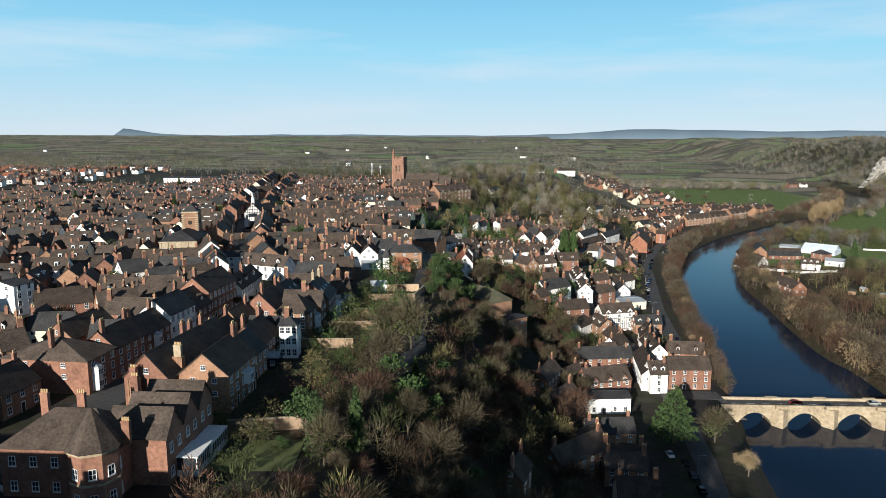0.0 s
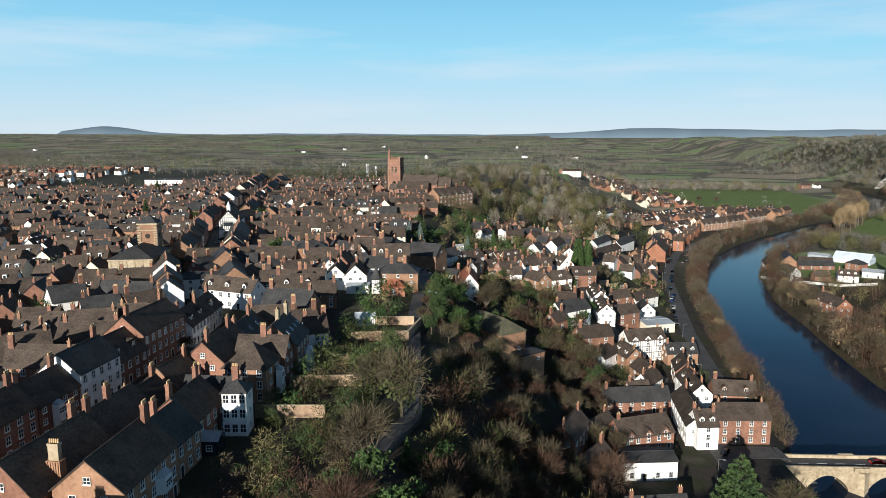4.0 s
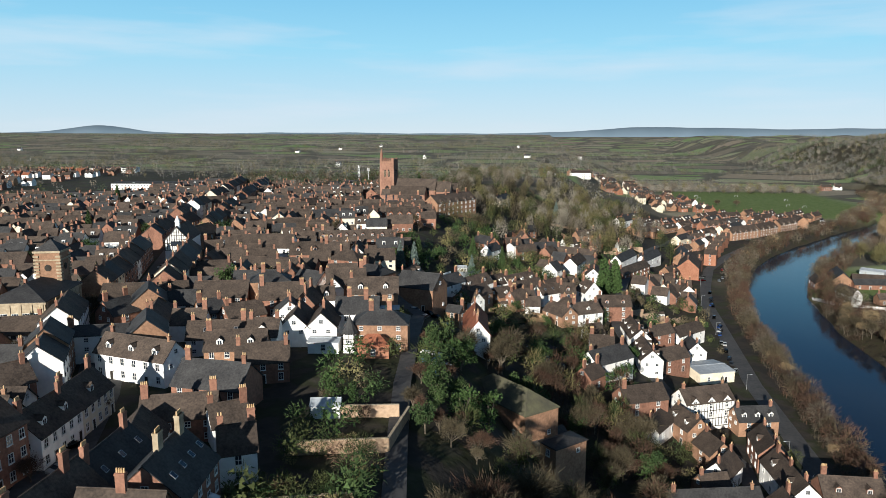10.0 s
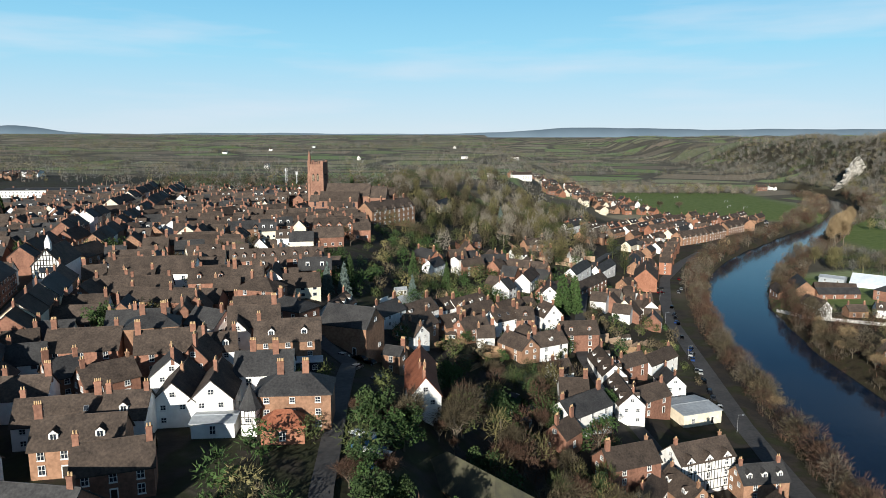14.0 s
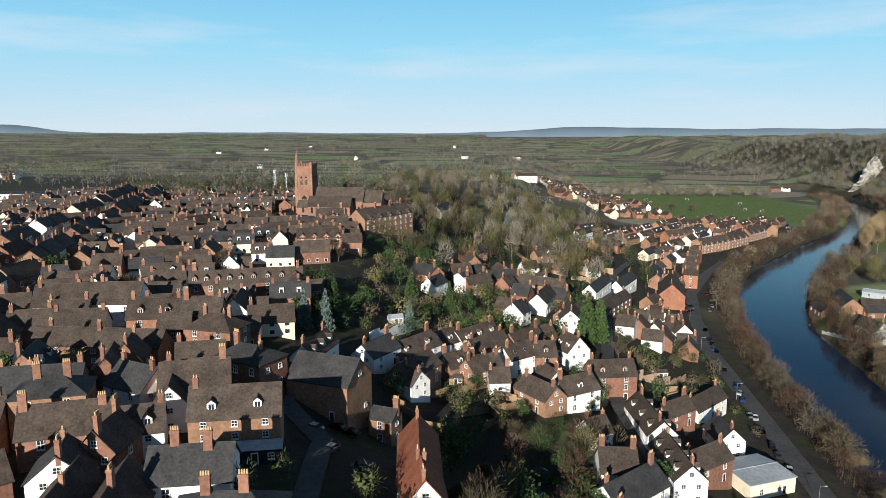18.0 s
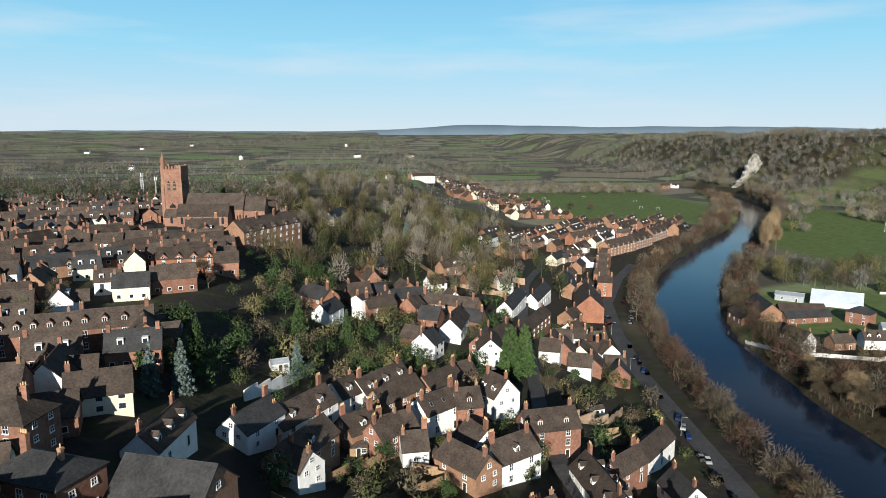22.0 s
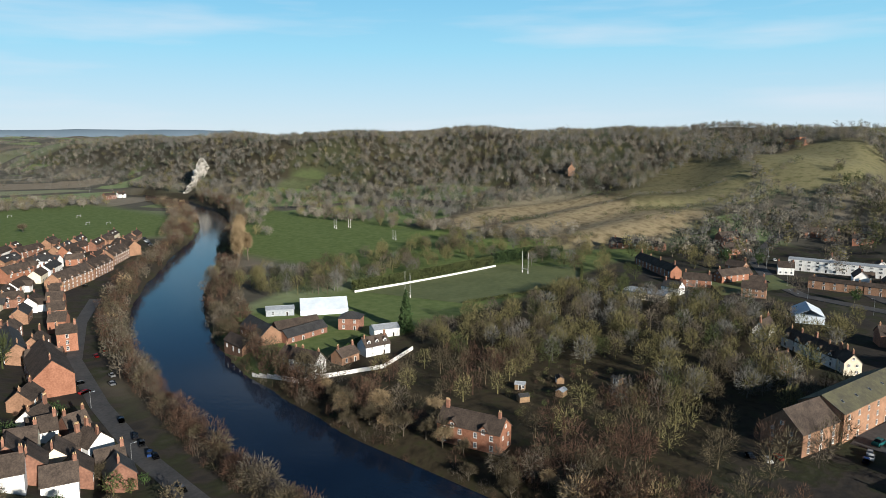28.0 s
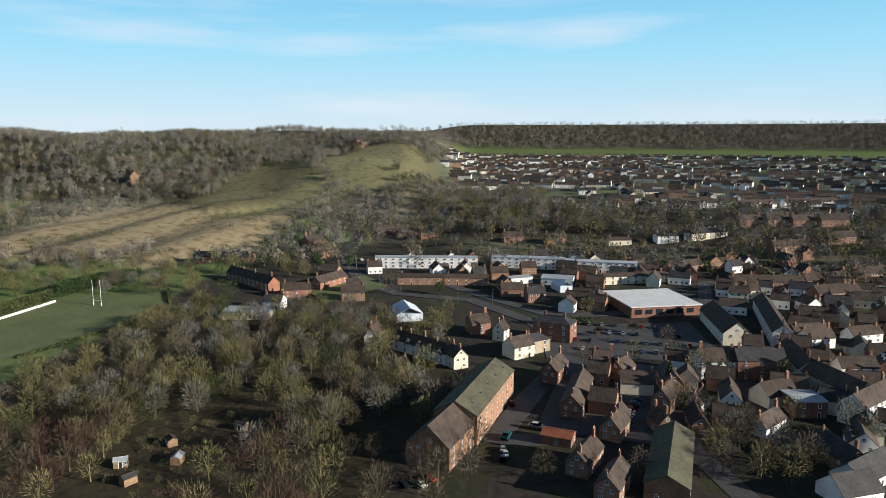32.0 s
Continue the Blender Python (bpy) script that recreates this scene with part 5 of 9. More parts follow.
# ---- market shop, marquee, sheds ----
def big_shop():
    top = new("supermarket")
    x, y = 437, 283
    top.matrix_basis = Matrix.Translation((x, y, zat(x, y))) @ rot_z(-75)
    k = Kit()
    k.box(-20, -22, -1, 20, 18, 5)
    k.done("wall", ["brick"], top)
    k = Kit()
    k.box(-20.8, -22.8, 5, 20.8, 18.8, 5.5)
    k.done("roof", ["paint"], top)
    k = Kit()
    k.box(-0.06, -22.5, 5.5, 0.06, 18.5, 5.58)
    rib = k.mesh("roof rib", ["paint"])
    for i in range(14):
        put("roof_rib", rib, top, Matrix.Translation((-20.44 + i * 3.1, 0, 0)))
    k = Kit()
    for i in range(6):
        k.box(-18 + i * 6, -22.1, 1, -14 + i * 6, -21.98, 3.6)
    k.done("window", ["glass"], top)
    TAKEN.extend([(x + a1, y + b1, 15) for a1 in (-12, 12) for b1 in (-10, 10)])
    tagged(top, "large low shop with a flat white roof", "shop")


big_shop()


def marquee(x, y, turn, L, W, h):
    top = new("marquee")
    top.matrix_basis = Matrix.Translation((x, y, zat(x, y))) @ rot_z(turn)
    k = Kit()
    k.gable(-L / 2, L / 2, -W / 2, W / 2, 0, h, h + 0.05)
    k.done("side_wall", ["canvas"], top)
    n = max(1, int(L / 5))
    for i in range(n):
        k = Kit()
        u0, u1 = -L / 2 + L * i / n, -L / 2 + L * (i + 1) / n
        k.pitched(u0 + 0.3, u1 - 0.3, -W / 2, W / 2, h, h + W * 0.25, 0.3, 0.1)
        k.done("canvas_bay", ["canvas"], top)
    TAKEN.append((x, y, L / 2))
    tagged(top, "pale blue grey canvas marquee with a pitched roof", "marquee")


M["canvas"] = mat("white canvas", (0.46, 0.52, 0.58), (0.62, 0.68, 0.74), 0.4, 0.08, bump=0.1)
marquee(253, 631, -37, 26, 18, 3.0)
house(233, 644, -37, 15, 10, 3.4, 1.0, "lead", "lead", stacks=(), storeys=1, sides="s", category="hall", label="low grey sheet clad hall beside the marquee")
marquee(402, 418, 20, 20, 14, 4)
marquee(470, 330, 20, 14, 8, 4)


def shed(x, y, turn, L, W, h, wall, roof, label):
    top = new("garden_shed")
    top.matrix_basis = Matrix.Translation((x, y, zat(x, y))) @ rot_z(turn)
    k = Kit()
    k.gable(-L / 2, L / 2, -W / 2, W / 2, -0.6, h, h + W * 0.25)
    k.done("wall", [wall], top)
    k = Kit()
    k.pitched(-L / 2, L / 2, -W / 2, W / 2, h, h + W * 0.25, 0.15, 0.08)
    k.done("roof", [roof], top)
    put("door", DOOR, top, Matrix.Translation((0, -W / 2 - 0.01, 0)))
    put("window", W_SMALL, top, Matrix.Translation((L * 0.3, -W / 2 - 0.01, 0.9)))
    TAKEN.append((x, y, L / 2))
    tagged(top, label, "shed")


for i, (sx, sy) in enumerate(((-4, 366), (3, 361), (8, 357), (0, 372), (11, 366), (6, 372))):
    shed(sx, sy, 30 + 20 * i, 3, 2.2, 2, "green" if i % 2 else "wood", "slate", "small wooden allotment shed")
shed(-36, 464, 20, 5, 3.5, 2.4, "paint", "lead", "white summer house in a garden")
shed(60, 476, 10, 5, 3, 2.4, "paint", "tile", "white garden hut on the slope")
shed(-63, 458, 10, 6, 5, 2.6, "glass", "lead", "glazed garden room with blue grey roof")
shed(-43, 262, 10, 6, 4, 2.6, "paint", "lead", "white glazed conservatory in a walled garden")
shed(-52, 172, 5, 8, 4, 2.8, "glass", "lead", "old white framed greenhouse beside a garden")
for i, (sx, sy) in enumerate(((-14, 424), (-4, 428), (-22, 436), (4, 424), (212, 470), (226, 462), (238, 470), (252, 452), (222, 478))):
    shed(sx, sy, 37 * i, 4, 3, 2.2, "wood", ("tile", "slate", "lead")[i % 3], "weathered wooden garden shed")


for pts in ([(49, 661), (63, 652), (77, 647)], [(47, 634), (66, 628)], [(45, 601), (64, 605)], [(19, 658), (25, 632)], [(23, 621), (44, 606)], [(12, 703), (34, 689)], [(36, 672), (60, 668)], [(30, 645), (44, 640)], [(52, 618), (70, 616)], [(45, 460), (62, 470), (72, 484)], [(57, 455), (74, 466)]):
    run_wall("garden_wall", pts, 1.7, 0.4, "wallstone", "old stone retaining wall on the terraced hillside", "wall")
for pts in ([(-23, 406), (-13, 419)], [(0, 429), (12, 424)], [(-6, 408), (-2, 401), (-7, 392)], [(-29, 402), (-23, 404)], [(-30, 396), (-22, 388), (-12, 384)], [(62, 454), (74, 458)]):
    run_wall("garden_fence", pts, 1.6, 0.12, "wood", "weathered timber fence between cottage gardens", "fence")
run_wall("white_wall", [(-41, 436), (-34, 452), (-27, 471)], 2.6, 0.4, "white", "tall white rendered garden wall", "wall")
TAKEN.extend([(165, 452, 9), (177, 447, 9), (158, 466, 7), (162, 478, 6), (190, 470, 9), (203, 474, 7)])


house(-7, 306, -48, 25, 11, 7.5, 4, "brown", "moss", hip=True, category="hall", label="old brick hall under a hipped mossy slate roof", storeys=1, bay=5, stacks=(), sides="s", base=27.5)
house(6.5, 291.5, -48, 5.5, 10, 3.4, 1.2, "brown", "slate", hip=True, stacks=(), storeys=1, base=26.5, category="annexe", label="low brick annexe with slate roof beside the hall")
TAKEN.extend([(-10, 292, 8), (-2, 286, 8), (-18, 300, 6)])


# ---- street lamps, masts ----
def street_lamp(x, y, turn, tall=8.0):
    top = new("street_lamp")
    top.matrix_basis = Matrix.Translation((x, y, zat(x, y))) @ rot_z(turn)
    k = Kit()
    k.cone(0, 0, -0.3, 1.2, 0.11, 0.10, 8)
    k.cone(0, 0, 1.2, tall, 0.075, 0.05, 8)
    k.done("pole", ["metal"], top)
    k = Kit()
    k.box(-0.03, -0.03, tall - 0.05, 1.3, 0.03, tall + 0.03)
    k.done("arm", ["metal"], top)
    k = Kit()
    k.gable(1.1, 1.75, -0.14, 0.14, tall - 0.08, tall + 0.02, tall + 0.1)
    k.done("lantern", ["lead"], top)
    tagged(top, "grey steel street lamp beside the road", "street lamp", "street lamps")


for lx, ly, lt in ((57, 300, 0), (74, 335, 180), (79, 395, 0), (86, 470, 0), (92, 528, 0), (103, 580, 0), (60, 250, 0), (62, 205, 0), (430, 392, 90), (446, 428, 0), (472, 446, -60), (520, 472, -60), (560, 482, -60), (432, 372, 200), (505, 452, 100), (545, 478, 100)):
    street_lamp(lx, ly, lt, 6.0 if lx < 200 else 9.0)


def radio_mast(x, y, tall, wide):
    top = new("radio_mast")
    top.matrix_basis = Matrix.Translation((x, y, zat(x, y)))
    k = Kit()
    for sx in (-1, 1):
        for sy in (-1, 1):
            k.box(sx * wide - 0.08, sy * wide - 0.08, -0.5, sx * wide + 0.08, sy * wide + 0.08, tall)
    for i in range(int(tall / 1.5)):
        zz = i * 1.5
        for sg in (-1, 1):
            k.box(-wide, sg * wide - 0.05, zz, wide, sg * wide + 0.05, zz + 0.1)
            k.box(sg * wide - 0.05, -wide, zz, sg * wide + 0.05, wide, zz + 0.1)
    k.done("lattice", ["metal"], top)
    for i in range(3):
        k = Kit()
        k.box(-0.2, -0.9 - wide * 0.5, tall - 2.5, 0.2, -0.6 - wide * 0.5, tall + 0.3)
        k.done("aerial", ["paint"], top).matrix_basis = rot_z(120 * i)
    tagged(top, "grey steel lattice mast with white aerials", "mast")


radio_mast(-181, 842, 19, 0.8)
radio_mast(-171, 842, 16, 0.3)


# ---- white road markings ----
def dashes(parent_name, pts, long, gap, wide=0.14, lift=0.16):
    """Painted dashes along a line of plan points, each a piece on its road."""
    road_ = bpy.data.objects[parent_name]
    me = Kit()
    me.box(-long / 2, -wide / 2, -0.02, long / 2, wide / 2, 0.0)
    me = me.mesh("dash", ["line"])
    for (x0, y0), (x1, y1) in zip(pts, pts[1:]):
        d = math.hypot(x1 - x0, y1 - y0)
        n = int(d / (long + gap))
        for i in range(n):
            f = (i + 0.5) / n
            x, y = x0 + (x1 - x0) * f, y0 + (y1 - y0) * f
            slope = math.atan2(zat(x1, y1) - zat(x0, y0), d)
            put("dash", me, road_, Matrix.Translation((x, y, zat(x, y) + lift + 0.05)) @ rot_z(math.degrees(math.atan2(y1 - y0, x1 - x0))) @ Matrix.Rotation(-slope, 4, "Y"))


dashes("road_riverside", [(67, 232), (67, 256)], 2.0, 2.0)
dashes("road_riverside", [(60, 286), (62, 300), (79, 328)], 2.0, 3.0)
dashes("road_roundabout", [(404, 356), (440, 387), (452, 432), (480, 458), (540, 485)], 3.0, 6.0, 0.2)
dashes("road_lower_street", [(303, 268), (380, 256), (440, 250), (498, 236)], 2.0, 6.0)


# ---- houses one by one ----
house(-92.6, 449.6, 14.5, 18, 8.4, 6.2, 3.0, "brick", "tile", dormers=5, bay=2.6, group="terrace with dormers", sides="s")
house(-75.2, 454.1, 14.5, 18, 8.4, 6.4, 3.0, "brick", "tile", dormers=4, bay=2.6, group="terrace with dormers", sides="s")
house(-79.0, 547.0, 8, 21.5, 9, 6.5, 3, "orange", "tile", gablets=4, sides="s")
house(-60.5, 627.0, 60, 46, 12, 10, 4.5, "brown", "tile", gablets=5, storeys=3, label="long gabled stone villa four storeys high by the church", sides="s", stack=STACKS[1], stacks=(0.1, 0.35, 0.65, 0.9))
TAKEN.extend([(-86, 532, 12), (-66, 530, 12), (-102, 528, 10), (-88, 478, 9), (-66, 476, 10), (-62, 498, 12)])
house(-96, 137, 88, 11, 10, 5.6, 3, "brown", "tile", sides="sn")
house(-98, 121.5, 90, 15, 10.5, 6.6, 3.2, "brick", "tile", sides="s", bay=2.8)
# the foot of the lane by the bridge
house(66.0, 311.0, 94, 20, 7.6, 6.6, 3.0, "white", "tile", dormers=2, bay=2.8, sides="n", stacks=(0.1, 0.5, 0.9))
house(67.0, 332.5, 86, 14, 8, 6.2, 3.0, "brick", "tile", dormers=1, bay=3.0, sides="sn", stacks=(0.1, 0.9))
house(46.0, 309.0, 20, 8, 6.5, 4.4, 2.6, "brown", "tile", sides="s", stacks=(0.1,))
# round the top of the cliff railway
house(-51.6, 342.9, 11.6, 15.5, 8.6, 7.4, 3.6, "brown", "tile", dormers=2, bay=2.6, sides="s", stacks=(0.06,), label="brown brick house with dormers and a glazed veranda")
shed(-46.6, 336.6, 11.6, 9, 3.4, 2.7, "glass", "lead", "long glazed veranda with a pale roof")
house(-64.0, 356.0, 17, 13, 10.5, 7.0, 3.2, "orange", "tile", bay=3.0, sides="s", stack=STACKS[1], stacks=(0.9,))
house(-66.4, 349.8, 107, 7, 6, 6.4, 2.6, "white", "tile", sides="sn", stacks=())
house(-58.6, 372.8, -25, 13.5, 9, 6.6, 2.6, "brick", "slate", hip=True, bay=3.0, sides="s")
house(-99.0, 386.6, -3, 32, 8, 5.2, 2.6, "brick", "tile", bay=3.0, sides="s", stacks=(0.1, 0.5))
house(-86.0, 344.8, 18, 12.5, 9, 9.2, 2.4, "brown", "slate", hip=True, storeys=3, bay=2.8, sides="s", stack=STACKS[1], stacks=(0.2, 0.85))
house(-41.5, 308.5, 6, 14.6, 9, 7.2, 2.8, "brown", "slate", hip=True, bay=2.8, sides="s", stack=STACKS[1], stacks=(0.2, 0.75))
house(-51.2, 321.6, 10, 12, 9, 6.6, 2.8, "white", "slate", bay=2.8, sides="s", stacks=(0.3, 0.7), stack=STACKS[1])
house(-41.8, 300.4, 8, 8, 5, 3.4, 2.2, "orange", "redtile", hip=True, stacks=(), storeys=1, sides="s")
house(-65.6, 311.6, 100, 15, 8.2, 5.6, 3.2, "white", "tile", sides="sn", bay=3.0, stacks=(0.5,))
house(-58.4, 312.2, 100, 14, 8.2, 5.8, 3.2, "white", "tile", sides="sn", bay=3.0, stacks=(0.4,), stack=STACKS[1])
house(-55.4, 302.6, 6, 8, 5.5, 2.9, 0.4, "white", "lead", stacks=(), storeys=1, sides="s", category="annexe", label="low white annexe with a flat grey roof")
house(-41.2, 373.6, -20, 15.2, 11, 8.6, 3.4, "brown", "slate", stacks=(), category="chapel", label="tall brown brick chapel with grey slate roof", bay=5, storeys=1, sides="s")
house(-28.6, 371.8, -20, 5.5, 5.5, 5.6, 1.8, "brown", "slate", sides="s", bay=2.4, stacks=(0.95,), stack=STACKS[1])
# the main street: west side, fronts to the east
house(-93.5, 152.8, 90, 11, 21, 7.8, 3.6, "brick", "tile", hip=True, sides="s", bay=3.0, stack=STACKS[1])
house(-87.6, 164.6, 90, 12.4, 9.2, 8.0, 3.2, "brick", "tile", sides="s", bay=2.6, storeys=3, stack=STACKS[1])
house(-87.8, 177.2, 91, 12.4, 9.4, 7.4, 3.2, "brick", "tile", sides="s", bay=2.6, stack=STACKS[1])
house(-88.0, 191.0, 89, 13.6, 9.6, 9.4, 2.9, "white", "slate", sides="s", bay=2.7, storeys=3, stacks=(0.9,))
house(-90.2, 204.9, 90, 12.4, 11.5, 6.8, 3.9, "brick", "tile", sides="s", bay=3.0, dormers=2, stacks=(0.06,))
house(-90.4, 221.2, 89, 19.6, 10.4, 9.8, 3.3, "brick", "tile", sides="s", bay=2.5, storeys=3, stack=STACKS[1])
house(-88.4, 238.0, 96, 13.2, 8.4, 6.4, 3.2, "white", "tile", sides="s", bay=2.6, dormers=2)
house(-90.2, 251.2, 98, 13.0, 8.4, 6.2, 3.2, "cream", "tile", sides="s", bay=2.6, dormers=1, stack=STACKS[1])
house(-101.5, 238.5, 8, 13, 9, 6.4, 3.4, "white", "tile", sides="s", gablets=2)
house(-104.0, 200.5, 4, 16, 9, 6, 3.2, "brick", "tile", sides="s")
house(-105.5, 221.0, 12, 15, 8.5, 6, 3.2, "orange", "tile", sides="s")
house(-106.0, 178.5, 86, 17, 9, 6.2, 3.2, "brown", "tile", sides="sn")
# east side, fronts to the street, backs and bays over the gardens
house(-63.8, 147.6, 88, 17.6, 10.2, 8.4, 4.4, "brick", "tile", sides="n", bay=3.0, storeys=3, stacks=(0.9,), stack=STACKS[1], label="tall brick street house under a massive chimney stack")
house(-53.2, 149.0, 92, 15.6, 10.6, 8.8, 3.8, "brown", "tile", sides="s", bay=2.7, storeys=3, stacks=(0.95,), stack=STACKS[1], label="tall dark brick garden front with white sash windows")
house(-64.6, 164.6, 90, 14.6, 9.6, 7.8, 4.2, "brick", "tile", sides="sn", bay=3.0, stack=STACKS[1], stacks=(0.1, 0.5))
house(-55.0, 163.4, 90, 11.4, 9.4, 6.6, 3.6, "brown", "slate", sides="s", bay=2.8, stack=STACKS[1], stacks=(0.5,))
house(-66.5, 178.0, 88, 10.4, 8.6, 6.4, 3.2, "brown", "tile", sides="sn", bay=2.8)
house(-56.6, 176.4, 92, 11.8, 9.6, 6.8, 3.4, "brick", "tile", sides="s", bay=2.8, stack=STACKS[1], stacks=(0.08, 0.92))
house(-55.6, 186.2, 2, 11.4, 6.6, 6.0, 2.8, "brick", "slate", sides="s", bay=3.0, stack=STACKS[1], stacks=(0.2, 0.9))
house(-48.6, 181.2, 8, 4.6, 4.8, 8.8, 1.6, "white", "slate", sides="sn", hip=True, bay=1.5, storeys=3, stacks=(), door=False, name="bay_tower", category="house", label="white three storey bay tower behind the street")
house(-67.6, 191.4, 86, 9.6, 8.4, 6.6, 3.4, "brown", "tile", sides="s", bay=2.8, stacks=(0.96,))
house(-53.2, 199.6, 2, 9.6, 9.0, 8.0, 4.4, "brown", "tile", hip=True, sides="s", bay=2.6, stacks=(), storeys=3)
house(-63.6, 205.4, 91, 16.0, 9.6, 8.6, 3.8, "brick", "tile", sides="n", bay=3.0, storeys=3, stack=STACKS[1], stacks=(0.1, 0.8))
house(-53.4, 207.4, 3, 11.5, 6.6, 8.4, 3.0, "brick", "tile", sides="s", bay=3.0, storeys=3, stack=STACKS[1], stacks=(0.5,))
house(-53.4, 217.8, 96, 13.0, 11.0, 8.6, 4.2, "brick", "slate", sides="s", bay=3.0, storeys=3, lights=4, stack=STACKS[3], stacks=(0.4, 0.88))
house(-65.4, 221.8, 94, 15.0, 9.0, 7.2, 3.4, "brick", "slate", sides="sn", lights=3, stack=STACKS[1], stacks=(0.1, 0.9))
for cx, cy, cz, me in ((-60.2, 144.9, 57.0, STACKS[3]), (-65.8, 137.0, 54.6, STACKS[1])):
    top = new("chimney_stack")
    top.matrix_basis = Matrix.Translation((cx, cy, cz))
    k = Kit()
    k.box(-1.1, -0.7, -5.0, 1.1, 0.7, 0.2)
    for rib in (-0.8, -0.4, 0.0, 0.4, 0.8):
        k.box(rib - 0.08, -0.82, -3.4, rib + 0.08, 0.82, 0.1)
    k.done("shaft", ["brown"], top)
    put("chimney", me, top, Matrix.Translation((0, 0, 0.2)))
    tagged(top, "massive ribbed brick chimney stack with buff pots", "chimney")


def bay_window(x, y, turn, z, wide=3.2, storeys=2):
    """A white three-sided bay standing out from a wall, local -y outwards."""
    top = new("bay_window")
    top.matrix_basis = Matrix.Translation((x, y, z)) @ rot_z(turn)
    w, d, h = wide / 2, 1.1, 2.7 * storeys
    ring = [(-w, 0.1), (-w * 0.6, -d), (w * 0.6, -d), (w, 0.1)]
    k = Kit()
    k.add([(a1, b1, 0) for a1, b1 in ring] + [(a1, b1, h) for a1, b1 in ring], [(0, 1, 5, 4), (1, 2, 6, 5), (2, 3, 7, 6), (3, 2, 1, 0)])
    k.done("frame", ["paint"], top)
    k = Kit()
    ring = [(a1 * 1.1, b1 * 1.1) for a1, b1 in ring]
    k.add([(a1, b1, h) for a1, b1 in ring] + [(a1 * 0.4, b1 * 0.2, h + 0.7) for a1, b1 in ring], [(0, 1, 5, 4), (1, 2, 6, 5), (2, 3, 7, 6), (4, 5, 6, 7), (3, 2, 1, 0)])
    k.done("roof", ["lead"], top)
    for st in range(storeys):
        put("window", W_WIDE, top, Matrix.Translation((0, -d - 0.01, 0.8 + 2.7 * st)))
    tagged(top, "white painted bay window with a lead roof", "bay window")


bay_window(-47.9, 151.5, 92, 49.8, 3.6, 1)
bay_window(-82.9, 150.0, 90, 47.0, 2.6, 2)
bay_window(-82.9, 176.0, 91, 47.0, 2.6, 2)
bay_window(-45.9, 216.0, 96, 47.0, 3.0, 2)
bay_window(-47.8, 201.0, 92, 47.0, 2.6, 2)
house(-114.7, 163.6, 53, 6.0, 9, 6, 3, "brown", "tile", sides="s")
house(-111.3, 203.8, 43, 11.1, 11, 7, 3.5, "brown", "tile", sides="s")
house(-132.8, 209.0, 40, 15.8, 10, 6, 3, "brick", "tile", sides="s")
house(-154.0, 213.1, 75, 7.0, 12, 10, 1, "white", "slate", sides="s")
house(-111.7, 256.2, 59, 11.8, 9, 6, 3, "brick", "tile", sides="s")
house(-120.3, 247.6, 42, 10.6, 10, 6, 3, "brown", "slate", sides="s")
house(-112.0, 231.9, 23, 12.2, 10, 6, 3, "brick", "tile", sides="s")
house(-138.9, 258.5, 50, 10.5, 10, 6.5, 3, "white", "slate", sides="s")
house(-92.4, 278.1, -15, 21.0, 8, 6.5, 3, "white", "tile", dormers=3, sides="s")
house(-110.7, 289.9, 19, 14.6, 9, 7, 1.5, "white", "slate", sides="s")
house(-67.1, 264.1, -6, 15.4, 10, 6, 3.2, "brick", "slate", sides="s")
house(-57.4, 247.4, 37, 6.9, 7, 5, 2.5, "white", "tile", sides="s")
house(-50.3, 235.2, 26, 6.0, 8, 6, 2.5, "white", "tile", sides="s")
house(-82.7, 298.8, 15, 15.2, 8, 5, 3, "white", "tile", lights=2, sides="s")
house(-70.9, 300.6, 8, 7.9, 9, 5.5, 3, "white", "tile", dormers=1, sides="s")
house(-99.2, 337.6, 12, 16.5, 10, 6, 3, "brick", "tile", sides="s")
house(-126.8, 330.7, 13, 15.0, 10, 6, 3, "brick", "tile", sides="s")
house(-115.1, 336.2, 30, 8.9, 9, 6, 3, "brick", "tile", sides="s")
house(-107.7, 312.3, 112, 17.8, 10, 5, 3, "white", "tile", sides="s")
house(-120.4, 313.5, 65, 8.0, 9, 6, 2.6, "brick", "slate", sides="s")
house(2.6, 299.7, 45, 11.7, 8, 4, 2, "brown", "slate", stacks=(), storeys=1, sides="s")
house(-96.2, 321.4, 45, 7.0, 8, 5, 2, "brown", "slate", sides="s")
house(-84.9, 319.0, 47, 11.1, 8, 5, 2.6, "brick", "tile", sides="s")
house(-36.6, 417.8, 61, 13.2, 8, 5, 2.6, "white", "slate", sides="s")
house(-49.7, 397.8, 79, 15.2, 7, 4.5, 2.5, "white", "tile", dormers=3, sides="s")
house(-93.0, 404.2, 12, 13.5, 10, 7.5, 3, "brick", "tile", dormers=2, sides="s")
house(-81.2, 406.4, 9, 10.1, 10, 7.5, 3, "brick", "tile", sides="s")
house(-72.7, 392.2, -14, 13.0, 9, 7.4, 3, "brick", "tile", hip=True, sides="s")
house(-125.6, 418.8, 16, 15.8, 12, 7, 3.5, "white", "tile", sides="s")
house(-111.0, 421.6, 4, 12.8, 12, 7, 3.5, "white", "tile", sides="s")
house(-133.8, 495.0, 13, 29.5, 9, 5, 2.8, "brick", "tile", sides="s")
house(-120.0, 468.1, 33, 13.7, 8, 5, 2.8, "cream", "tile", dormers=2, sides="s")
house(-140.6, 450.1, 14, 19.0, 10, 5, 3, "brick", "tile", sides="s")
house(-124.7, 400.1, 16, 10.6, 10, 5, 3, "brick", "tile", sides="s")
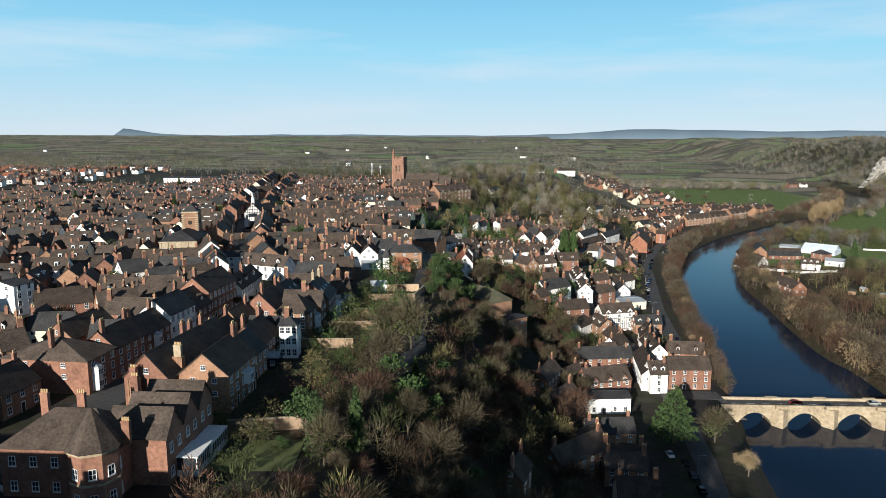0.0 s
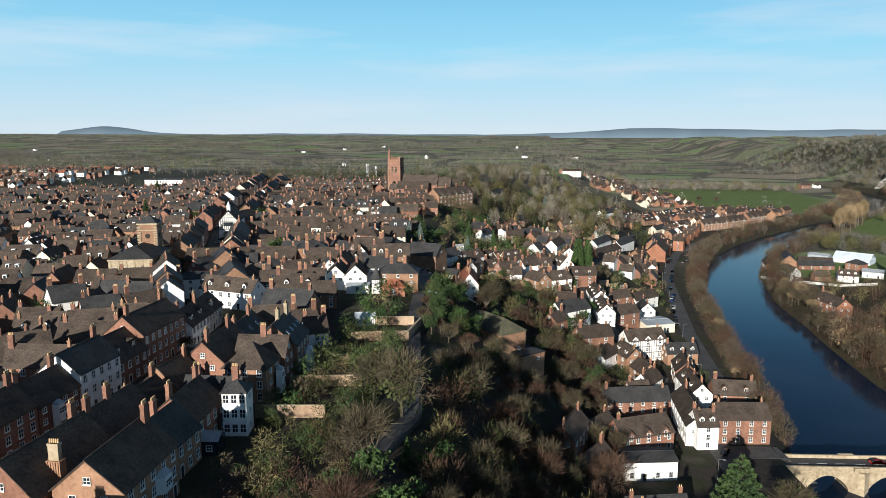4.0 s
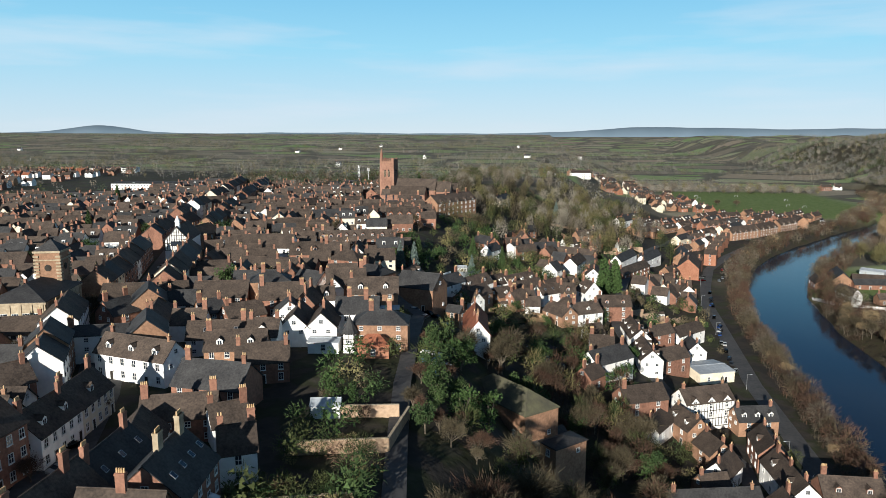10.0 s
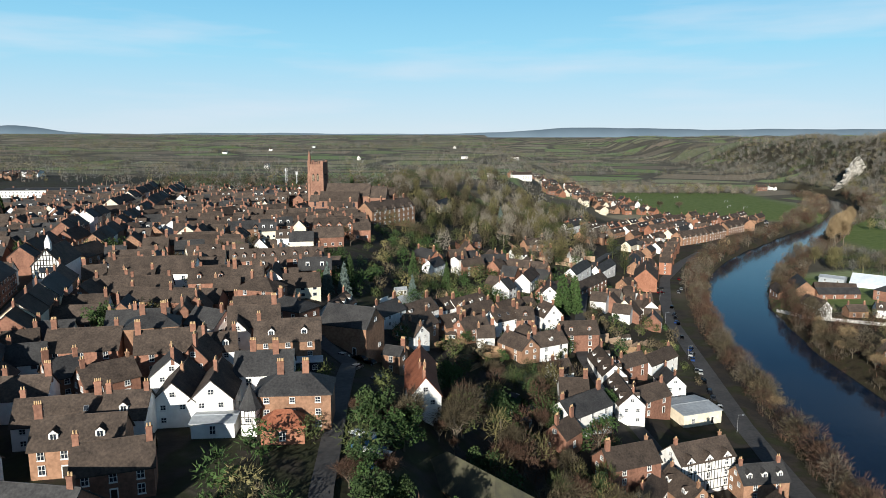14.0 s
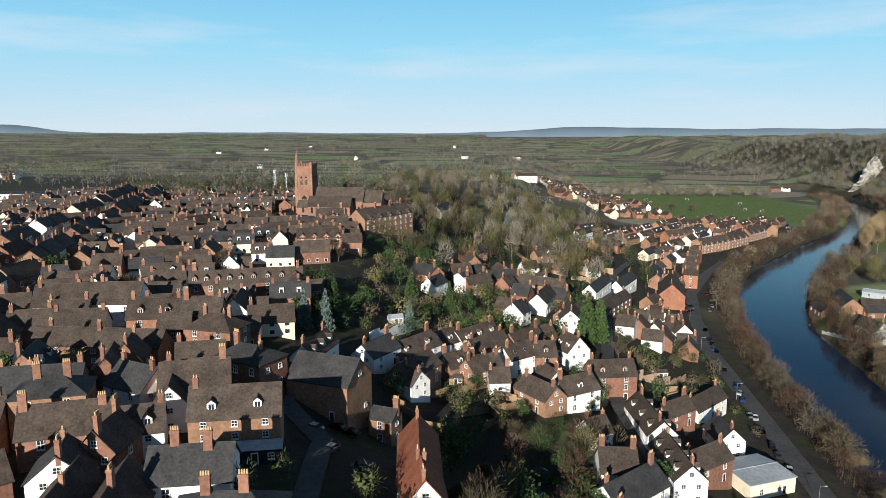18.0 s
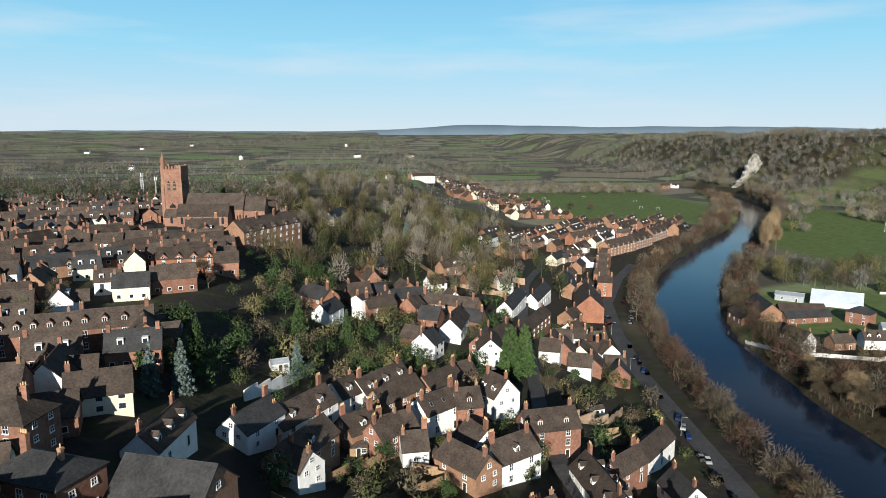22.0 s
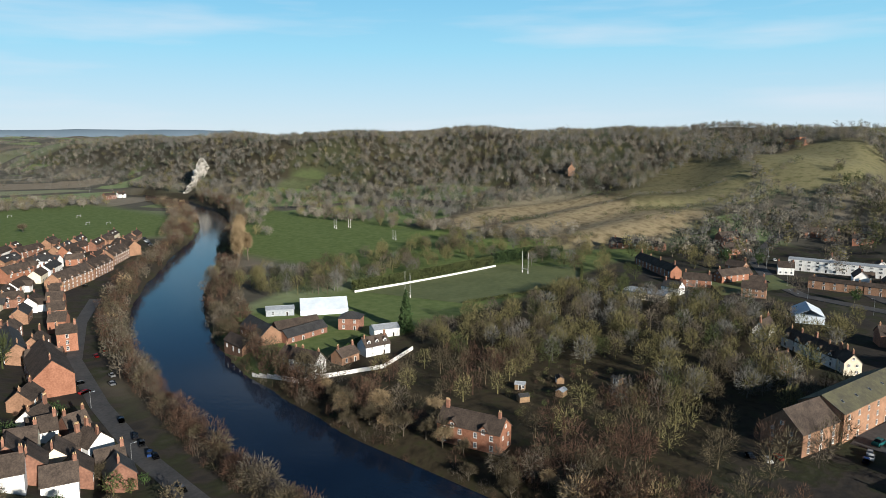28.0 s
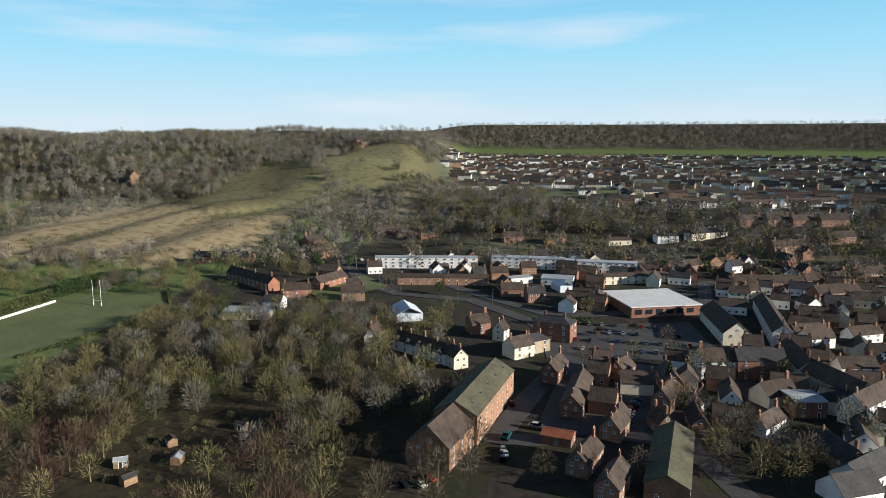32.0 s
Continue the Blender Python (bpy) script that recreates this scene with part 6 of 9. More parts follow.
house(-72.5, 324.1, 108, 7.8, 9, 5, 2.8, "white", "slate", sides="s")
house(-69.2, 331.5, 90, 8.6, 7, 6, 3, "brick", "tile", stack=STACKS[1], sides="s")
house(-99.7, 355.3, 14, 6.0, 9, 6, 2.5, "brick", "slate", sides="s")
house(-92.1, 357.1, 12, 9.4, 9, 6, 2.5, "brown", "slate", sides="s")
house(-76.4, 358.3, -26, 10.7, 9, 6, 3, "white", "slate", sides="s")
house(-122.0, 413.2, 9, 11.2, 9, 5, 3, "brick", "tile", sides="s")
house(-138.8, 415.6, 26, 7.6, 9, 6, 3, "brick", "tile", sides="s")
house(-179.7, 526.0, 62, 9.3, 9, 6, 3, "orange", "tile", sides="s")
house(-150.8, 542.4, 21, 24.3, 9, 5, 3, "brick", "tile", sides="s")
house(-122.9, 545.8, 35, 26.1, 9, 5, 3, "brown", "slate", gablets=3, sides="s")
house(-134.1, 503.4, 21, 17.1, 8, 5, 3, "cream", "tile", dormers=2, sides="s")
house(-105.8, 570.4, 44, 18.8, 9, 6, 3, "brick", "tile", sides="s")
house(-152.5, 589.0, 64, 16.2, 9, 7, 3, "brick", "tile", sides="s")
house(-127.2, 602.7, 36, 18.3, 9, 7.5, 3, "brick", "tile", sides="s")
house(-166.6, 572.1, 28, 15.9, 9, 6, 3, "brick", "tile", sides="s")
house(-193.4, 585.5, 53, 18.1, 9, 6, 3, "brick", "tile", sides="s")
house(-226.5, 601.3, 40, 16.8, 10, 6, 3, "brick", "tile", sides="s")
house(-219.7, 546.1, 80, 13.7, 10, 7, 3, "brick", "tile", sides="s")
house(-192.8, 496.8, 101, 20.8, 10, 7, 3, "brick", "tile", sides="s")
house(-162.4, 453.2, 88, 17.4, 10, 7, 3, "brown", "tile", sides="s")
house(-30.5, 761.2, 78, 38.2, 8, 6, 3, "cream", "slate", sides="s")
house(-94.6, 592.1, 30, 15.7, 9, 5, 3, "brick", "tile", sides="s")
house(-92.0, 634.4, 13, 15.6, 9, 6, 3, "brick", "tile", sides="s")
house(-115.4, 623.1, 79, 13.7, 9, 6, 3, "brick", "tile", sides="s")
house(-29.7, 543.4, -48, 15.4, 9, 5, 3, "orange", "slate", sides="s")
house(-25.3, 526.7, 66, 12.3, 7, 5, 2.6, "white", "slate", sides="s")
house(-6.5, 542.8, 31, 12.8, 7, 6, 2.6, "brick", "tile", sides="s")
house(-12.9, 541.8, 46, 6.0, 6, 8, 1.5, "white", "slate", sides="s")
house(3.6, 560.7, 19, 17.7, 7, 6, 2.6, "brown", "slate", sides="s")
house(23.3, 555.5, -32, 26.3, 7, 6, 2.6, "brown", "tile", sides="s")
house(35.7, 644.4, 37, 18.4, 7, 5, 2.6, "brown", "tile", dormers=1, sides="s")
house(41.4, 618.8, 26, 6.9, 6, 4, 2.4, "orange", "tile", sides="s")
house(21.7, 526.8, 73, 20.9, 8, 6, 3, "white", "tile", sides="s")
house(30.4, 503.2, 84, 17.9, 8.5, 6, 3, "white", "tile", sides="s")
house(55.5, 580.9, 66, 32.6, 7, 5, 2.8, "white", "slate", sides="s")
house(76.6, 616.1, 63, 31.8, 7, 5.5, 2.8, "white", "slate", sides="s")
house(24.2, 454.8, -63, 8.7, 9, 7, 4, "white", "tile", dormers=2, sides="s")
house(33.3, 434.8, 8, 13.9, 9, 8, 3.2, "brick", "tile", dormers=2, storeys=3, sides="s")
house(-18.1, 448.3, 45, 7.5, 8, 5.5, 3, "white", "tile", dormers=1, sides="s")
house(-8.5, 456.1, 49, 18.8, 8, 6, 3, "white", "tile", dormers=3, sides="s")
house(-27.7, 429.1, 55, 19.7, 8, 5.5, 3, "white", "tile", dormers=2, sides="s")
house(5.5, 442.1, 39, 13.0, 8, 6.5, 3, "white", "tile", lights=3, sides="s")
house(13.8, 443.9, 7, 6.7, 9, 7.5, 3, "brick", "tile", dormers=1, sides="s")
house(8.7, 463.9, 45, 14.5, 8, 5, 2.8, "brown", "tile", sides="s")
house(16.5, 473.4, 33, 7.5, 7, 5, 2.6, "brown", "tile", sides="s")
house(-14.4, 429.1, 37, 8.6, 8, 5, 2.8, "brown", "tile", dormers=1, sides="s")
house(-5.9, 428.8, 29, 9.6, 8, 5.5, 2.8, "brown", "tile", sides="s")
house(14.1, 427.7, -67, 8.6, 8, 5, 2.8, "white", "tile", sides="s")
house(33.9, 513.2, 52, 22.9, 7, 5, 2.6, "brick", "tile", sides="s")
house(56.2, 548.7, 59, 38.2, 7, 5, 2.6, "brick", "tile", sides="s")
house(19.8, 419.5, 31, 12.5, 9, 6, 3, "white", "tile", dormers=1, sides="s")
house(21.7, 395.5, 29, 6.3, 7, 4.5, 2.5, "white", "tile", sides="s")
house(23.0, 374.7, -1, 8.2, 9, 6, 3.2, "white", "tile", stack=STACKS[1], sides="s")
house(39.7, 411.0, -86, 21.4, 8, 6.5, 3, "white", "tile", dormers=3, sides="sn")
house(41.0, 389.4, -87, 19.5, 8, 6.5, 3, "white", "tile", dormers=3, sides="sn")
house(51.2, 400.6, 36, 14.7, 8, 6, 3, "brick", "tile", sides="s")
house(52.7, 433.1, 37, 12.7, 7, 5, 2.6, "brick", "tile", sides="s")
house(68.0, 451.7, 45, 19.9, 7, 5, 2.8, "white", "tile", sides="s")
house(65.7, 425.8, -85, 11.2, 8, 6, 3, "white", "slate", sides="s")
house(-25.7, 412.5, 62, 17.4, 8, 5.5, 2.8, "brown", "tile", dormers=1, sides="s")
house(-25.4, 405.5, -42, 6.6, 7, 5, 2.6, "white", "tile", sides="s")
house(-4.4, 451.9, 46, 16.5, 7, 5, 2.6, "brown", "tile", sides="s")
house(-8.1, 426.1, 45, 8.4, 7, 5.5, 2.8, "brick", "tile", sides="s")
house(-1.5, 422.6, 5, 6.0, 7, 4.5, 2.6, "white", "tile", sides="s")
house(9.9, 415.0, -55, 13.2, 8, 5, 2.8, "brown", "tile", sides="s")
house(67.2, 406.8, 21, 15.0, 14, 4, 0.7, "cream", "lead", stacks=(), label="low hall with a flat grey sheet roof", storeys=1, sides="s")
house(85.5, 537.4, -85, 8.6, 8, 6.5, 3, "white", "tile", sides="s")
house(89.1, 559.4, 3, 7.0, 7, 5, 2.6, "brick", "tile", sides="s")
house(79.6, 540.0, 11, 6.8, 7, 4.5, 2.6, "brick", "tile", sides="s")
house(104.1, 618.8, 255, 35.3, 14, 8, 5.5, "orange", "tile", storeys=3, bay=4, sides="s")
house(108.2, 632.7, -29, 13.1, 9, 7, 3, "orange", "tile", sides="s")
house(107.7, 667.2, 257, 38.2, 9, 6, 3, "brown", "slate", sides="s")
house(127.5, 659.1, -21, 8.3, 8, 9, 2.6, "orange", "tile", storeys=3, sides="s")
house(164.3, 766.0, -21, 7.0, 9, 6.5, 3, "orange", "tile", sides="s")
house(155.6, 743.2, -34, 8.5, 9, 6.5, 3, "orange", "tile", sides="s")
house(146.7, 718.7, -28, 8.1, 9, 6.5, 3, "orange", "tile", sides="s")
house(137.8, 694.2, -35, 8.1, 9, 6.5, 3, "orange", "tile", sides="s")
house(85.2, 588.2, 49, 10.8, 8, 6, 2.6, "brown", "tile", sides="s")
house(81.1, 567.7, 32, 8.6, 8, 5, 2.6, "white", "tile", sides="s")
house(186.7, 799.8, 40, 40.3, 11, 7.6, 3.5, "brown", "tile", gablets=5, group="riverside terrace of gabled houses", sides="sn", bay=3.0)
house(215.0, 826.5, 44, 31.8, 11, 7.6, 3.5, "brown", "tile", gablets=3, group="riverside terrace of gabled houses", sides="sn", bay=3.0)
house(245.9, 865.3, 47, 36.3, 11, 7.6, 3.5, "brown", "tile", gablets=3, group="riverside terrace of gabled houses", sides="sn", bay=3.0)
house(268.0, 892.9, -87, 27.5, 11, 7.6, 3.5, "brown", "tile", gablets=2, group="riverside terrace of gabled houses", sides="sn", bay=3.0)
house(169.9, 846.3, 31, 22.6, 10, 7, 3, "orange", "tile", gablets=3, sides="s")
house(203.3, 878.5, -51, 17.9, 9, 6, 3, "white", "slate", gablets=2, sides="s")
house(240.4, 922.6, 40, 35.4, 8, 6, 3, "orange", "tile", sides="s")
house(220.1, 874.0, -27, 11.6, 7, 5.5, 2.6, "orange", "tile", sides="s")
house(213.2, 943.5, 33, 29.2, 8, 5.5, 2.8, "brick", "tile", gablets=2, sides="s")
house(142.0, 767.6, -12, 11.0, 8, 5.5, 2.8, "brick", "tile", gablets=2, sides="s")
house(115.2, 694.8, 54, 15.9, 8, 5.5, 2.8, "brick", "tile", sides="s")
house(117.1, 665.9, 56, 13.9, 8, 5.5, 2.8, "brown", "tile", sides="s")
house(172.0, 462.3, -79, 22.2, 9, 7, 3.2, "orange", "tile", gablets=2, sides="s")
house(217.2, 554.3, -14, 12.4, 8, 5, 2.8, "white", "tile", dormers=3, sides="s")
house(182.0, 558.0, -83, 14.8, 7, 6, 3, "white", "tile", frame=True, sides="s")
house(183.5, 567.6, -87, 12.5, 8, 5, 2.8, "timber", "tile", sides="s")
house(198.1, 612.8, -103, 25.7, 11, 5, 4, "brown", "slate", stacks=(), storeys=1, sides="s")
house(183.6, 608.9, -98, 18.8, 7, 4, 2.5, "brown", "tile", stacks=(), sides="s")
house(216.5, 609.1, -11, 23.3, 8, 4, 2.4, "brick", "tile", stacks=(), sides="s")
house(212.7, 598.8, 3, 25.3, 7, 3.6, 2, "brick", "slate", stacks=(), sides="s")
house(239.1, 593.2, -56, 11.3, 9, 6, 2.6, "brick", "slate", hip=True, stacks=(), sides="s")
house(240.8, 571.0, -26, 12.9, 8, 4, 1.6, "white", "lead", stacks=(), sides="s")
house(200.8, 555.4, 3, 10.4, 7, 4, 2, "brown", "tile", sides="s")
house(239.6, 382.2, -18, 20.2, 14, 8, 4, "brown", "tile", stacks=(), label="old brown brick riverside warehouse with tiled roof", category="warehouse", storeys=3, bay=4, sides="s")
house(272.1, 372.8, -14, 47.8, 15, 10, 4, "brown", "moss", stacks=(), label="long brick warehouse under a mossy slate roof", category="warehouse", storeys=3, bay=4, lights=5, sides="s")
house(358.0, 427.1, 358, 15.1, 6, 5, 3.5, "white", "tile", frame=True, sides="s")
house(340.0, 400.3, -129, 35.0, 8, 5.5, 2.8, "white", "tile", gablets=5, stacks=(0.05,0.25,0.5,0.75,0.95), sides="s")
house(371.6, 339.8, -112, 18.9, 11, 9, 2.6, "brick", "slate", hip=True, storeys=3, sides="s")
house(378.9, 377.8, -63, 10.0, 9, 6, 2.8, "brick", "tile", sides="s")
house(343.4, 357.7, -51, 11.5, 9, 6, 3, "cream", "tile", sides="s")
house(534.2, 423.3, -86, 74.0, 9, 7.5, 0.8, "white", "lead", stacks=(), storeys=3, win="w", label="long flat roofed row of pale flats with wide windows", category="flats", sides="s")
house(538.2, 349.6, -97, 52.1, 9, 7.5, 0.8, "white", "lead", stacks=(), storeys=3, win="w", label="long flat roofed row of pale flats and maisonettes", category="flats", sides="s")
house(528.4, 299.2, -98, 49.2, 9, 7.5, 0.8, "white", "lead", stacks=(), storeys=3, win="w", label="long flat roofed row of pale flats and maisonettes", category="flats", sides="s")
house(479.4, 420.2, -88, 29.6, 8, 5, 1.6, "brown", "tile", sides="s")
house(480.3, 390.4, -88, 28.6, 8, 5, 1.6, "brown", "tile", sides="s")
house(441.3, 491.3, -72, 16.8, 8, 5, 2.8, "orange", "tile", sides="s")
house(468.6, 478.3, -25, 26.9, 8, 5, 2.8, "orange", "tile", sides="s")
house(568.3, 509.6, -23, 29.9, 8, 5, 2.8, "orange", "tile", sides="s")
house(496.6, 484.7, -103, 12.9, 8, 5, 2.8, "brown", "tile", sides="s")
house(468.0, 529.4, -130, 53.8, 8, 5.5, 3, "orange", "tile", stacks=(0.05,0.3,0.6,0.95), sides="s")
house(541.9, 578.8, -88, 45.9, 8, 5, 2.6, "brick", "slate", sides="s")
house(414.2, 495.9, -98, 11.2, 8, 5, 2.6, "white", "slate", sides="s")
house(395.4, 504.1, -88, 25.2, 14, 4, 0.7, "cream", "lead", stacks=(), sides="s")
house(610.5, 529.0, -27, 20.9, 8, 5, 2.8, "orange", "tile", sides="s")
house(668.2, 477.9, -53, 13.9, 8, 5, 2.6, "orange", "tile", sides="s")
house(662.4, 460.7, -66, 11.7, 8, 5, 2.6, "orange", "tile", sides="s")
house(639.2, 433.6, -82, 14.8, 8, 5.5, 2.6, "orange", "tile", sides="s")
house(390.4, 254.1, 179, 46.2, 13, 6, 4, "cream", "tile", stacks=(), sides="s")
house(482.8, 203.4, -85, 45.5, 9, 6, 2.8, "brick", "tile", stacks=(0.05,0.3,0.6,0.95), sides="s")
house(325.1, 276.1, -82, 15.3, 10, 8, 2.6, "white", "tile", storeys=3, sides="s")
house(324.8, 259.2, -87, 19.4, 10, 9, 2.4, "brick", "slate", storeys=3, sides="s")
house(329.1, 241.2, 176, 31.6, 10, 8, 3, "cream", "tile", storeys=3, sides="s")
house(300.0, 238.1, -164, 27.6, 10, 8, 3, "stone", "tile", storeys=3, sides="s")
house(401.1, 227.6, 169, 71.9, 9, 7, 3, "white", "tile", sides="s")
house(235.0, 313.1, -15, 39.2, 12, 5, 3, "brown", "moss", stacks=(), storeys=1, sides="s")
house(287.9, 336.1, -13, 32.1, 8, 5.5, 2.8, "brick", "tile", sides="s")
house(303.9, 299.1, 179, 17.2, 7, 7, 3, "brown", "tile", sides="s")
house(286.3, 303.9, -29, 13.2, 7, 6, 3, "brown", "tile", sides="s")
house(289.3, 280.5, 168, 15.8, 7, 6, 3, "white", "tile", sides="s")
house(295.7, 262.7, -63, 14.2, 10, 5, 3, "cream", "tile", sides="s")
house(235.4, 338.2, -24, 14.9, 7, 5, 2.6, "brown", "tile", sides="s")
house(221.2, 331.7, -22, 14.7, 7, 5, 2.6, "brown", "tile", sides="s")
house(284.8, 234.2, -48, 25.9, 9, 8, 3, "white", "tile", frame=True, sides="s")
house(235.4, 258.1, -51, 20.1, 10, 4, 2, "white", "slate", stacks=(), sides="s")
house(317.7, 315.6, -34, 10.4, 8, 5.5, 2.8, "brick", "tile", sides="s")
house(326.2, 322.0, -91, 8.2, 8, 6, 2.8, "brick", "tile", sides="s")
house(378.6, 218.3, -71, 19.0, 10, 5, 2.4, "brown", "tile", sides="s")
house(529.0, 242.4, -48, 38.6, 8, 5, 2.6, "brown", "tile", sides="s")
house(489.8, 331.3, -100, 20.2, 14, 4, 0.6, "paint", "lead", stacks=(), storeys=1, label="low flat white roofed shop", category="shop", sides="s")
house(488.2, 356.4, -63, 15.7, 8, 4, 0.5, "paint", "lead", stacks=(), storeys=1, label="flat white canopy and shop", category="shop", sides="s")
house(496.4, 282.2, -74, 47.4, 9, 5, 1.5, "cream", "tile", sides="s")
house(494.7, 163.0, -71, 33.6, 9, 5.5, 2.6, "brown", "tile", sides="s")
house(575.1, 155.8, -73, 30.5, 9, 6, 2.6, "brown", "tile", sides="s")
house(610.2, 238.4, -78, 17.5, 10, 5, 1.5, "white", "slate", sides="s")
house(619.2, 204.7, -62, 36.8, 10, 5, 3, "cream", "slate", hip=True, sides="s")
house(73.2, 279.2, 7, 16.2, 9, 8.5, 3, "brick", "tile", storeys=3, label="three storey brick riverside inn with tiled roof", category="inn", sides="s")
house(60.9, 273.6, 9, 6.5, 9, 8, 3, "white", "tile", dormers=2, storeys=3, sides="s")
house(78.3, 306.3, 0, 14.5, 9, 6.5, 3, "brick", "tile", dormers=2, sides="s")
house(59.6, 284.6, -90, 26.5, 8, 7, 3, "white", "tile", sides="s")
house(54.6, 359.1, 23, 17.8, 9, 9, 3, "white", "tile", gablets=3, frame=True, storeys=3, label="black and white timbered house with three gables", win="h", sides="s")
house(69.7, 355.6, 11, 13.0, 8, 5.5, 2.8, "brown", "slate", dormers=3, sides="s")
house(32.7, 346.8, 23, 14.6, 9, 8, 3, "brick", "tile", storeys=3, sides="s")
house(37.4, 342.3, 59, 14.5, 7, 4, 3, "white", "tile", sides="s")
house(47.0, 344.4, -69, 12.8, 8, 6, 3, "brown", "tile", dormers=2, sides="s")
house(51.7, 331.0, -72, 9.4, 8, 5, 2.8, "brown", "tile", sides="s")
house(23.9, 366.3, 42, 17.5, 9, 6, 3, "white", "slate", sides="s")
house(17.5, 353.7, 52, 8.5, 7, 4.5, 2.6, "brick", "tile", sides="s")
house(50.8, 317.2, 57, 11.4, 7, 5.5, 3, "white", "tile", sides="s")
house(43.1, 297.4, 12, 23.7, 8, 5, 3, "brick", "slate", sides="s")
house(41.1, 268.7, 25, 18.0, 10, 6, 3, "brick", "tile", gablets=3, sides="s")
house(19.1, 251.2, 72, 15.6, 7, 6, 3, "orange", "tile", sides="s")
house(27.6, 267.2, 54, 14.0, 7, 4, 2.4, "brick", "tile", sides="s")
house(40.7, 251.3, 10, 14.7, 9, 5.5, 1, "white", "slate", stacks=(), label="low hall with a white front and flat dark roof", storeys=1, sides="s")
house(23.0, 239.3, 59, 19.5, 7, 4, 2.4, "brick", "tile", sides="s")
house(38.6, 223.4, 13, 15.2, 8, 5, 2.6, "brown", "slate", sides="s")
house(30.5, 215.5, 39, 12.6, 7, 4, 2.4, "brown", "tile", sides="s")
house(27.2, 199.3, 48, 21.5, 9, 5.5, 2.8, "brown", "tile", sides="s")
house(40.7, 203.8, -2, 11.8, 7, 6, 2.4, "brown", "tile", sides="s")
house(40.8, 198.3, -2, 11.4, 8, 6, 2.6, "brown", "tile", sides="s")
house(42.0, 183.7, 3, 10.7, 9, 5.5, 2.4, "cream", "tile", sides="s")
house(11.1, 164.1, 78, 9.3, 6, 5, 2.6, "brick", "tile", sides="s")
house(-17.5, 329.5, 99, 7.9, 7, 6.5, 3.5, "white", "redtile", sides="s")
house(-19.3, 344.6, 95, 20.0, 7.5, 7, 3.5, "white", "redtile", sides="s")
house(287.4, 292.2, -33, 10.1, 6, 4, 2.5, "white", "tile", sides="s")
house(268.9, 297.1, 176, 14.2, 6, 4, 2.6, "brown", "tile", sides="s")
house(287.1, 255.4, -84, 11.2, 12, 6, 0.5, "brick", "lead", stacks=(), sides="s")
house(269.4, 274.1, -43, 15.0, 7, 4, 2.5, "white", "tile", sides="s")
house(370.3, 217.8, -74, 14.9, 8, 5.5, 2.8, "white", "tile", sides="s")
house(329.2, 218.7, -83, 15.6, 8, 5.5, 3, "white", "tile", sides="s")
house(380.3, 192.7, -68, 17.9, 8, 5, 2.6, "white", "tile", sides="s")
house(314.2, 342.9, -21, 15.3, 7, 6, 3, "brick", "tile", sides="s")
house(264.4, 324.7, -21, 12.0, 7, 5, 3, "brown", "tile", sides="s")
house(252.6, 345.1, -107, 9.9, 7, 3, 1.2, "brick", "redtile", stacks=(), storeys=1, sides="s")
house(245.4, 261.1, -167, 16.4, 8, 5, 2.8, "brown", "slate", sides="s")
house(224.3, 267.2, -69, 13.4, 10, 4, 2, "white", "slate", stacks=(), sides="s")
house(265.6, 309.8, -163, 8.6, 6, 4.5, 2.6, "brown", "tile", sides="s")
house(325.8, 384.4, -147, 8.2, 7, 6, 2.8, "cream", "tile", sides="s")
house(367.9, 366.0, -23, 6.8, 6, 6, 3, "cream", "tile", sides="s")
house(351.0, 350.5, -53, 13.0, 8, 6, 2.5, "stone", "slate", hip=True, sides="s")
house(611.4, 361.1, -76, 16.7, 8, 5, 2.6, "brick", "tile", sides="s")
house(608.3, 326.8, -72, 17.0, 8, 5, 2.6, "orange", "tile", sides="s")
house(604.8, 276.4, -79, 18.6, 9, 3.5, 1.5, "cream", "tile", sides="s")
house(778.0, 167.3, -88, 50.9, 9, 6, 3, "white", "tile", gablets=3, far=True, sides="s")
house(769.2, 117.0, -72, 38.7, 9, 6, 3, "white", "tile", gablets=3, far=True, sides="s")
house(786.2, 60.1, -78, 58.3, 9, 6, 3, "white", "tile", gablets=4, far=True, sides="s")
house(665.4, 157.6, -78, 20.6, 9, 6, 3, "brick", "tile", far=True, sides="s")
house(664.0, 134.5, -80, 20.3, 9, 6, 3, "brick", "tile", far=True, sides="s")
house(661.8, 114.4, -81, 19.9, 9, 6, 3, "brick", "tile", far=True, sides="s")
house(659.5, 90.0, -83, 24.2, 9, 6, 3, "brick", "tile", far=True, sides="s")
house(594.2, 113.0, -76, 23.5, 9, 6, 3, "brown", "tile", far=True, sides="s")
house(507.3, 131.9, -75, 20.5, 8, 5.5, 3, "brown", "tile", far=True, sides="s")
house(463.7, 170.1, -69, 30.5, 10, 5, 3, "brown", "tile", sides="s")
house(259.7, 326.0, -25, 11.1, 7, 5, 3, "brown", "tile", sides="s")
house(310.7, 406.5, -36, 6.0, 6, 5, 3, "brown", "tile", sides="s")


house(855, 822, 30, 16, 9, 9, 5, "brown", "tile", far=True, sides="s", label="tall brown gabled house among the hillside woods")


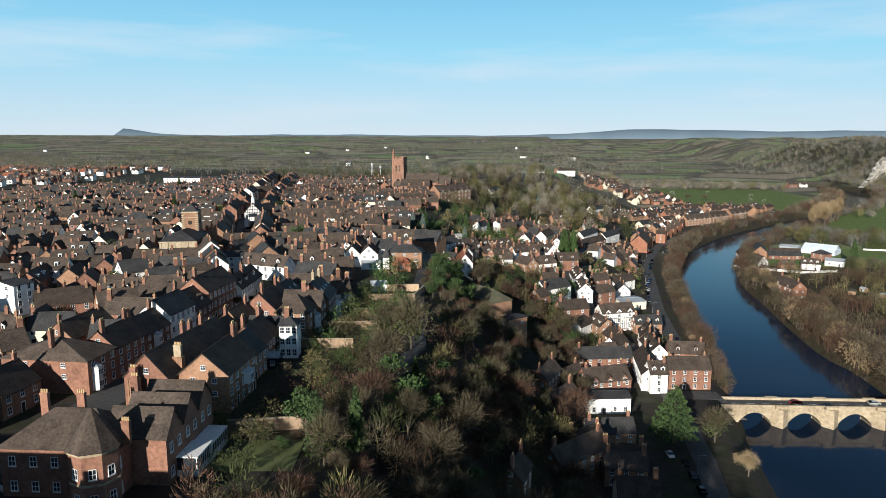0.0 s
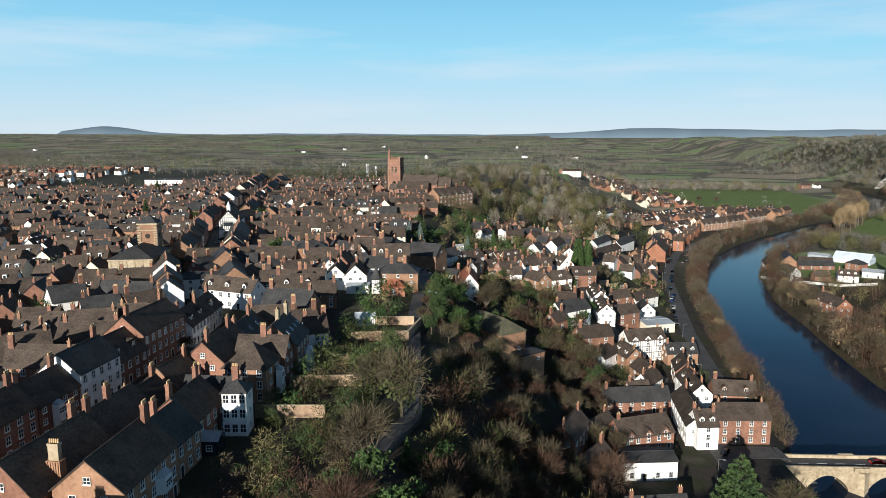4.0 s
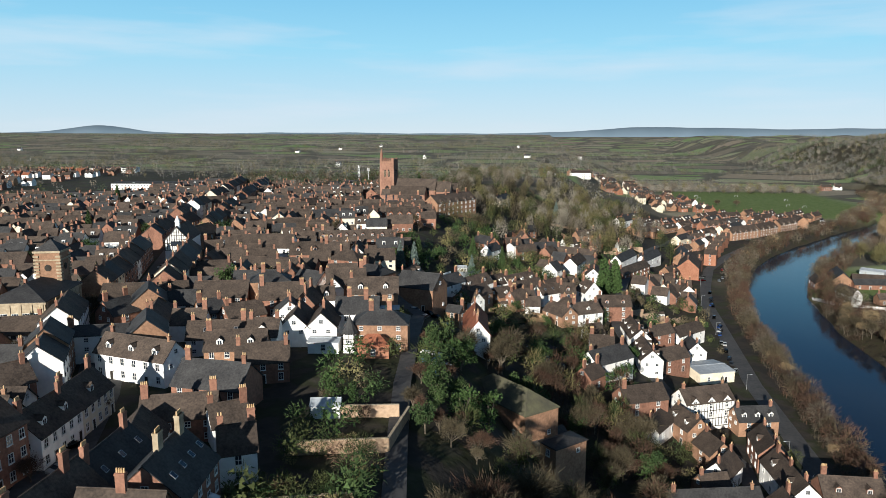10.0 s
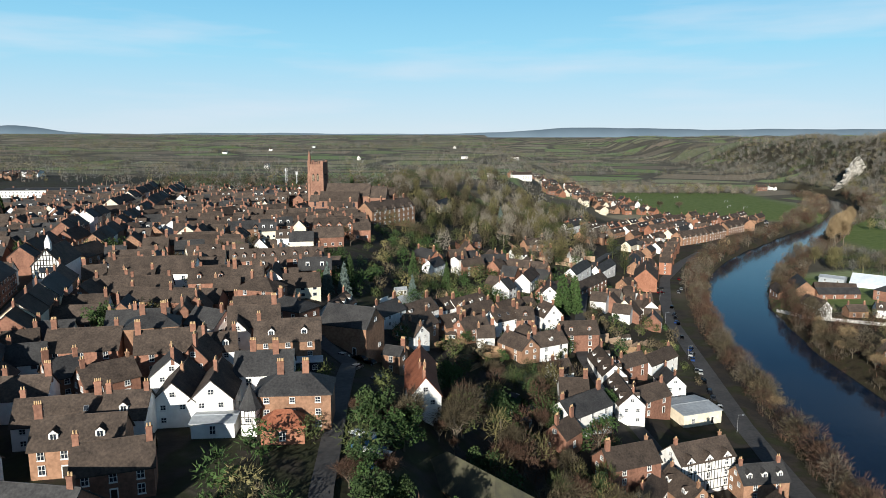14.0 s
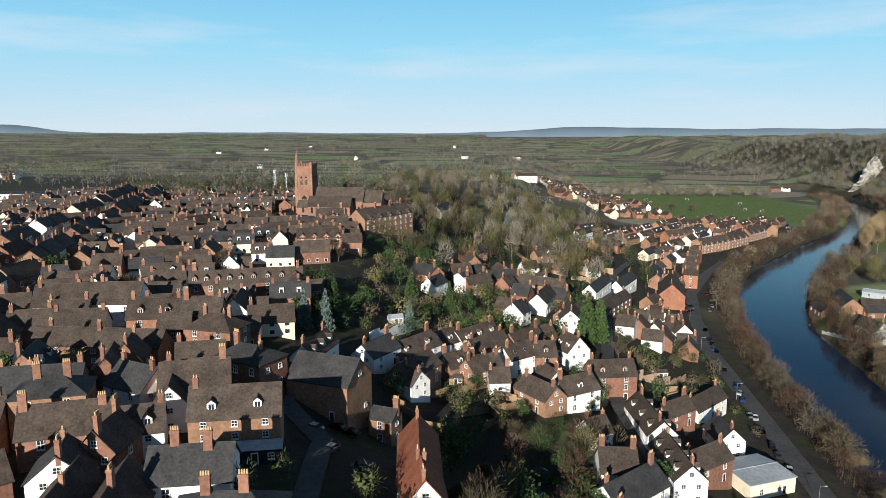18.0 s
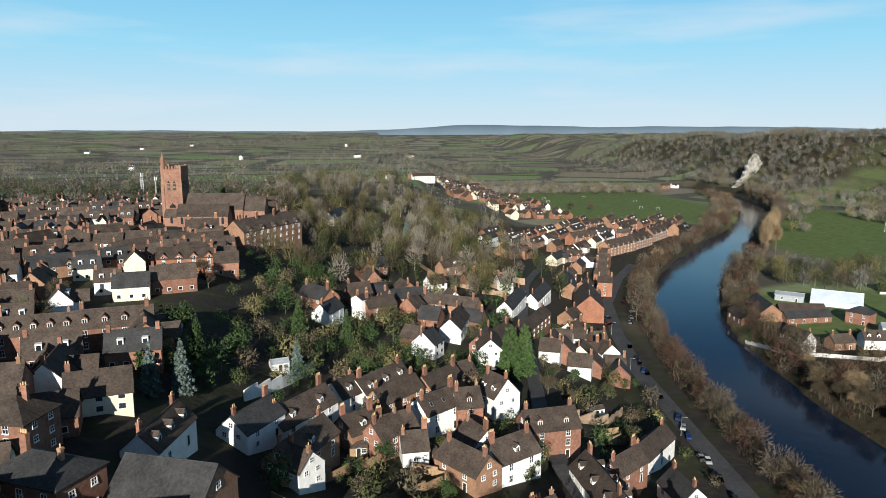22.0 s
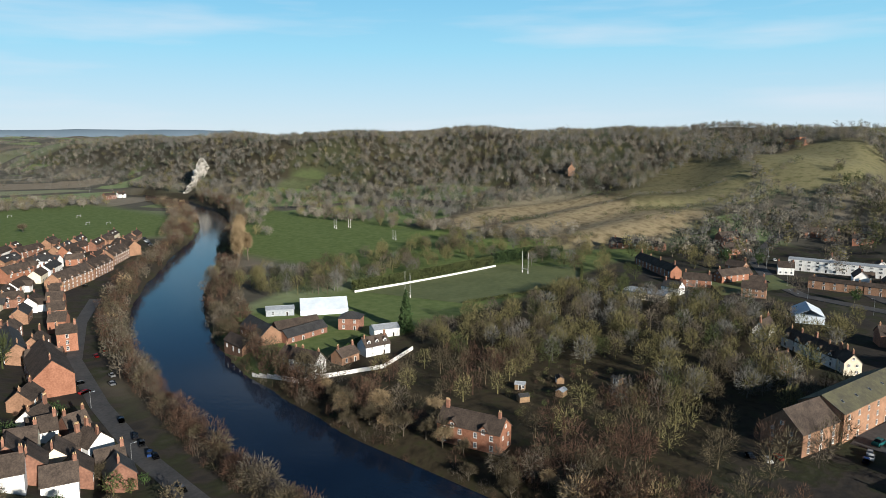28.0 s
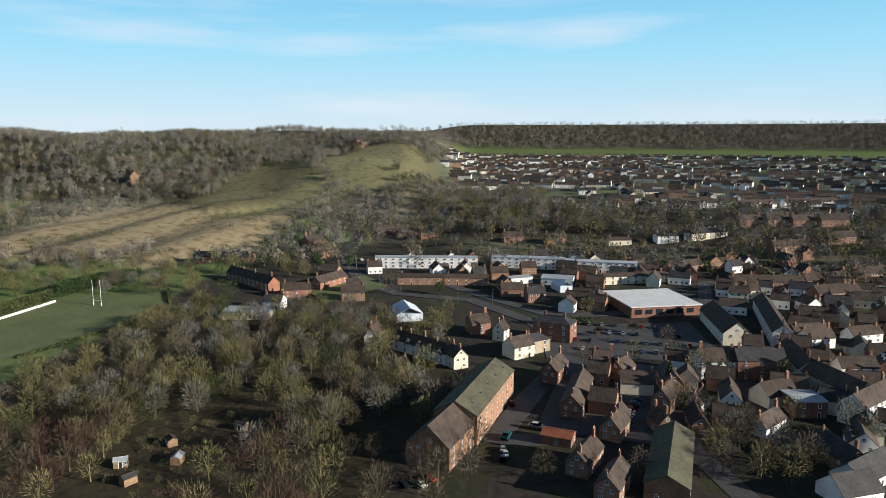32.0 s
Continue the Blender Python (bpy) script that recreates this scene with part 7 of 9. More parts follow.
# ---- cars ----
def car_meshes():
    k = Kit()
    prof = [(-2.1, 0.35), (-2.15, 0.75), (-2.0, 0.92), (-0.95, 1.0), (0.0, 1.0), (1.55, 0.98), (2.0, 0.9), (2.1, 0.6), (2.05, 0.35)]
    n = len(prof)
    vs = [(x, -0.86, z) for x, z in prof] + [(x, 0.86, z) for x, z in prof]
    k.add(vs, [(i, i + 1, n + i + 1, n + i) for i in range(n - 1)] + [tuple(range(n))[::-1], tuple(range(n, 2 * n))])
    k.add([(-0.6, -0.66, 1.44), (0.95, -0.66, 1.44), (0.95, 0.66, 1.44), (-0.6, 0.66, 1.44), (-0.66, -0.68, 1.38), (1.05, -0.68, 1.38), (1.05, 0.68, 1.38), (-0.66, 0.68, 1.38)],
          [(0, 1, 2, 3), (4, 5, 1, 0), (5, 6, 2, 1), (6, 7, 3, 2), (7, 4, 0, 3)])
    body = k
    k = Kit()
    k.add([(-1.25, -0.8, 0.98), (1.75, -0.8, 0.98), (1.75, 0.8, 0.98), (-1.25, 0.8, 0.98), (-0.64, -0.66, 1.4), (1.02, -0.66, 1.4), (1.02, 0.66, 1.4), (-0.64, 0.66, 1.4)],
          [(0, 1, 5, 4), (1, 2, 6, 5), (2, 3, 7, 6), (3, 0, 4, 7), (4, 5, 6, 7)])
    glass = k.mesh("car glass", ["glass"])
    k = Kit()
    n = 12
    ring = [(math.cos(2 * math.pi * i / n), math.sin(2 * math.pi * i / n)) for i in range(n)]
    k.add([(0.32 * c, -0.1, 0.32 * s) for c, s in ring] + [(0.32 * c, 0.1, 0.32 * s) for c, s in ring], [(i, (i + 1) % n, n + (i + 1) % n, n + i) for i in range(n)], 0)
    k.add([(0.32 * c, -0.1, 0.32 * s) for c, s in ring] + [(0.2 * c, -0.11, 0.2 * s) for c, s in ring], [(i, (i + 1) % n, n + (i + 1) % n, n + i) for i in range(n)], 0)
    k.add([(0.2 * c, -0.11, 0.2 * s) for c, s in ring], [tuple(range(n))], 1)
    k.add([(0.32 * c, 0.1, 0.32 * s) for c, s in ring], [tuple(range(n))[::-1]], 0)
    wheel = k.mesh("car wheel", ["rubber", "metal"])
    k = Kit()
    k.box(-2.2, -0.75, 0.62, -2.05, -0.45, 0.8)
    k.box(-2.2, 0.45, 0.62, -2.05, 0.75, 0.8)
    lamps = k.mesh("head lamps", ["paint"])
    return body, glass, wheel, lamps


CAR_BODY, CAR_GLASS, CAR_WHEEL, CAR_LAMPS = car_meshes()
PAINTS = {"white": (0.75, 0.75, 0.74), "silver": (0.42, 0.43, 0.45), "black": (0.015, 0.015, 0.018), "red": (0.42, 0.02, 0.02), "blue": (0.03, 0.07, 0.22), "grey": (0.10, 0.105, 0.115), "teal": (0.03, 0.18, 0.19)}
CARS = {}
for c_name, c_rgb in PAINTS.items():
    M["car " + c_name] = mat(c_name + " car paint", tuple(v * 0.85 for v in c_rgb), c_rgb, 1, 0.3, rough=0.25, bump=0, spec=0.5)
    CARS[c_name] = CAR_BODY.mesh("car body " + c_name, ["car " + c_name])


def car(x, y, turn, paint, lift=0.14, scale=1.0, z=None):
    van = scale > 1.1
    top = new("van" if van else "car")
    top.matrix_basis = Matrix.Translation((x, y, (zat(x, y) if z is None else z) + lift)) @ rot_z(turn) @ Matrix.Diagonal((scale, scale, scale * (1.25 if van else 1), 1))
    put("body", CARS[paint], top, Matrix.Identity(4))
    put("glass", CAR_GLASS, top, Matrix.Identity(4))
    for wx in (-1.3, 1.35):
        put("wheel", CAR_WHEEL, top, Matrix.Translation((wx, -0.78, 0.32)))
        put("wheel", CAR_WHEEL, top, Matrix.Translation((wx, 0.78, 0.32)) @ rot_z(180))
    return tagged(top, f"{paint} {'van' if van else 'car'} parked on the asphalt", "van" if van else "car")



car(136.7, 643.3, 75, "red", lift=0.2)
car(123.1, 607.1, 80, "silver", lift=0.2)
car(118.6, 597.6, 80, "silver", lift=0.2)
car(104.2, 559.8, 70, "black", lift=0.2)
car(100.9, 543.6, 65, "black", lift=0.2)
car(99.7, 536.9, 65, "grey", lift=0.2)
car(97.7, 528.3, 65, "blue", lift=0.2)
car(86.6, 517.6, 30, "black", lift=0.2)
car(190.3, 787.8, 20, "white", lift=0.2)
car(110.6, 607.7, 10, "silver", lift=0.2)
car(107.8, 596.3, 10, "red", lift=0.2)
car(56.2, 215.9, 97, "white", lift=0.2)
car(59.6, 210.6, 97, "black", lift=0.2)
car(60.1, 202.6, 97, "black", lift=0.2)
car(60.8, 194.4, 97, "grey", lift=0.2)
car(66.2, 266.7, 60, "black", lift=0.2)
car(283.0, 360.5, 10, "red", lift=0.2)
car(243.9, 363.0, 5, "silver", lift=0.2)
car(240.5, 362.1, 5, "white", lift=0.2)
car(237.1, 362.9, 5, "blue", lift=0.2)
car(218.7, 385.9, 40, "white", lift=0.2)
car(222.4, 383.6, 40, "red", lift=0.2)
car(217.9, 390.7, 40, "black", lift=0.2)
car(390.9, 405.9, 30, "silver", lift=0.2)
car(399.4, 426.7, 20, "white", lift=0.2)
car(473.2, 458.2, 50, "grey", lift=0.2)
car(556.0, 476.1, 30, "white", lift=0.2)
car(535.4, 465.3, 30, "grey", lift=0.2)
car(-41.0, 356.1, -30, "white", lift=0.2)
car(-34.8, 363.3, -30, "black", lift=0.2)
car(-29.4, 342.2, 0, "grey", lift=0.2)
car(-37.2, 362.4, -30, "black", lift=0.2)
car(-35.7, 346.1, 60, "silver", lift=0.2)
car(-64.1, 289.2, 20, "white", lift=0.2)
car(-77.1, 204.0, 75, "silver", lift=0.2)
car(-76.6, 178.7, 80, "black", lift=0.2)
car(-69.5, 106.4, 80, "white", lift=0.2)
car(-73.6, 111.4, 80, "grey", lift=0.2)
car(29.0, 486.8, 10, "black", lift=0.2)
car(31.5, 490.5, 10, "silver", lift=0.2)
car(-153.0, 398.2, 70, "silver", lift=0.2)
car(-155.5, 407.4, 70, "black", lift=0.2)
car(85.4, 451.5, 75, "white", lift=0.2)
car(80.1, 414.1, 70, "white", lift=0.2)
car(83.3, 440.9, 75, "black", lift=0.2)
car(81.8, 429.9, 75, "black", lift=0.2)
car(80.9, 423.3, 75, "grey", lift=0.2)
car(92.5, 500.8, 75, "grey", lift=0.2)
car(97.8, 525.4, 75, "black", lift=0.2)
car(87.3, 467.9, 75, "blue", lift=0.2)
car(84.3, 453.1, 80, "white", lift=0.2)
car(88.9, 474.5, 60, "silver", lift=0.2)
car(90.7, 482.1, 60, "blue", lift=0.2)
car(82.8, 442.4, 70, "black", lift=0.2)
car(130.2, 637.0, 75, "red", lift=0.2)
car(119.2, 597.9, 80, "black", lift=0.2)
car(253.0, 362.0, -15, "teal", lift=0.2, scale=1.3)
car(262.0, 352.0, 70, "white", lift=0.2, scale=1.3)
car(110.0, 268.5, 185, "red", z=6.72, lift=0)
car(138.0, 271.5, 185, "white", z=6.72, lift=0)
car(120.0, 266.0, 5, "black", z=6.72, lift=0)
for row, (cx, cy) in enumerate(((350, 275), (364, 277), (378, 279), (392, 281))):
    for j in range(9):
        if (row * 9 + j) % 5:
            car(cx + j * 0.6, cy + j * 6.6, 170 if row % 2 else -10, ("white", "silver", "black", "grey", "blue", "red", "silver", "black")[(row * 5 + j * 3) % 8], lift=0.22)
for j, (cx, cy) in enumerate(((-83, 232), (-87, 240), (-92, 249), (-137, 350), (-141, 359), (-146, 371), (-149, 380), (-176, 465), (-180, 478), (-184, 492), (-189, 507), (-194, 522), (-200, 540), (-204, 553), (-73, 192), (-74, 205), (-127, 330), (-184, 455), (-188, 470), (-208, 570))):
    car(cx + 2.4, cy, 68, ("silver", "black", "white", "grey", "blue")[j % 5], lift=0.14)
for j in range(9):
    car(248 + j * 2.8 + 20, 322 - j * 1.0, 80, ("black", "silver", "blue", "grey", "white", "red")[j % 6], lift=0.22)
for j in range(8):
    car(300 + j * 2.6, 912 + j * 7, 20, ("white", "silver", "black", "grey")[j % 4], lift=0.14)

car(136.7, 643.3, 75, "red", lift=0.2)
car(123.1, 607.1, 80, "silver", lift=0.2)
car(118.6, 597.6, 80, "silver", lift=0.2)
car(104.2, 559.8, 70, "black", lift=0.2)
car(100.9, 543.6, 65, "black", lift=0.2)
car(99.7, 536.9, 65, "grey", lift=0.2)
car(97.7, 528.3, 65, "blue", lift=0.2)
car(86.6, 517.6, 30, "black", lift=0.2)
car(190.3, 787.8, 20, "white", lift=0.2)
car(110.6, 607.7, 10, "silver", lift=0.2)
car(107.8, 596.3, 10, "red", lift=0.2)
car(56.2, 215.9, 97, "white", lift=0.2)
car(59.6, 210.6, 97, "black", lift=0.2)
car(60.1, 202.6, 97, "black", lift=0.2)
car(60.8, 194.4, 97, "grey", lift=0.2)
car(66.2, 266.7, 60, "black", lift=0.2)
car(283.0, 360.5, 10, "red", lift=0.2)
car(243.9, 363.0, 5, "silver", lift=0.2)
car(240.5, 362.1, 5, "white", lift=0.2)
car(237.1, 362.9, 5, "blue", lift=0.2)
car(218.7, 385.9, 40, "white", lift=0.2)
car(222.4, 383.6, 40, "red", lift=0.2)
car(217.9, 390.7, 40, "black", lift=0.2)
car(390.9, 405.9, 30, "silver", lift=0.2)
car(399.4, 426.7, 20, "white", lift=0.2)
car(473.2, 458.2, 50, "grey", lift=0.2)
car(555.1, 475.9, 30, "white", lift=0.2)
car(535.4, 465.3, 30, "grey", lift=0.2)
car(-41.0, 356.1, -30, "white", lift=0.2)
car(-34.8, 363.3, -30, "black", lift=0.2)
car(-29.4, 342.2, 0, "grey", lift=0.2)
car(-37.2, 362.4, -30, "black", lift=0.2)
car(-35.7, 346.1, 60, "silver", lift=0.2)
car(-64.1, 289.2, 20, "white", lift=0.2)
car(-77.1, 204.0, 75, "silver", lift=0.2)
car(-76.6, 178.7, 80, "black", lift=0.2)
car(-69.5, 106.4, 80, "white", lift=0.2)
car(-73.6, 111.4, 80, "grey", lift=0.2)
car(29.0, 486.8, 10, "black", lift=0.2)
car(31.5, 490.5, 10, "silver", lift=0.2)
car(-153.0, 398.2, 70, "silver", lift=0.2)
car(-155.5, 407.4, 70, "black", lift=0.2)
car(85.4, 451.5, 75, "white", lift=0.2)
car(80.1, 414.1, 70, "white", lift=0.2)
car(83.3, 440.9, 75, "black", lift=0.2)
car(81.8, 429.9, 75, "black", lift=0.2)
car(80.9, 423.3, 75, "grey", lift=0.2)
car(92.5, 500.8, 75, "grey", lift=0.2)
car(97.8, 525.4, 75, "black", lift=0.2)
car(87.3, 467.9, 75, "blue", lift=0.2)
car(84.3, 453.1, 80, "white", lift=0.2)
car(88.9, 474.5, 60, "silver", lift=0.2)
car(90.7, 482.1, 60, "blue", lift=0.2)
car(82.8, 442.4, 70, "black", lift=0.2)
car(130.2, 637.0, 75, "red", lift=0.2)
car(119.2, 597.9, 80, "black", lift=0.2)
car(253.0, 362.0, -15, "teal", lift=0.2, scale=1.3)
car(262.0, 352.0, 70, "white", lift=0.2, scale=1.3)
car(110.0, 268.5, 185, "red", z=6.72, lift=0)
car(138.0, 271.5, 185, "white", z=6.72, lift=0)
car(120.0, 266.0, 5, "black", z=6.72, lift=0)
for row, (cx, cy) in enumerate(((350, 275), (364, 277), (378, 279), (392, 281))):
    for j in range(9):
        if (row * 9 + j) % 5:
            car(cx + j * 0.6, cy + j * 6.6, 170 if row % 2 else -10, ("white", "silver", "black", "grey", "blue", "red", "silver", "black")[(row * 5 + j * 3) % 8], lift=0.22)
for j, (cx, cy) in enumerate(((-83, 232), (-87, 240), (-92, 249), (-137, 350), (-141, 359), (-146, 371), (-149, 380), (-176, 465), (-180, 478), (-184, 492), (-189, 507), (-194, 522), (-200, 540), (-204, 553), (-73, 192), (-74, 205), (-127, 330), (-184, 455), (-188, 470), (-208, 570))):
    car(cx + 2.4, cy, 68, ("silver", "black", "white", "grey", "blue")[j % 5], lift=0.14)
for j in range(9):
    car(248 + j * 2.8 + 20, 322 - j * 1.0, 80, ("black", "silver", "blue", "grey", "white", "red")[j % 6], lift=0.22)
for j in range(8):
    car(300 + j * 2.6, 912 + j * 7, 20, ("white", "silver", "black", "grey")[j % 4], lift=0.14)


def street_fronts(seed):
    """Tall narrow houses shoulder to shoulder along both sides of the main street."""
    rnd = random.Random(seed)
    for sgn in (-1, 1):
        for (x0, y0), (x1, y1) in zip(STREET[3:], STREET[4:]):
            run = math.hypot(x1 - x0, y1 - y0)
            turn = math.degrees(math.atan2(y1 - y0, x1 - x0))
            u = 4.0
            while u < run:
                L = rnd.uniform(8, 14)
                f = (u + L / 2) / run
                x = x0 + (x1 - x0) * f + sgn * 10.8 * (y1 - y0) / run
                y = y0 + (y1 - y0) * f - sgn * 10.8 * (x1 - x0) / run
                if free(x, y, 3.2) and (y < 410 or y > 440):
                    house(x, y, turn + 180 * (sgn > 0), L, 9.5, rnd.uniform(7.6, 9.6), 3.2, rnd.choice(("brick", "white", "brick", "cream", "brown")), rnd.choice(("tile", "slate", "tile")), stacks=(0.05,), far=True, storeys=3, sides="s", group="main street fronts")
                u += L + 0.2


street_fronts(41)
clear_along(STREET, 8.0)


# ---- the rest of the houses: nearer ones singly, the many beyond joined ----
def fill(n, x0, x1, y0, y1, turn, seed, most, walls=("brick", "brick", "brown", "white"), roofs=("tile", "tile", "tile", "slate"), size=(8, 15), deep=(7, 9), tall=(5.2, 6.2), group=""):
    rnd = random.Random(seed)
    made = 0
    for _ in range(n):
        x, y = rnd.uniform(x0, x1), rnd.uniform(y0, y1)
        L, W = rnd.uniform(*size), rnd.uniform(*deep)
        if made >= most or not free(x, y, max(L, W) / 2 - 1.0):
            continue
        made += 1
        house(x, y, turn + rnd.choice((0, 0, 90)) + rnd.uniform(-7, 7), L, W, rnd.uniform(*tall), rnd.uniform(2.6, 3.6), rnd.choice(walls), rnd.choice(roofs),
              stacks=(0.05, 0.95)[: rnd.choice((1, 2))], sides="s", ends=rnd.random() < 0.5, group=group, dormers=rnd.choice((0, 0, 0, 2)))


fill(500, -130, -62, 150, 400, 14, 3, 20)
fill(300, 250, 420, 240, 330, 76, 5, 10, walls=("brick", "brown", "white", "cream"))


def many_houses(name, label, spots, walls, roofs):
    """Far houses in one mesh: walls, thick roofs, stacks and windows."""
    mats = list(dict.fromkeys(walls)) + list(dict.fromkeys(roofs)) + ["paint", "glass", "brick"]
    rnd = random.Random(len(spots))
    allv, allf, alls = [], [], []
    for x, y, turn, L, W, he, rise in spots:
        k = Kit()
        wl_, rf = mats.index(rnd.choice(walls)), mats.index(rnd.choice(roofs))
        k.gable(-L / 2, L / 2, -W / 2, W / 2, -2.5, he, he + rise, wl_)
        k.pitched(-L / 2, L / 2, -W / 2, W / 2, he, he + rise, 0.3, 0.2, rf)
        for f in (0.06, 0.94)[: rnd.choice((1, 2))]:
            u = (f - 0.5) * L
            k.box(u - 0.45, -0.4, he + rise - 1, u + 0.45, 0.4, he + rise + 1.6, len(mats) - 1)
        if rnd.random() < 0.4:
            u, ww = rnd.uniform(-0.25, 0.25) * L, rnd.uniform(2.0, 2.8)
            g = Kit()
            g.gable(0, W / 2 + rnd.uniform(1.5, 4), -ww, ww, -2.5, he - 0.8, he + rise * 0.55, wl_)
            g.pitched(0, W / 2 + 4, -ww, ww, he - 0.8, he + rise * 0.55, 0.25, 0.15, rf)
            k.add([(u + b1, -a1, c1) for a1, b1, c1 in g.v], g.f, wl_)
            k.s[-len(g.f):] = g.s
        if rnd.random() < 0.3:
            for u in (-0.22 * L, 0.22 * L):
                k.box(u - 0.7, -W * 0.36, he + rise * 0.2, u + 0.7, -W * 0.12, he + rise * 0.68, len(mats) - 3)
                k.box(u - 0.45, -W * 0.36 - 0.06, he + rise * 0.3, u + 0.45, -W * 0.36 + 0.1, he + rise * 0.58, len(mats) - 2)
        for sgn in (-1, 1):
            m = max(2, int(L / 3.0))
            for st in range(max(1, int(he / 2.6))):
                for i in range(m):
                    u, zz = (i + 0.5) / m * L - L / 2, 0.9 + st * 2.7
                    yy = sgn * (W / 2 + 0.03)
                    k.add([(u - 0.65, yy, zz), (u + 0.65, yy, zz), (u + 0.65, yy, zz + 1.3), (u - 0.65, yy, zz + 1.3)], [(0, 1, 2, 3)], len(mats) - 3)
                    yy = sgn * (W / 2 + 0.06)
                    k.add([(u - 0.5, yy, zz + 0.12), (u + 0.5, yy, zz + 0.12), (u + 0.5, yy, zz + 1.18), (u - 0.5, yy, zz + 1.18)], [(0, 1, 2, 3)], len(mats) - 2)
        c, s = math.cos(radians(turn)), math.sin(radians(turn))
        z = zat(x, y)
        o = len(allv)
        allv += [(x + c * a1 - s * b1, y + s * a1 + c * b1, z + c1) for a1, b1, c1 in k.v]
        allf += [tuple(o + i for i in f) for f in k.f]
        alls += k.s
    tagged(link(name, allv, allf, mats, slots=alls), label, "houses", kind="stuff")


def scatter(n, x0, x1, y0, y1, turn, seed, size=(8, 15), deep=(7, 9), tall=(4.8, 6), gap=-1.0, keep=None):
    rnd = random.Random(seed)
    out = []
    for _ in range(n):
        x, y = rnd.uniform(x0, x1), rnd.uniform(y0, y1)
        L, W = rnd.uniform(*size), rnd.uniform(*deep)
        w, e2 = np.interp(y, B_Y, B_W), np.interp(y, B_Y, B_E)
        if (w - 24 < x < e2 + 20 and y < 1500) or (keep and not keep(x, y)) or not free(x, y, max(L, W) / 2 + gap):
            continue
        TAKEN.append((x, y, max(L, W) / 2 - 0.5))
        out.append((x, y, turn + rnd.choice((0, 0, 90)) + rnd.uniform(-6, 6), L, W, rnd.uniform(*tall) - 0.5, rnd.uniform(3.2, 4.2)))
    return out


def rows_of(n_rows, per, x, y, turn, step_row, step, seed, L=9, W=8, he=5):
    """Streets of like houses in ranks."""
    rnd = random.Random(seed)
    c, s = math.cos(radians(turn)), math.sin(radians(turn))
    out = []
    for i in range(n_rows):
        for j in range(per):
            if rnd.random() < 0.12:
                continue
            u, v = j * step + rnd.uniform(-1.5, 1.5) + (i % 2) * step / 2, i * step_row + rnd.uniform(-2, 2) + 6 * math.sin(j * 0.35 + i)
            out.append((x + c * u - s * v, y + s * u + c * v, turn + rnd.uniform(-4, 4), L * rnd.uniform(0.85, 1.2), W, he, 2.6))
    return out


def bank_ranks(seed):
    """Short terraces in ranks that follow the bend of the river."""
    rnd = random.Random(seed)
    out = []
    for off in (56, 82, 108, 134, 160):
        y = 700.0
        while y < 985:
            L = rnd.choice((9, 16, 24, 24))
            x = float(np.interp(y, B_Y, B_W)) - off
            slope = (float(np.interp(y + 8, B_Y, B_W)) - float(np.interp(y - 8, B_Y, B_W))) / 16
            turn = math.degrees(math.atan2(1, slope)) + rnd.uniform(-3, 3)
            run = (L + rnd.choice((2, 3, 9))) * math.sin(radians(turn))
            if x > 72 and free(x, y, 5.0):
                TAKEN.append((x, y, L / 2))
                out.append((x, y, turn, L, 8.2, 5.0, 3.4))
            y += run
    return out


# out of view: added, and sized, to throw shade on the villa and street
many_houses("south_end_houses", "unseen tall brick houses added to shade the south end of the street", [(-98, 66, 4, 22, 10, 13.5, 5), (-74, 68, 4, 20, 10, 13.5, 5), (-56, 64, 4, 14, 10, 11, 5), (-96, 40, 4, 20, 9, 9, 4), (-60, 36, 94, 16, 9, 8, 4)], ["brick", "brown"], ["tile"])
upper = scatter(2600, -440, -64, 130, 640, 14, 11, size=(8, 15)) + scatter(900, -330, -70, 560, 780, 10, 12)
upper.sort(key=lambda p: math.hypot(p[0] + 20, max(0, p[1] - 280)))
rnd3 = random.Random(99)
for x, y, turn, L, W, he, rise in upper[:38]:
    house(x, y, turn, L, W, he, rise - 0.7, rnd3.choice(("brick", "brick", "brown", "white", "cream")), rnd3.choice(("tile", "tile", "slate")), stacks=(0.06, 0.94)[: rnd3.choice((1, 2))], far=True, sides="s")
many_houses("upper_town_houses", "close packed brick houses with brown tiled roofs", upper[38:], ["brick", "brick", "brown", "brick", "white", "white", "cream"], ["tile", "tile", "tile", "slate"])
many_houses("western_estate_houses", "many small brick and white houses far off", rows_of(13, 20, -900, 640, 8, 30, 21, 5) + rows_of(8, 14, -1250, 900, 20, 36, 24, 6), ["brick", "white", "brown", "white"], ["tile", "tile", "redtile"])
many_houses("north_riverside_houses", "modern brick houses with brown and red tiled roofs", bank_ranks(13) + scatter(160, 90, 240, 1010, 1250, 20, 15, size=(8, 12), gap=4, keep=lambda x, y: x < 215 - (y - 1010) * 0.05), ["orange", "brown", "brick", "white", "cream", "brown"], ["tile", "tile", "tile", "slate"])
rnd2 = random.Random(77)
for x, y, turn, L, W, he, rise in scatter(160, -18, 92, 560, 640, 20, 16, size=(7, 11), gap=2.5)[:9] + scatter(140, 50, 96, 512, 575, 70, 17, size=(7, 10), gap=0.5)[:12] + scatter(60, 5, 40, 500, 560, 60, 27, size=(7, 10), gap=0.5)[:5]:
    house(x, y, turn, L, W, he, rise - 0.7, rnd2.choice(("white", "brick", "white", "cream", "brick")), rnd2.choice(("tile", "tile", "slate")), stacks=(0.06,), far=True, sides="s", category="cottage")
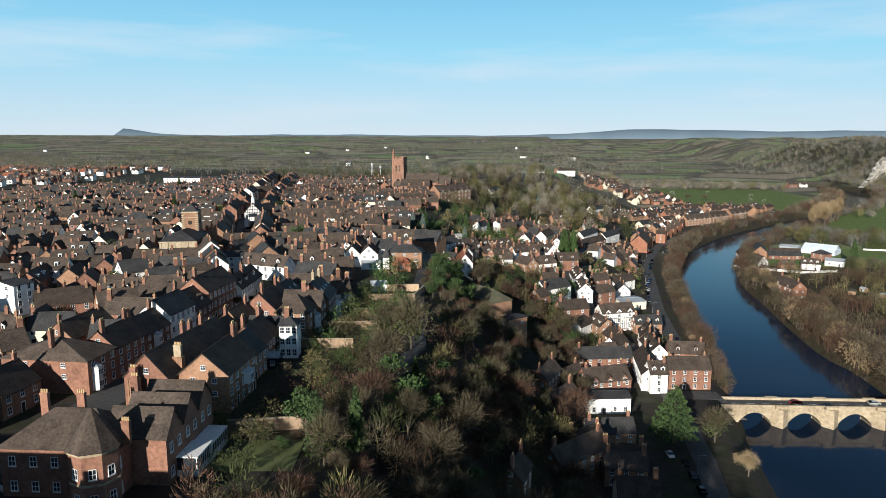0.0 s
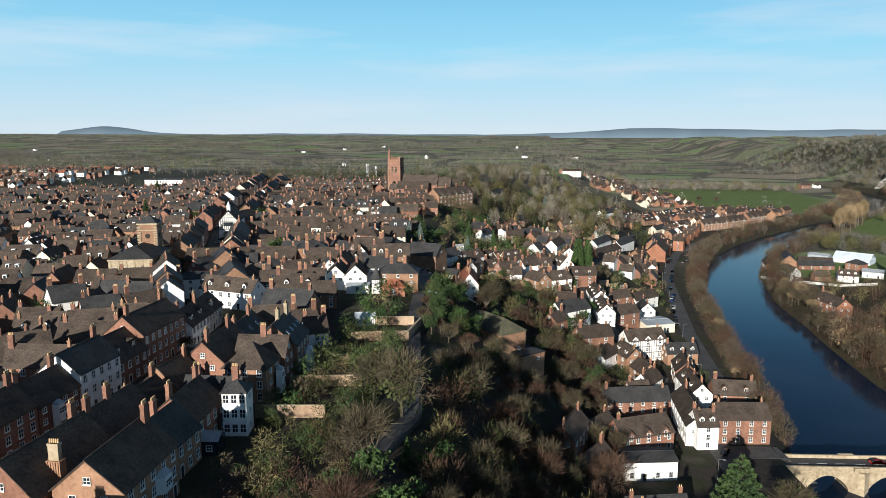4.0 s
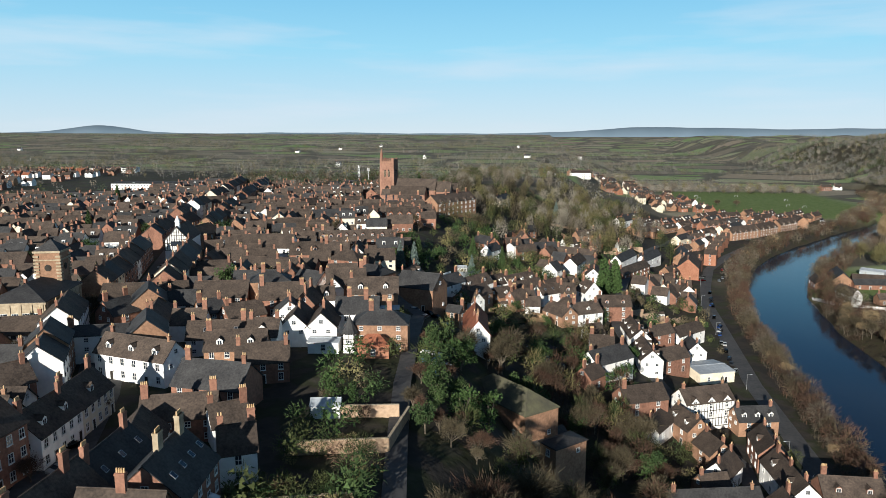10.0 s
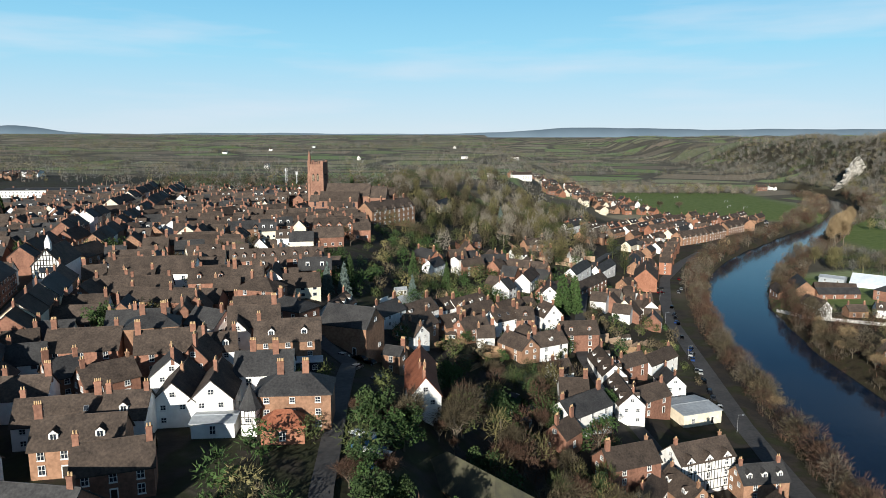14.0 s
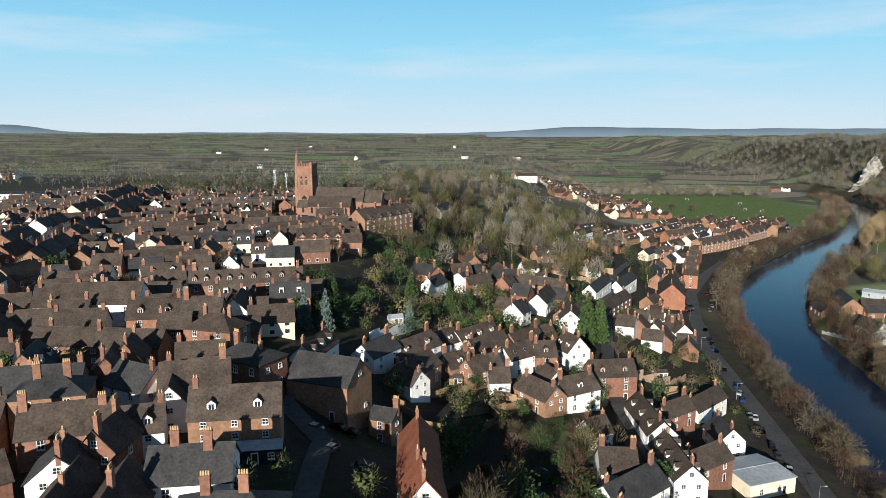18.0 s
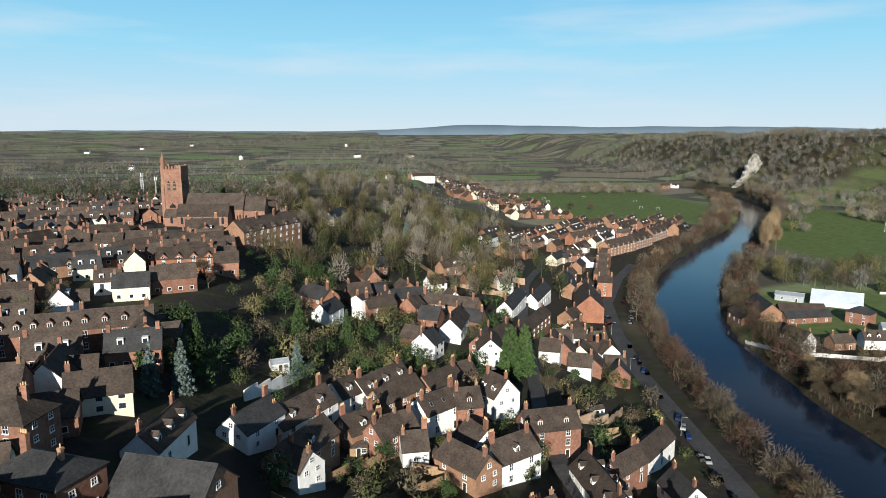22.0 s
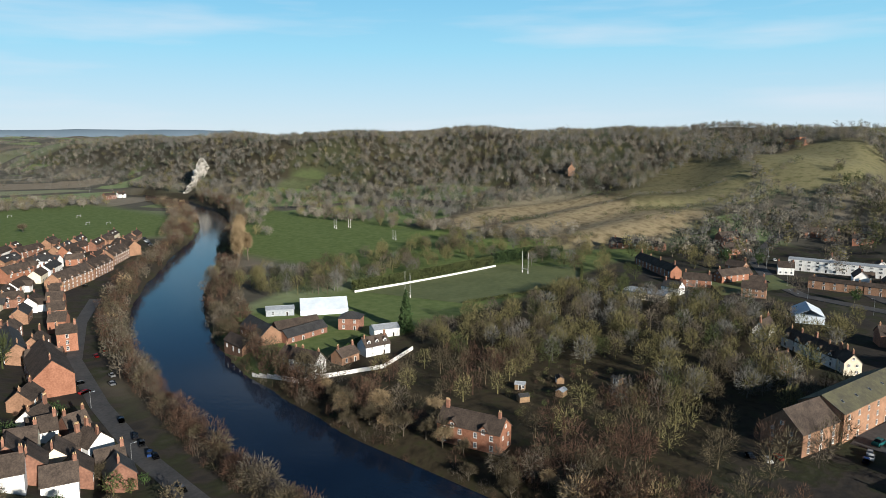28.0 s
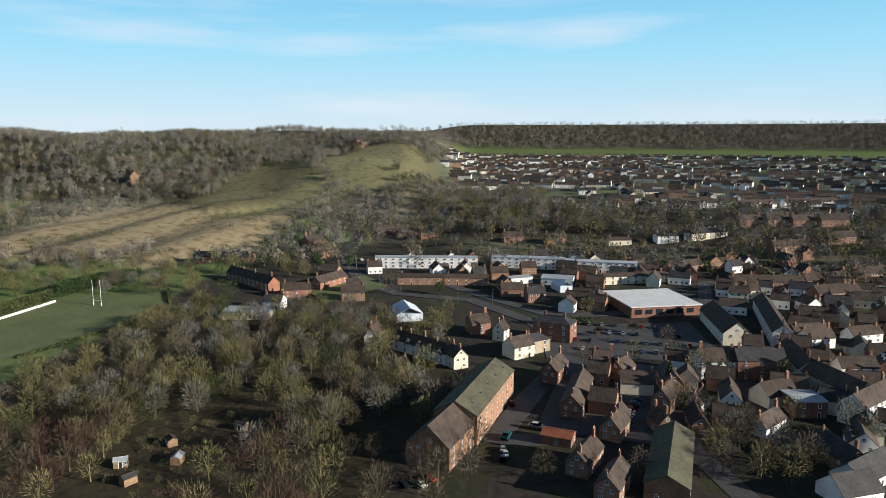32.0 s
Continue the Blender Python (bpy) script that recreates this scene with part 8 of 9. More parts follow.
many_houses("lower_town_houses", "older brick and rendered houses of the lower town", scatter(420, 255, 520, 60, 330, 76, 18) + scatter(200, 420, 560, 150, 460, 15, 19, gap=2), ["brick", "brown", "white", "cream"], ["tile", "tile", "slate"])


def estate(seed):
    """Terraces and pairs in ranks across the long shelf, thinning with distance."""
    rnd = random.Random(seed)
    out = []
    run = 745.0
    while run < 1960:
        side = -0.60 + rnd.uniform(0, 0.02)
        kind = rnd.random()
        while side < (0.0 if run > 900 else -0.12 - rnd.uniform(0, 0.08)):
            L = rnd.uniform(16, 40) if kind < 0.45 else rnd.uniform(9, 16)
            if rnd.random() > 0.14:
                a1 = math.atan2(0.1, 1) + math.asin(max(-0.95, side))
                r1 = run + rnd.uniform(-7, 7)
                out.append((32 + r1 * math.cos(a1), 361 + r1 * math.sin(a1), math.degrees(a1) + 90 + rnd.uniform(-7, 7) + (90 if rnd.random() < 0.12 else 0) + 12 * math.sin(run / 60), L, 8.5, 5.2 if run < 1300 else 4.2, 3.0))
            side += (L + rnd.uniform(3, 11)) / run
        run *= rnd.uniform(1.032, 1.05)
    return out


many_houses("eastern_estate_houses", "ranks of brick and pale estate houses below the ridge", estate(20), ["brick", "white", "cream", "cream", "white", "white", "brown"], ["tile", "tile", "slate"])
many_houses("valley_farm_houses", "scattered farm houses and cottages far off in the fields", scatter(11, -1500, 60, 1000, 2600, 0, 23, gap=6) + [(58, 1080, 10, 26, 9, 6, 3), (48, 1088, 60, 14, 9, 5, 3), (480, 1380, 20, 20, 9, 6, 3), (505, 1395, 10, 12, 8, 5, 3), (120, 2200, 0, 22, 10, 7, 3), (-600, 1080, 10, 60, 30, 6, 1.5), (-360, 760, 5, 70, 26, 6, 1.2)], ["white", "brick", "white"], ["tile", "slate"])


# ---- the sandstone house on the hill ----
def hill_house():
    x, y = 1180, 620
    top = new("hill_house")
    top.matrix_basis = Matrix.Translation((x, y, zat(x, y))) @ rot_z(60)
    k = Kit()
    k.box(-18, -5, -3, 18, 5, 8)
    k.box(-10, -6, -3, -2, 6, 11)
    k.done("wall", ["orange"], top)
    k = Kit()
    k.hipped(-18, 18, -5, 5, 8, 10.5)
    k.done("roof", ["tile"], top)
    tagged(top, "long red house standing high on the hill", "house")


hill_house()


# ---- rock face above the river bend ----
def rock_face():
    rnd = random.Random(2)
    vs, fs = [], []
    nx, nz = 16, 12
    for j in range(nz + 1):
        for i in range(nx + 1):
            f, g = i / nx, j / nz
            x, y = 585 + 50 * f + 22 * g, 1352 + 46 * f
            vs.append((x + rnd.uniform(-4, 4), y + rnd.uniform(-4, 4), 8 + 56 * g * (0.6 + 0.4 * math.sin(math.pi * f)) + rnd.uniform(-2, 2)))
    for j in range(nz):
        for i in range(nx):
            o = j * (nx + 1) + i
            fs.append((o, o + 1, o + nx + 2, o + nx + 1))
    tagged(link("rock_face", vs, fs, "rock"), "pale bare rock cliff among the hillside woods", "cliff", kind="structure")


rock_face()


# ---- hills on the skyline, distance haze painted in as blue ----
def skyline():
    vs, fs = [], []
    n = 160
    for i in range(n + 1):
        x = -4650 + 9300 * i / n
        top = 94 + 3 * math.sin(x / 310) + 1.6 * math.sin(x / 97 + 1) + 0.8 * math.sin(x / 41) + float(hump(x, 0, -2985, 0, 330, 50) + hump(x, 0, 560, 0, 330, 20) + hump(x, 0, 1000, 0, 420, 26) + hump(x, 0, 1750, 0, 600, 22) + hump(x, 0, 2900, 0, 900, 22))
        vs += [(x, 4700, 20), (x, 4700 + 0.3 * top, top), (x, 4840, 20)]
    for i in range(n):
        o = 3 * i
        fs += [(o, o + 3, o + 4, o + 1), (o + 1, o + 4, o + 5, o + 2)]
    tagged(link("backdrop", vs, [f for f in fs], "farhill", smooth_it=True), "far hills on the skyline in painted haze blue", "hills", kind="structure")


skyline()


# ---- single trees ----
for kind, x, y, tall in (
    ("ivied", -19, 196, 21), ("ivied", -26, 200, 15), ("red", -124, 196, 13), ("bare3", 86, 300, 13), ("cedar", 59, 226, 19), ("ivied", 72, 228, 17), ("willow", 76, 206, 11), ("willow", 88, 340, 6),
    ("spruce", -58, 422, 12), ("spruce", -53, 428, 13), ("cypress", 34, 484, 18), ("cypress", 40, 490, 17), ("spruce", -54, 432, 11), ("spruce", -31, 464, 11), ("spruce", 17, 734, 17), ("ivied", -39, 594, 19),
    ("fir", -33, 494, 15), ("fir", -18, 503, 13), ("fir", -55, 452, 12), ("holly", -46, 458, 9), ("holly", -62, 462, 10), ("fir", 252, 567, 22), ("willow", 170, 502, 15), ("willow", 176, 484, 14), ("willow", 164, 516, 12),
    ("fir", -24, 126, 12), ("holly", -28, 132, 10), ("fir", -18, 131, 12), ("laurel", -31, 126, 3), ("laurel", -39, 470, 4), ("red", -88, 255, 8), ("red", -83, 228, 7), ("laurel", -38, 268, 5), ("laurel", -44, 270, 6), ("bare3", -26, 268, 8),
    ("red", -14, 340, 7), ("bush", -10, 332, 4), ("bush", 4, 330, 3), ("fir", 30, 330, 7), ("bush", 26, 336, 3), ("bare2", 16, 340, 9), ("holly", -8, 420, 6), ("laurel", 4, 406, 5), ("bush", -2, 396, 4), ("red", 2, 390, 8),
    ("bare1", 45, 478, 10), ("bare2", 50, 470, 10), ("bare1", 52, 496, 9), ("laurel", 60, 500, 5), ("bush", 56, 452, 3), ("bush", 66, 470, 4), ("laurel", 70, 455, 4), ("bare3", 76, 480, 8), ("bare3", 73, 500, 8), ("bare1", 80, 520, 9),
    ("bare1", -75, 560, 12), ("bare2", -70, 530, 11), ("red", -66, 520, 9), ("bare1", -100, 470, 12), ("bare3", -118, 480, 13), ("bare3", -108, 500, 13), ("fir", -105, 760, 18), ("fir", -240, 480, 14), ("fir", -300, 420, 13), ("fir", -330, 500, 15), ("fir", -310, 620, 16),
    ("bare3", 240, 1100, 14), ("bare3", 262, 1092, 15), ("bare1", 420, 290, 9), ("bare1", 384, 300, 9), ("bare1", 376, 318, 8), ("fir", 300, 300, 14), ("fir", 312, 282, 12), ("holly", 452, 405, 9), ("holly", 520, 500, 12), ("holly", 530, 480, 10),
):
    tree(kind, x, y, tall)
for i, (x, y) in enumerate(((300, 784), (306, 792), (311, 799), (316, 806), (321, 813), (318, 797), (326, 820), (331, 828), (337, 838), (343, 846), (350, 856), (358, 866))):
    tree("poplar", x, y, 27 + (i * 5) % 8, group="row of poplars on the river bank")


def grove(n, x0, x1, y0, y1, kinds, tall, seed, gap=2.4, ok=None, group=""):
    rnd = random.Random(seed)
    placed = []
    for _ in range(n * 6):
        if len(placed) >= n:
            break
        x, y = rnd.uniform(x0, x1), rnd.uniform(y0, y1)
        w, e2 = np.interp(y, B_Y, B_W), np.interp(y, B_Y, B_E)
        if w - 2 < x < e2 + 2 or not free(x, y, 1.6) or (ok and not ok(x, y)) or any((x - a1) ** 2 + (y - b1) ** 2 < gap * gap for a1, b1 in placed):
            continue
        placed.append((x, y))
        tree(rnd.choice(kinds), x, y, rnd.uniform(*tall), group=group)


# the wooded cliff below the upper town
grove(56, -22, 34, 95, 330, ("bare2", "bare1", "bare2", "ivied", "bare3", "red"), (12, 18), 31, 4.5, ok=lambda x, y: x > -20 + (y - 300) * 0.02)
grove(34, 0, 34, 170, 330, ("red", "red2", "red", "bare1"), (10, 14), 32, 3.5)
grove(22, -24, 6, 100, 180, ("bare1", "fir", "red", "bare2", "laurel"), (6, 11), 33, 4)
grove(26, -14, 34, 300, 392, ("red", "red2", "holly", "bare1", "laurel"), (6, 11), 34, 3.5)
grove(30, -31, -10, 255, 322, ("red", "bare1", "holly", "red2", "laurel"), (5, 9), 35, 3.0)
# river banks
for i in range(22):
    y = 322 + i * 12
    tree(dice.choice(("red", "red2", "bare1", "willow")), float(np.interp(y, B_Y, B_W)) - dice.uniform(0.5, 6), y, dice.uniform(7, 10), group="trees on the river bank")
for i in range(18):
    y = 396 + i * 8
    tree(dice.choice(("willow", "bare1", "bare3")), float(np.interp(y, B_Y, B_E)) + dice.uniform(1, 9), y, dice.uniform(8, 12), group="trees on the river bank")
# gardens of the hillside
grove(26, -45, 80, 400, 640, ("bush", "laurel", "bush", "bare1", "red", "holly"), (2.5, 6), 44, 3)
grove(16, -48, -26, 180, 290, ("bush", "laurel", "bare3", "bush"), (2, 5), 45, 3)
grove(12, -250, -90, 200, 600, ("bare1", "holly", "bare3", "fir"), (8, 12), 46, 8)


# ---- far woods, hedgerow trees and scrub, joined ----
def woods(name, label, pts, tall, scraps, seed, tones, wide=0.42, fine=0.03, solid=0.0, up=0.3):
    """Many trees in one mesh: slivers of twig and leaf fanning out of an uneven crown, over a short stem with limbs."""
    r = np.random.RandomState(seed)
    P = np.asarray(pts, float)
    n = len(P)
    Z = height(P[:, 0], P[:, 1])
    H = r.uniform(*tall, n)
    tone = r.randint(0, len(tones), n)
    d = r.normal(size=(n, scraps, 3))
    d /= np.linalg.norm(d, axis=2, keepdims=True)
    rad = r.uniform(0.15, 1.0, (n, scraps, 1)) ** 0.45
    lump = 1 + 0.22 * np.sin(d[:, :, :1] * 5 + r.uniform(0, 6, (n, 1, 1))) * np.cos(d[:, :, 1:2] * 4 + r.uniform(0, 6, (n, 1, 1)))
    w = wide * r.uniform(0.8, 1.2, n)
    centre = d * rad * lump * np.stack([H * w, H * w, H * 0.40], -1)[:, None, :]
    centre += np.stack([P[:, 0], P[:, 1], Z + H * 0.56], -1)[:, None, :]
    out = d + r.normal(size=(n, scraps, 3)) * 0.45 + np.array([0, 0, up])
    out /= np.linalg.norm(out, axis=2, keepdims=True)
    v = np.cross(out, r.normal(size=(n, scraps, 3)))
    v /= np.linalg.norm(v, axis=2, keepdims=True) + 1e-9
    h3 = H[:, None, None]
    tri = np.stack([centre - v * h3 * fine, centre + v * h3 * fine, centre + out * h3 * r.uniform(0.08, 0.17, (n, scraps, 1))], 2)
    if solid:
        m = int(scraps * solid)
        face = d[:, :m] + r.normal(size=(n, m, 3)) * 0.2 + np.array([0, 0, 0.35])
        p1 = np.cross(face, r.normal(size=(n, m, 3)))
        p1 /= np.linalg.norm(p1, axis=2, keepdims=True) + 1e-9
        p2 = np.cross(face, p1)
        p2 /= np.linalg.norm(p2, axis=2, keepdims=True) + 1e-9
        size = h3 * r.uniform(0.045, 0.085, (n, m, 1))
        c0 = centre[:, :m]
        tri[:, :m] = np.stack([c0 + p1 * size, c0 - p1 * size * 0.5 + p2 * size * 0.8, c0 - p1 * size * 0.5 - p2 * size * 0.8], 2)
    foot = np.stack([P[:, 0], P[:, 1], Z - 0.3], -1)
    limbs = []
    stems = 6 if scraps > 100 else 2
    for i in range(stems):
        a1 = r.uniform(0, 6.28, n)
        e1 = foot + np.stack([np.cos(a1) * H * w * 0.6, np.sin(a1) * H * w * 0.6, H * r.uniform(0.55, 0.85, n)], -1) * (0.25 if i == 0 else 1) + (np.array([0, 0, 1.0]) * H[:, None] * 0.6 if i == 0 else 0)
        s1 = np.stack([-np.sin(a1), np.cos(a1), np.zeros(n)], -1) * H[:, None] * (0.022 if i == 0 else 0.012)
        f1 = foot + (np.array([0, 0, 1.0]) * H[:, None] * 0.22 if i else 0)
        limbs.append(np.stack([f1 - s1, f1 + s1, e1], 1))
    verts = np.concatenate([tri, np.stack(limbs, 1)], 1).reshape(-1, 3)
    m = len(verts) // 3
    me = bpy.data.meshes.new(name)
    me.vertices.add(len(verts))
    me.vertices.foreach_set("co", verts.ravel())
    me.loops.add(m * 3)
    me.loops.foreach_set("vertex_index", np.arange(m * 3))
    me.polygons.add(m)
    me.polygons.foreach_set("loop_start", np.arange(0, m * 3, 3))
    me.polygons.foreach_set("loop_total", np.full(m, 3))
    for t in tones:
        me.materials.append(M[t])
    me.polygons.foreach_set("material_index", np.repeat(tone, scraps + stems))
    me.update(calc_edges=True)
    tagged(new(name, me), label, "woods", kind="stuff")


def spread(n, x0, x1, y0, y1, seed, ok):
    r = np.random.RandomState(seed)
    X, Y = r.uniform(x0, x1, n), r.uniform(y0, y1, n)
    good = ok(X, Y)
    return np.stack([X[good], Y[good]], -1)


def not_heath(X, Y):
    toe = np.interp(Y, [-600, 0, 300, 500, 700, 800, 1000, 1250, 1400, 2000], [640, 590, 540, 525, 520, 560, 640, 600, 590, 600])
    return (X > toe) & (oval(X, Y, 640, 700, 150, 130, 20) < 0.4) & (oval(X, Y, 820, 640, 150, 60, 15) < 0.5) & (oval(X, Y, 1000, 545, 170, 75, 10) < 0.5) & (oval(X, Y, 690, 1195, 44, 38) < 0.5)


# mostly the crown tones that carry painted haze
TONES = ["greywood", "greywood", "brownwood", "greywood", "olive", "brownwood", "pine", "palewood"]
W_BANK, E_BANK = (lambda Y: np.interp(Y, B_Y, B_W)), (lambda Y: np.interp(Y, B_Y, B_E))
TAKEN_NOW = np.array(TAKEN)


def clear_of(X, Y, r=1.5):
    near = (TAKEN_NOW[None, :, 0] - X[:, None]) ** 2 + (TAKEN_NOW[None, :, 1] - Y[:, None]) ** 2 < (TAKEN_NOW[None, :, 2] + r) ** 2
    return ~near.any(1)


def patch(n, x0, x1, y0, y1, seed, ok=None):
    return spread(n, x0, x1, y0, y1, seed, lambda X, Y: clear_of(X, Y) & ((X < W_BANK(Y) - 1) | (X > E_BANK(Y) + 1)) & (ok(X, Y) if ok else True))


woods("rough_wood", "rough leafless woodland with ivied trees on the east bank", np.concatenate([
    patch(330, 232, 405, 385, 552, 71, lambda X, Y: ~((X > 200) & (X < 258) & (Y > 446) & (Y < 476)) & (Y > 395 + (X < 280) * 25) & ~((X < 240) & (Y > 528))), patch(40, 245, 300, 366, 425, 88),
    patch(90, 290, 525, 655, 728, 72), patch(46, 430, 530, 500, 650, 73), patch(40, 252, 300, 660, 750, 74), patch(46, 250, 345, 235, 330, 75)]), (9, 14), 430, 11, ["olive", "olive", "twig", "bark", "ivy", "olive", "greywood"], 0.36, 0.0085, 0.0, 0.8)
woods("river_wood", "brown leafless trees between the river and the gardens", np.concatenate([patch(70, 158, 240, 366, 450, 116), patch(60, 190, 240, 440, 552, 117, lambda X, Y: ~((X > 200) & (Y > 446) & (Y < 476)) & ~(Y > 528))]), (8, 13), 300, 118, ["twig", "redtwig", "olive", "twig", "redtwig"], 0.34, 0.0065, 0.0, 0.8)
woods("allotment_shrubs", "low shrubs and hedges between the riverside gardens", patch(150, 196, 262, 440, 482, 119), (1.2, 3), 150, 120, ["ivy", "twig", "olive", "redtwig"], 0.6, 0.02)
woods("bank_trees", "leafless trees and willows crowding the river banks", np.concatenate([
    patch(150, 150, 560, 560, 1100, 76, lambda X, Y: (X > E_BANK(Y)) & (X < E_BANK(Y) + 10 + (Y > 650) * 26) & (Y > 625)),
    patch(2600, 100, 560, 575, 1300, 77, lambda X, Y: (X < W_BANK(Y)) & (X > W_BANK(Y) - 9 - (Y > 940) * 26)),
    patch(800, 140, 240, 290, 420, 78, lambda X, Y: (X > E_BANK(Y)) & (X < E_BANK(Y) + 14)),
    patch(500, 120, 260, 606, 680, 79, lambda X, Y: (X > E_BANK(Y)) & (X < E_BANK(Y) + 7))]), (6, 12), 210, 12, ["twig", "redtwig", "twig", "straw", "bark"], 0.46, 0.012)


def strip(n, y0, y1, off0, off1, seed, west=True):
    """Points along one bank, set back from the water by off0 to off1."""
    r = np.random.RandomState(seed)
    Y = r.uniform(y0, y1, n)
    off = r.uniform(off0, off1, n) ** 1.0
    X = W_BANK(Y) - off if west else E_BANK(Y) + off
    ok = clear_of(X, Y, 0.4)
    return np.stack([X[ok], Y[ok]], -1)


woods("bank_scrub", "reddish brown bushes and osiers crowding the water edge", np.concatenate([strip(620, 285, 600, -1.0, 11, 91), strip(560, 300, 640, -1.0, 14, 92, False)]), (2, 5.5), 170, 35, ["redtwig", "twig", "redtwig", "redtwig", "bark"], 0.5, 0.0065)
woods("bank_tall_trees", "taller leafless alders and willows along the banks", np.concatenate([strip(110, 290, 600, 0, 9, 93), strip(150, 300, 640, 1, 20, 94, False)]), (7, 12), 330, 36, ["twig", "redtwig", "twig", "bark", "redtwig"], 0.36, 0.009)
woods("hanging_wood", "tall leafless wood on the slope below the church", np.concatenate([patch(190, -62, 62, 585, 790, 80), patch(130, 20, 112, 640, 870, 81), patch(200, -90, 90, 790, 1000, 82, lambda X, Y: X < 110 - (Y > 860) * 60)]), (9, 17), 420, 13, ["olive", "palewood", "olive", "brownwood", "twig", "ivy"], 0.27, 0.008, 0.0, 1.0)
woods("garden_trees", "evergreen and leafless garden trees between the houses", np.concatenate([patch(240, -62, 30, 440, 600, 83), patch(120, 30, 90, 430, 660, 84), patch(40, -30, 40, 350, 440, 85), patch(40, -48, -24, 180, 330, 86), patch(120, -430, -80, 150, 700, 87)]), (3.5, 9), 240, 14, ["ivy", "fir", "twig", "bright", "fir", "olive", "ivy"], 0.42, 0.013, 0.25)
woods("garden_shrubs", "shrubs and small trees crowding the back gardens", np.concatenate([patch(130, -46, -22, 128, 205, 101), patch(60, -46, -26, 205, 262, 102), patch(40, -60, -30, 112, 140, 103), patch(80, 26, 62, 298, 350, 122), patch(40, 70, 82, 312, 346, 123)]), (2, 5.5), 260, 104, ["ivy", "twig", "fir", "redtwig", "olive", "ivy"], 0.5, 0.016)
# the patch from y 26 to 100 is unseen, added to shade the slope
woods("cliff_wood", "dense dark wood on the steep slope, with an unseen shading patch south", np.concatenate([patch(330, -15, 31, 100, 335, 108, lambda X, Y: ~((X < 22) & (Y > 236) & (Y < 332))), patch(40, -15, 20, 236, 335, 121), patch(230, -34, 34, 26, 100, 115), patch(50, -12, 28, 318, 395, 109)]), (5, 11), 300, 110, ["redtwig", "twig", "ivy", "redtwig", "olive", "redtwig"], 0.30, 0.009, 0.0, 0.8)
woods("far_bank_trees", "bare willows and alders along the river above the bend", np.concatenate([strip(300, 590, 1000, 0, 13, 111), strip(230, 960, 1300, 0, 34, 112), strip(420, 640, 1300, 0, 24, 113, False)]), (4, 11), 150, 114, ["brownwood", "twig", "redtwig", "twig", "redtwig"], 0.38, 0.012, 0.1, 0.7)
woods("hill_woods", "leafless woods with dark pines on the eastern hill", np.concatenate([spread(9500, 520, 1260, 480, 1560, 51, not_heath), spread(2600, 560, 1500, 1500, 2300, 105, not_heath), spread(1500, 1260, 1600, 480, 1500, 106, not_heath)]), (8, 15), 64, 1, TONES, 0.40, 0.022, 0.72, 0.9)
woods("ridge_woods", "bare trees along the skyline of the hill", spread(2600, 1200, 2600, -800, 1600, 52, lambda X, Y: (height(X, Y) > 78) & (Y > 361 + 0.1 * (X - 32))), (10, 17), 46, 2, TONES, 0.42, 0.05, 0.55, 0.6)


def sector(n, r0, r1, s0, s1, seed):
    r = np.random.RandomState(seed)
    run, side = r.uniform(r0, r1, n), r.uniform(s0, s1, n)
    a1 = math.atan2(0.1, 1) + np.arcsin(side)
    return np.stack([32 + run * np.cos(a1), 361 + run * np.sin(a1)], -1)


woods("estate_woods", "belt of leafless trees above the flats", np.concatenate([sector(330, 600, 740, -0.30, 0.10, 53), sector(120, 560, 690, -0.66, -0.3, 66), sector(260, 740, 900, -0.14, 0.08, 54), sector(90, 690, 760, -0.6, -0.3, 67), sector(150, 500, 620, -0.55, 0.06, 95)]), (9, 15), 160, 3, ["greywood", "olive", "brownwood", "bark", "ivy", "greywood"], 0.40, 0.014, 0.25, 0.6)
woods("estate_garden_trees", "small trees and hedges between the estate houses", np.concatenate([sector(700, 760, 1300, -0.62, 0.0, 68), sector(700, 1300, 2000, -0.62, 0.02, 69)]), (4, 8), 46, 33, ["greywood", "ivy", "brownwood", "pine", "bark"], 0.5, 0.05, 0.6)
# palewood and greywood lighten the ridge as haze would
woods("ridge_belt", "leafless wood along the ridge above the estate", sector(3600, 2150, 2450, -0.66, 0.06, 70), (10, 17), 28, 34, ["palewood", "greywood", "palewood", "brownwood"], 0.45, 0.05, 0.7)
woods("scrub", "dark green gorse and scrub on the heath", spread(3400, 540, 860, 540, 860, 56, lambda X, Y: (np.sin(X / 27 + 1) * np.cos(Y / 34) + 0.4 * np.sin((X + Y) / 11) > 0.62) & (oval(X, Y, 690, 700, 190, 160, 20) > 0.3)), (2, 4.5), 60, 4, ["ivy", "pine", "ivy", "twig"], 0.7, 0.04, 0.5)
woods("field_hedges", "hedges and bushes along the edges of the hill pastures", np.concatenate([np.stack([np.linspace(640, 960, 90), np.linspace(612, 560, 90) + 6 * np.sin(np.arange(90))], -1), np.stack([np.linspace(760, 900, 50), np.linspace(800, 700, 50) + 4 * np.sin(np.arange(50))], -1), np.stack([np.linspace(690, 860, 60), np.linspace(690, 618, 60)], -1)]), (2.5, 6), 70, 107, ["ivy", "greywood", "brownwood"], 0.6, 0.04, 0.5)
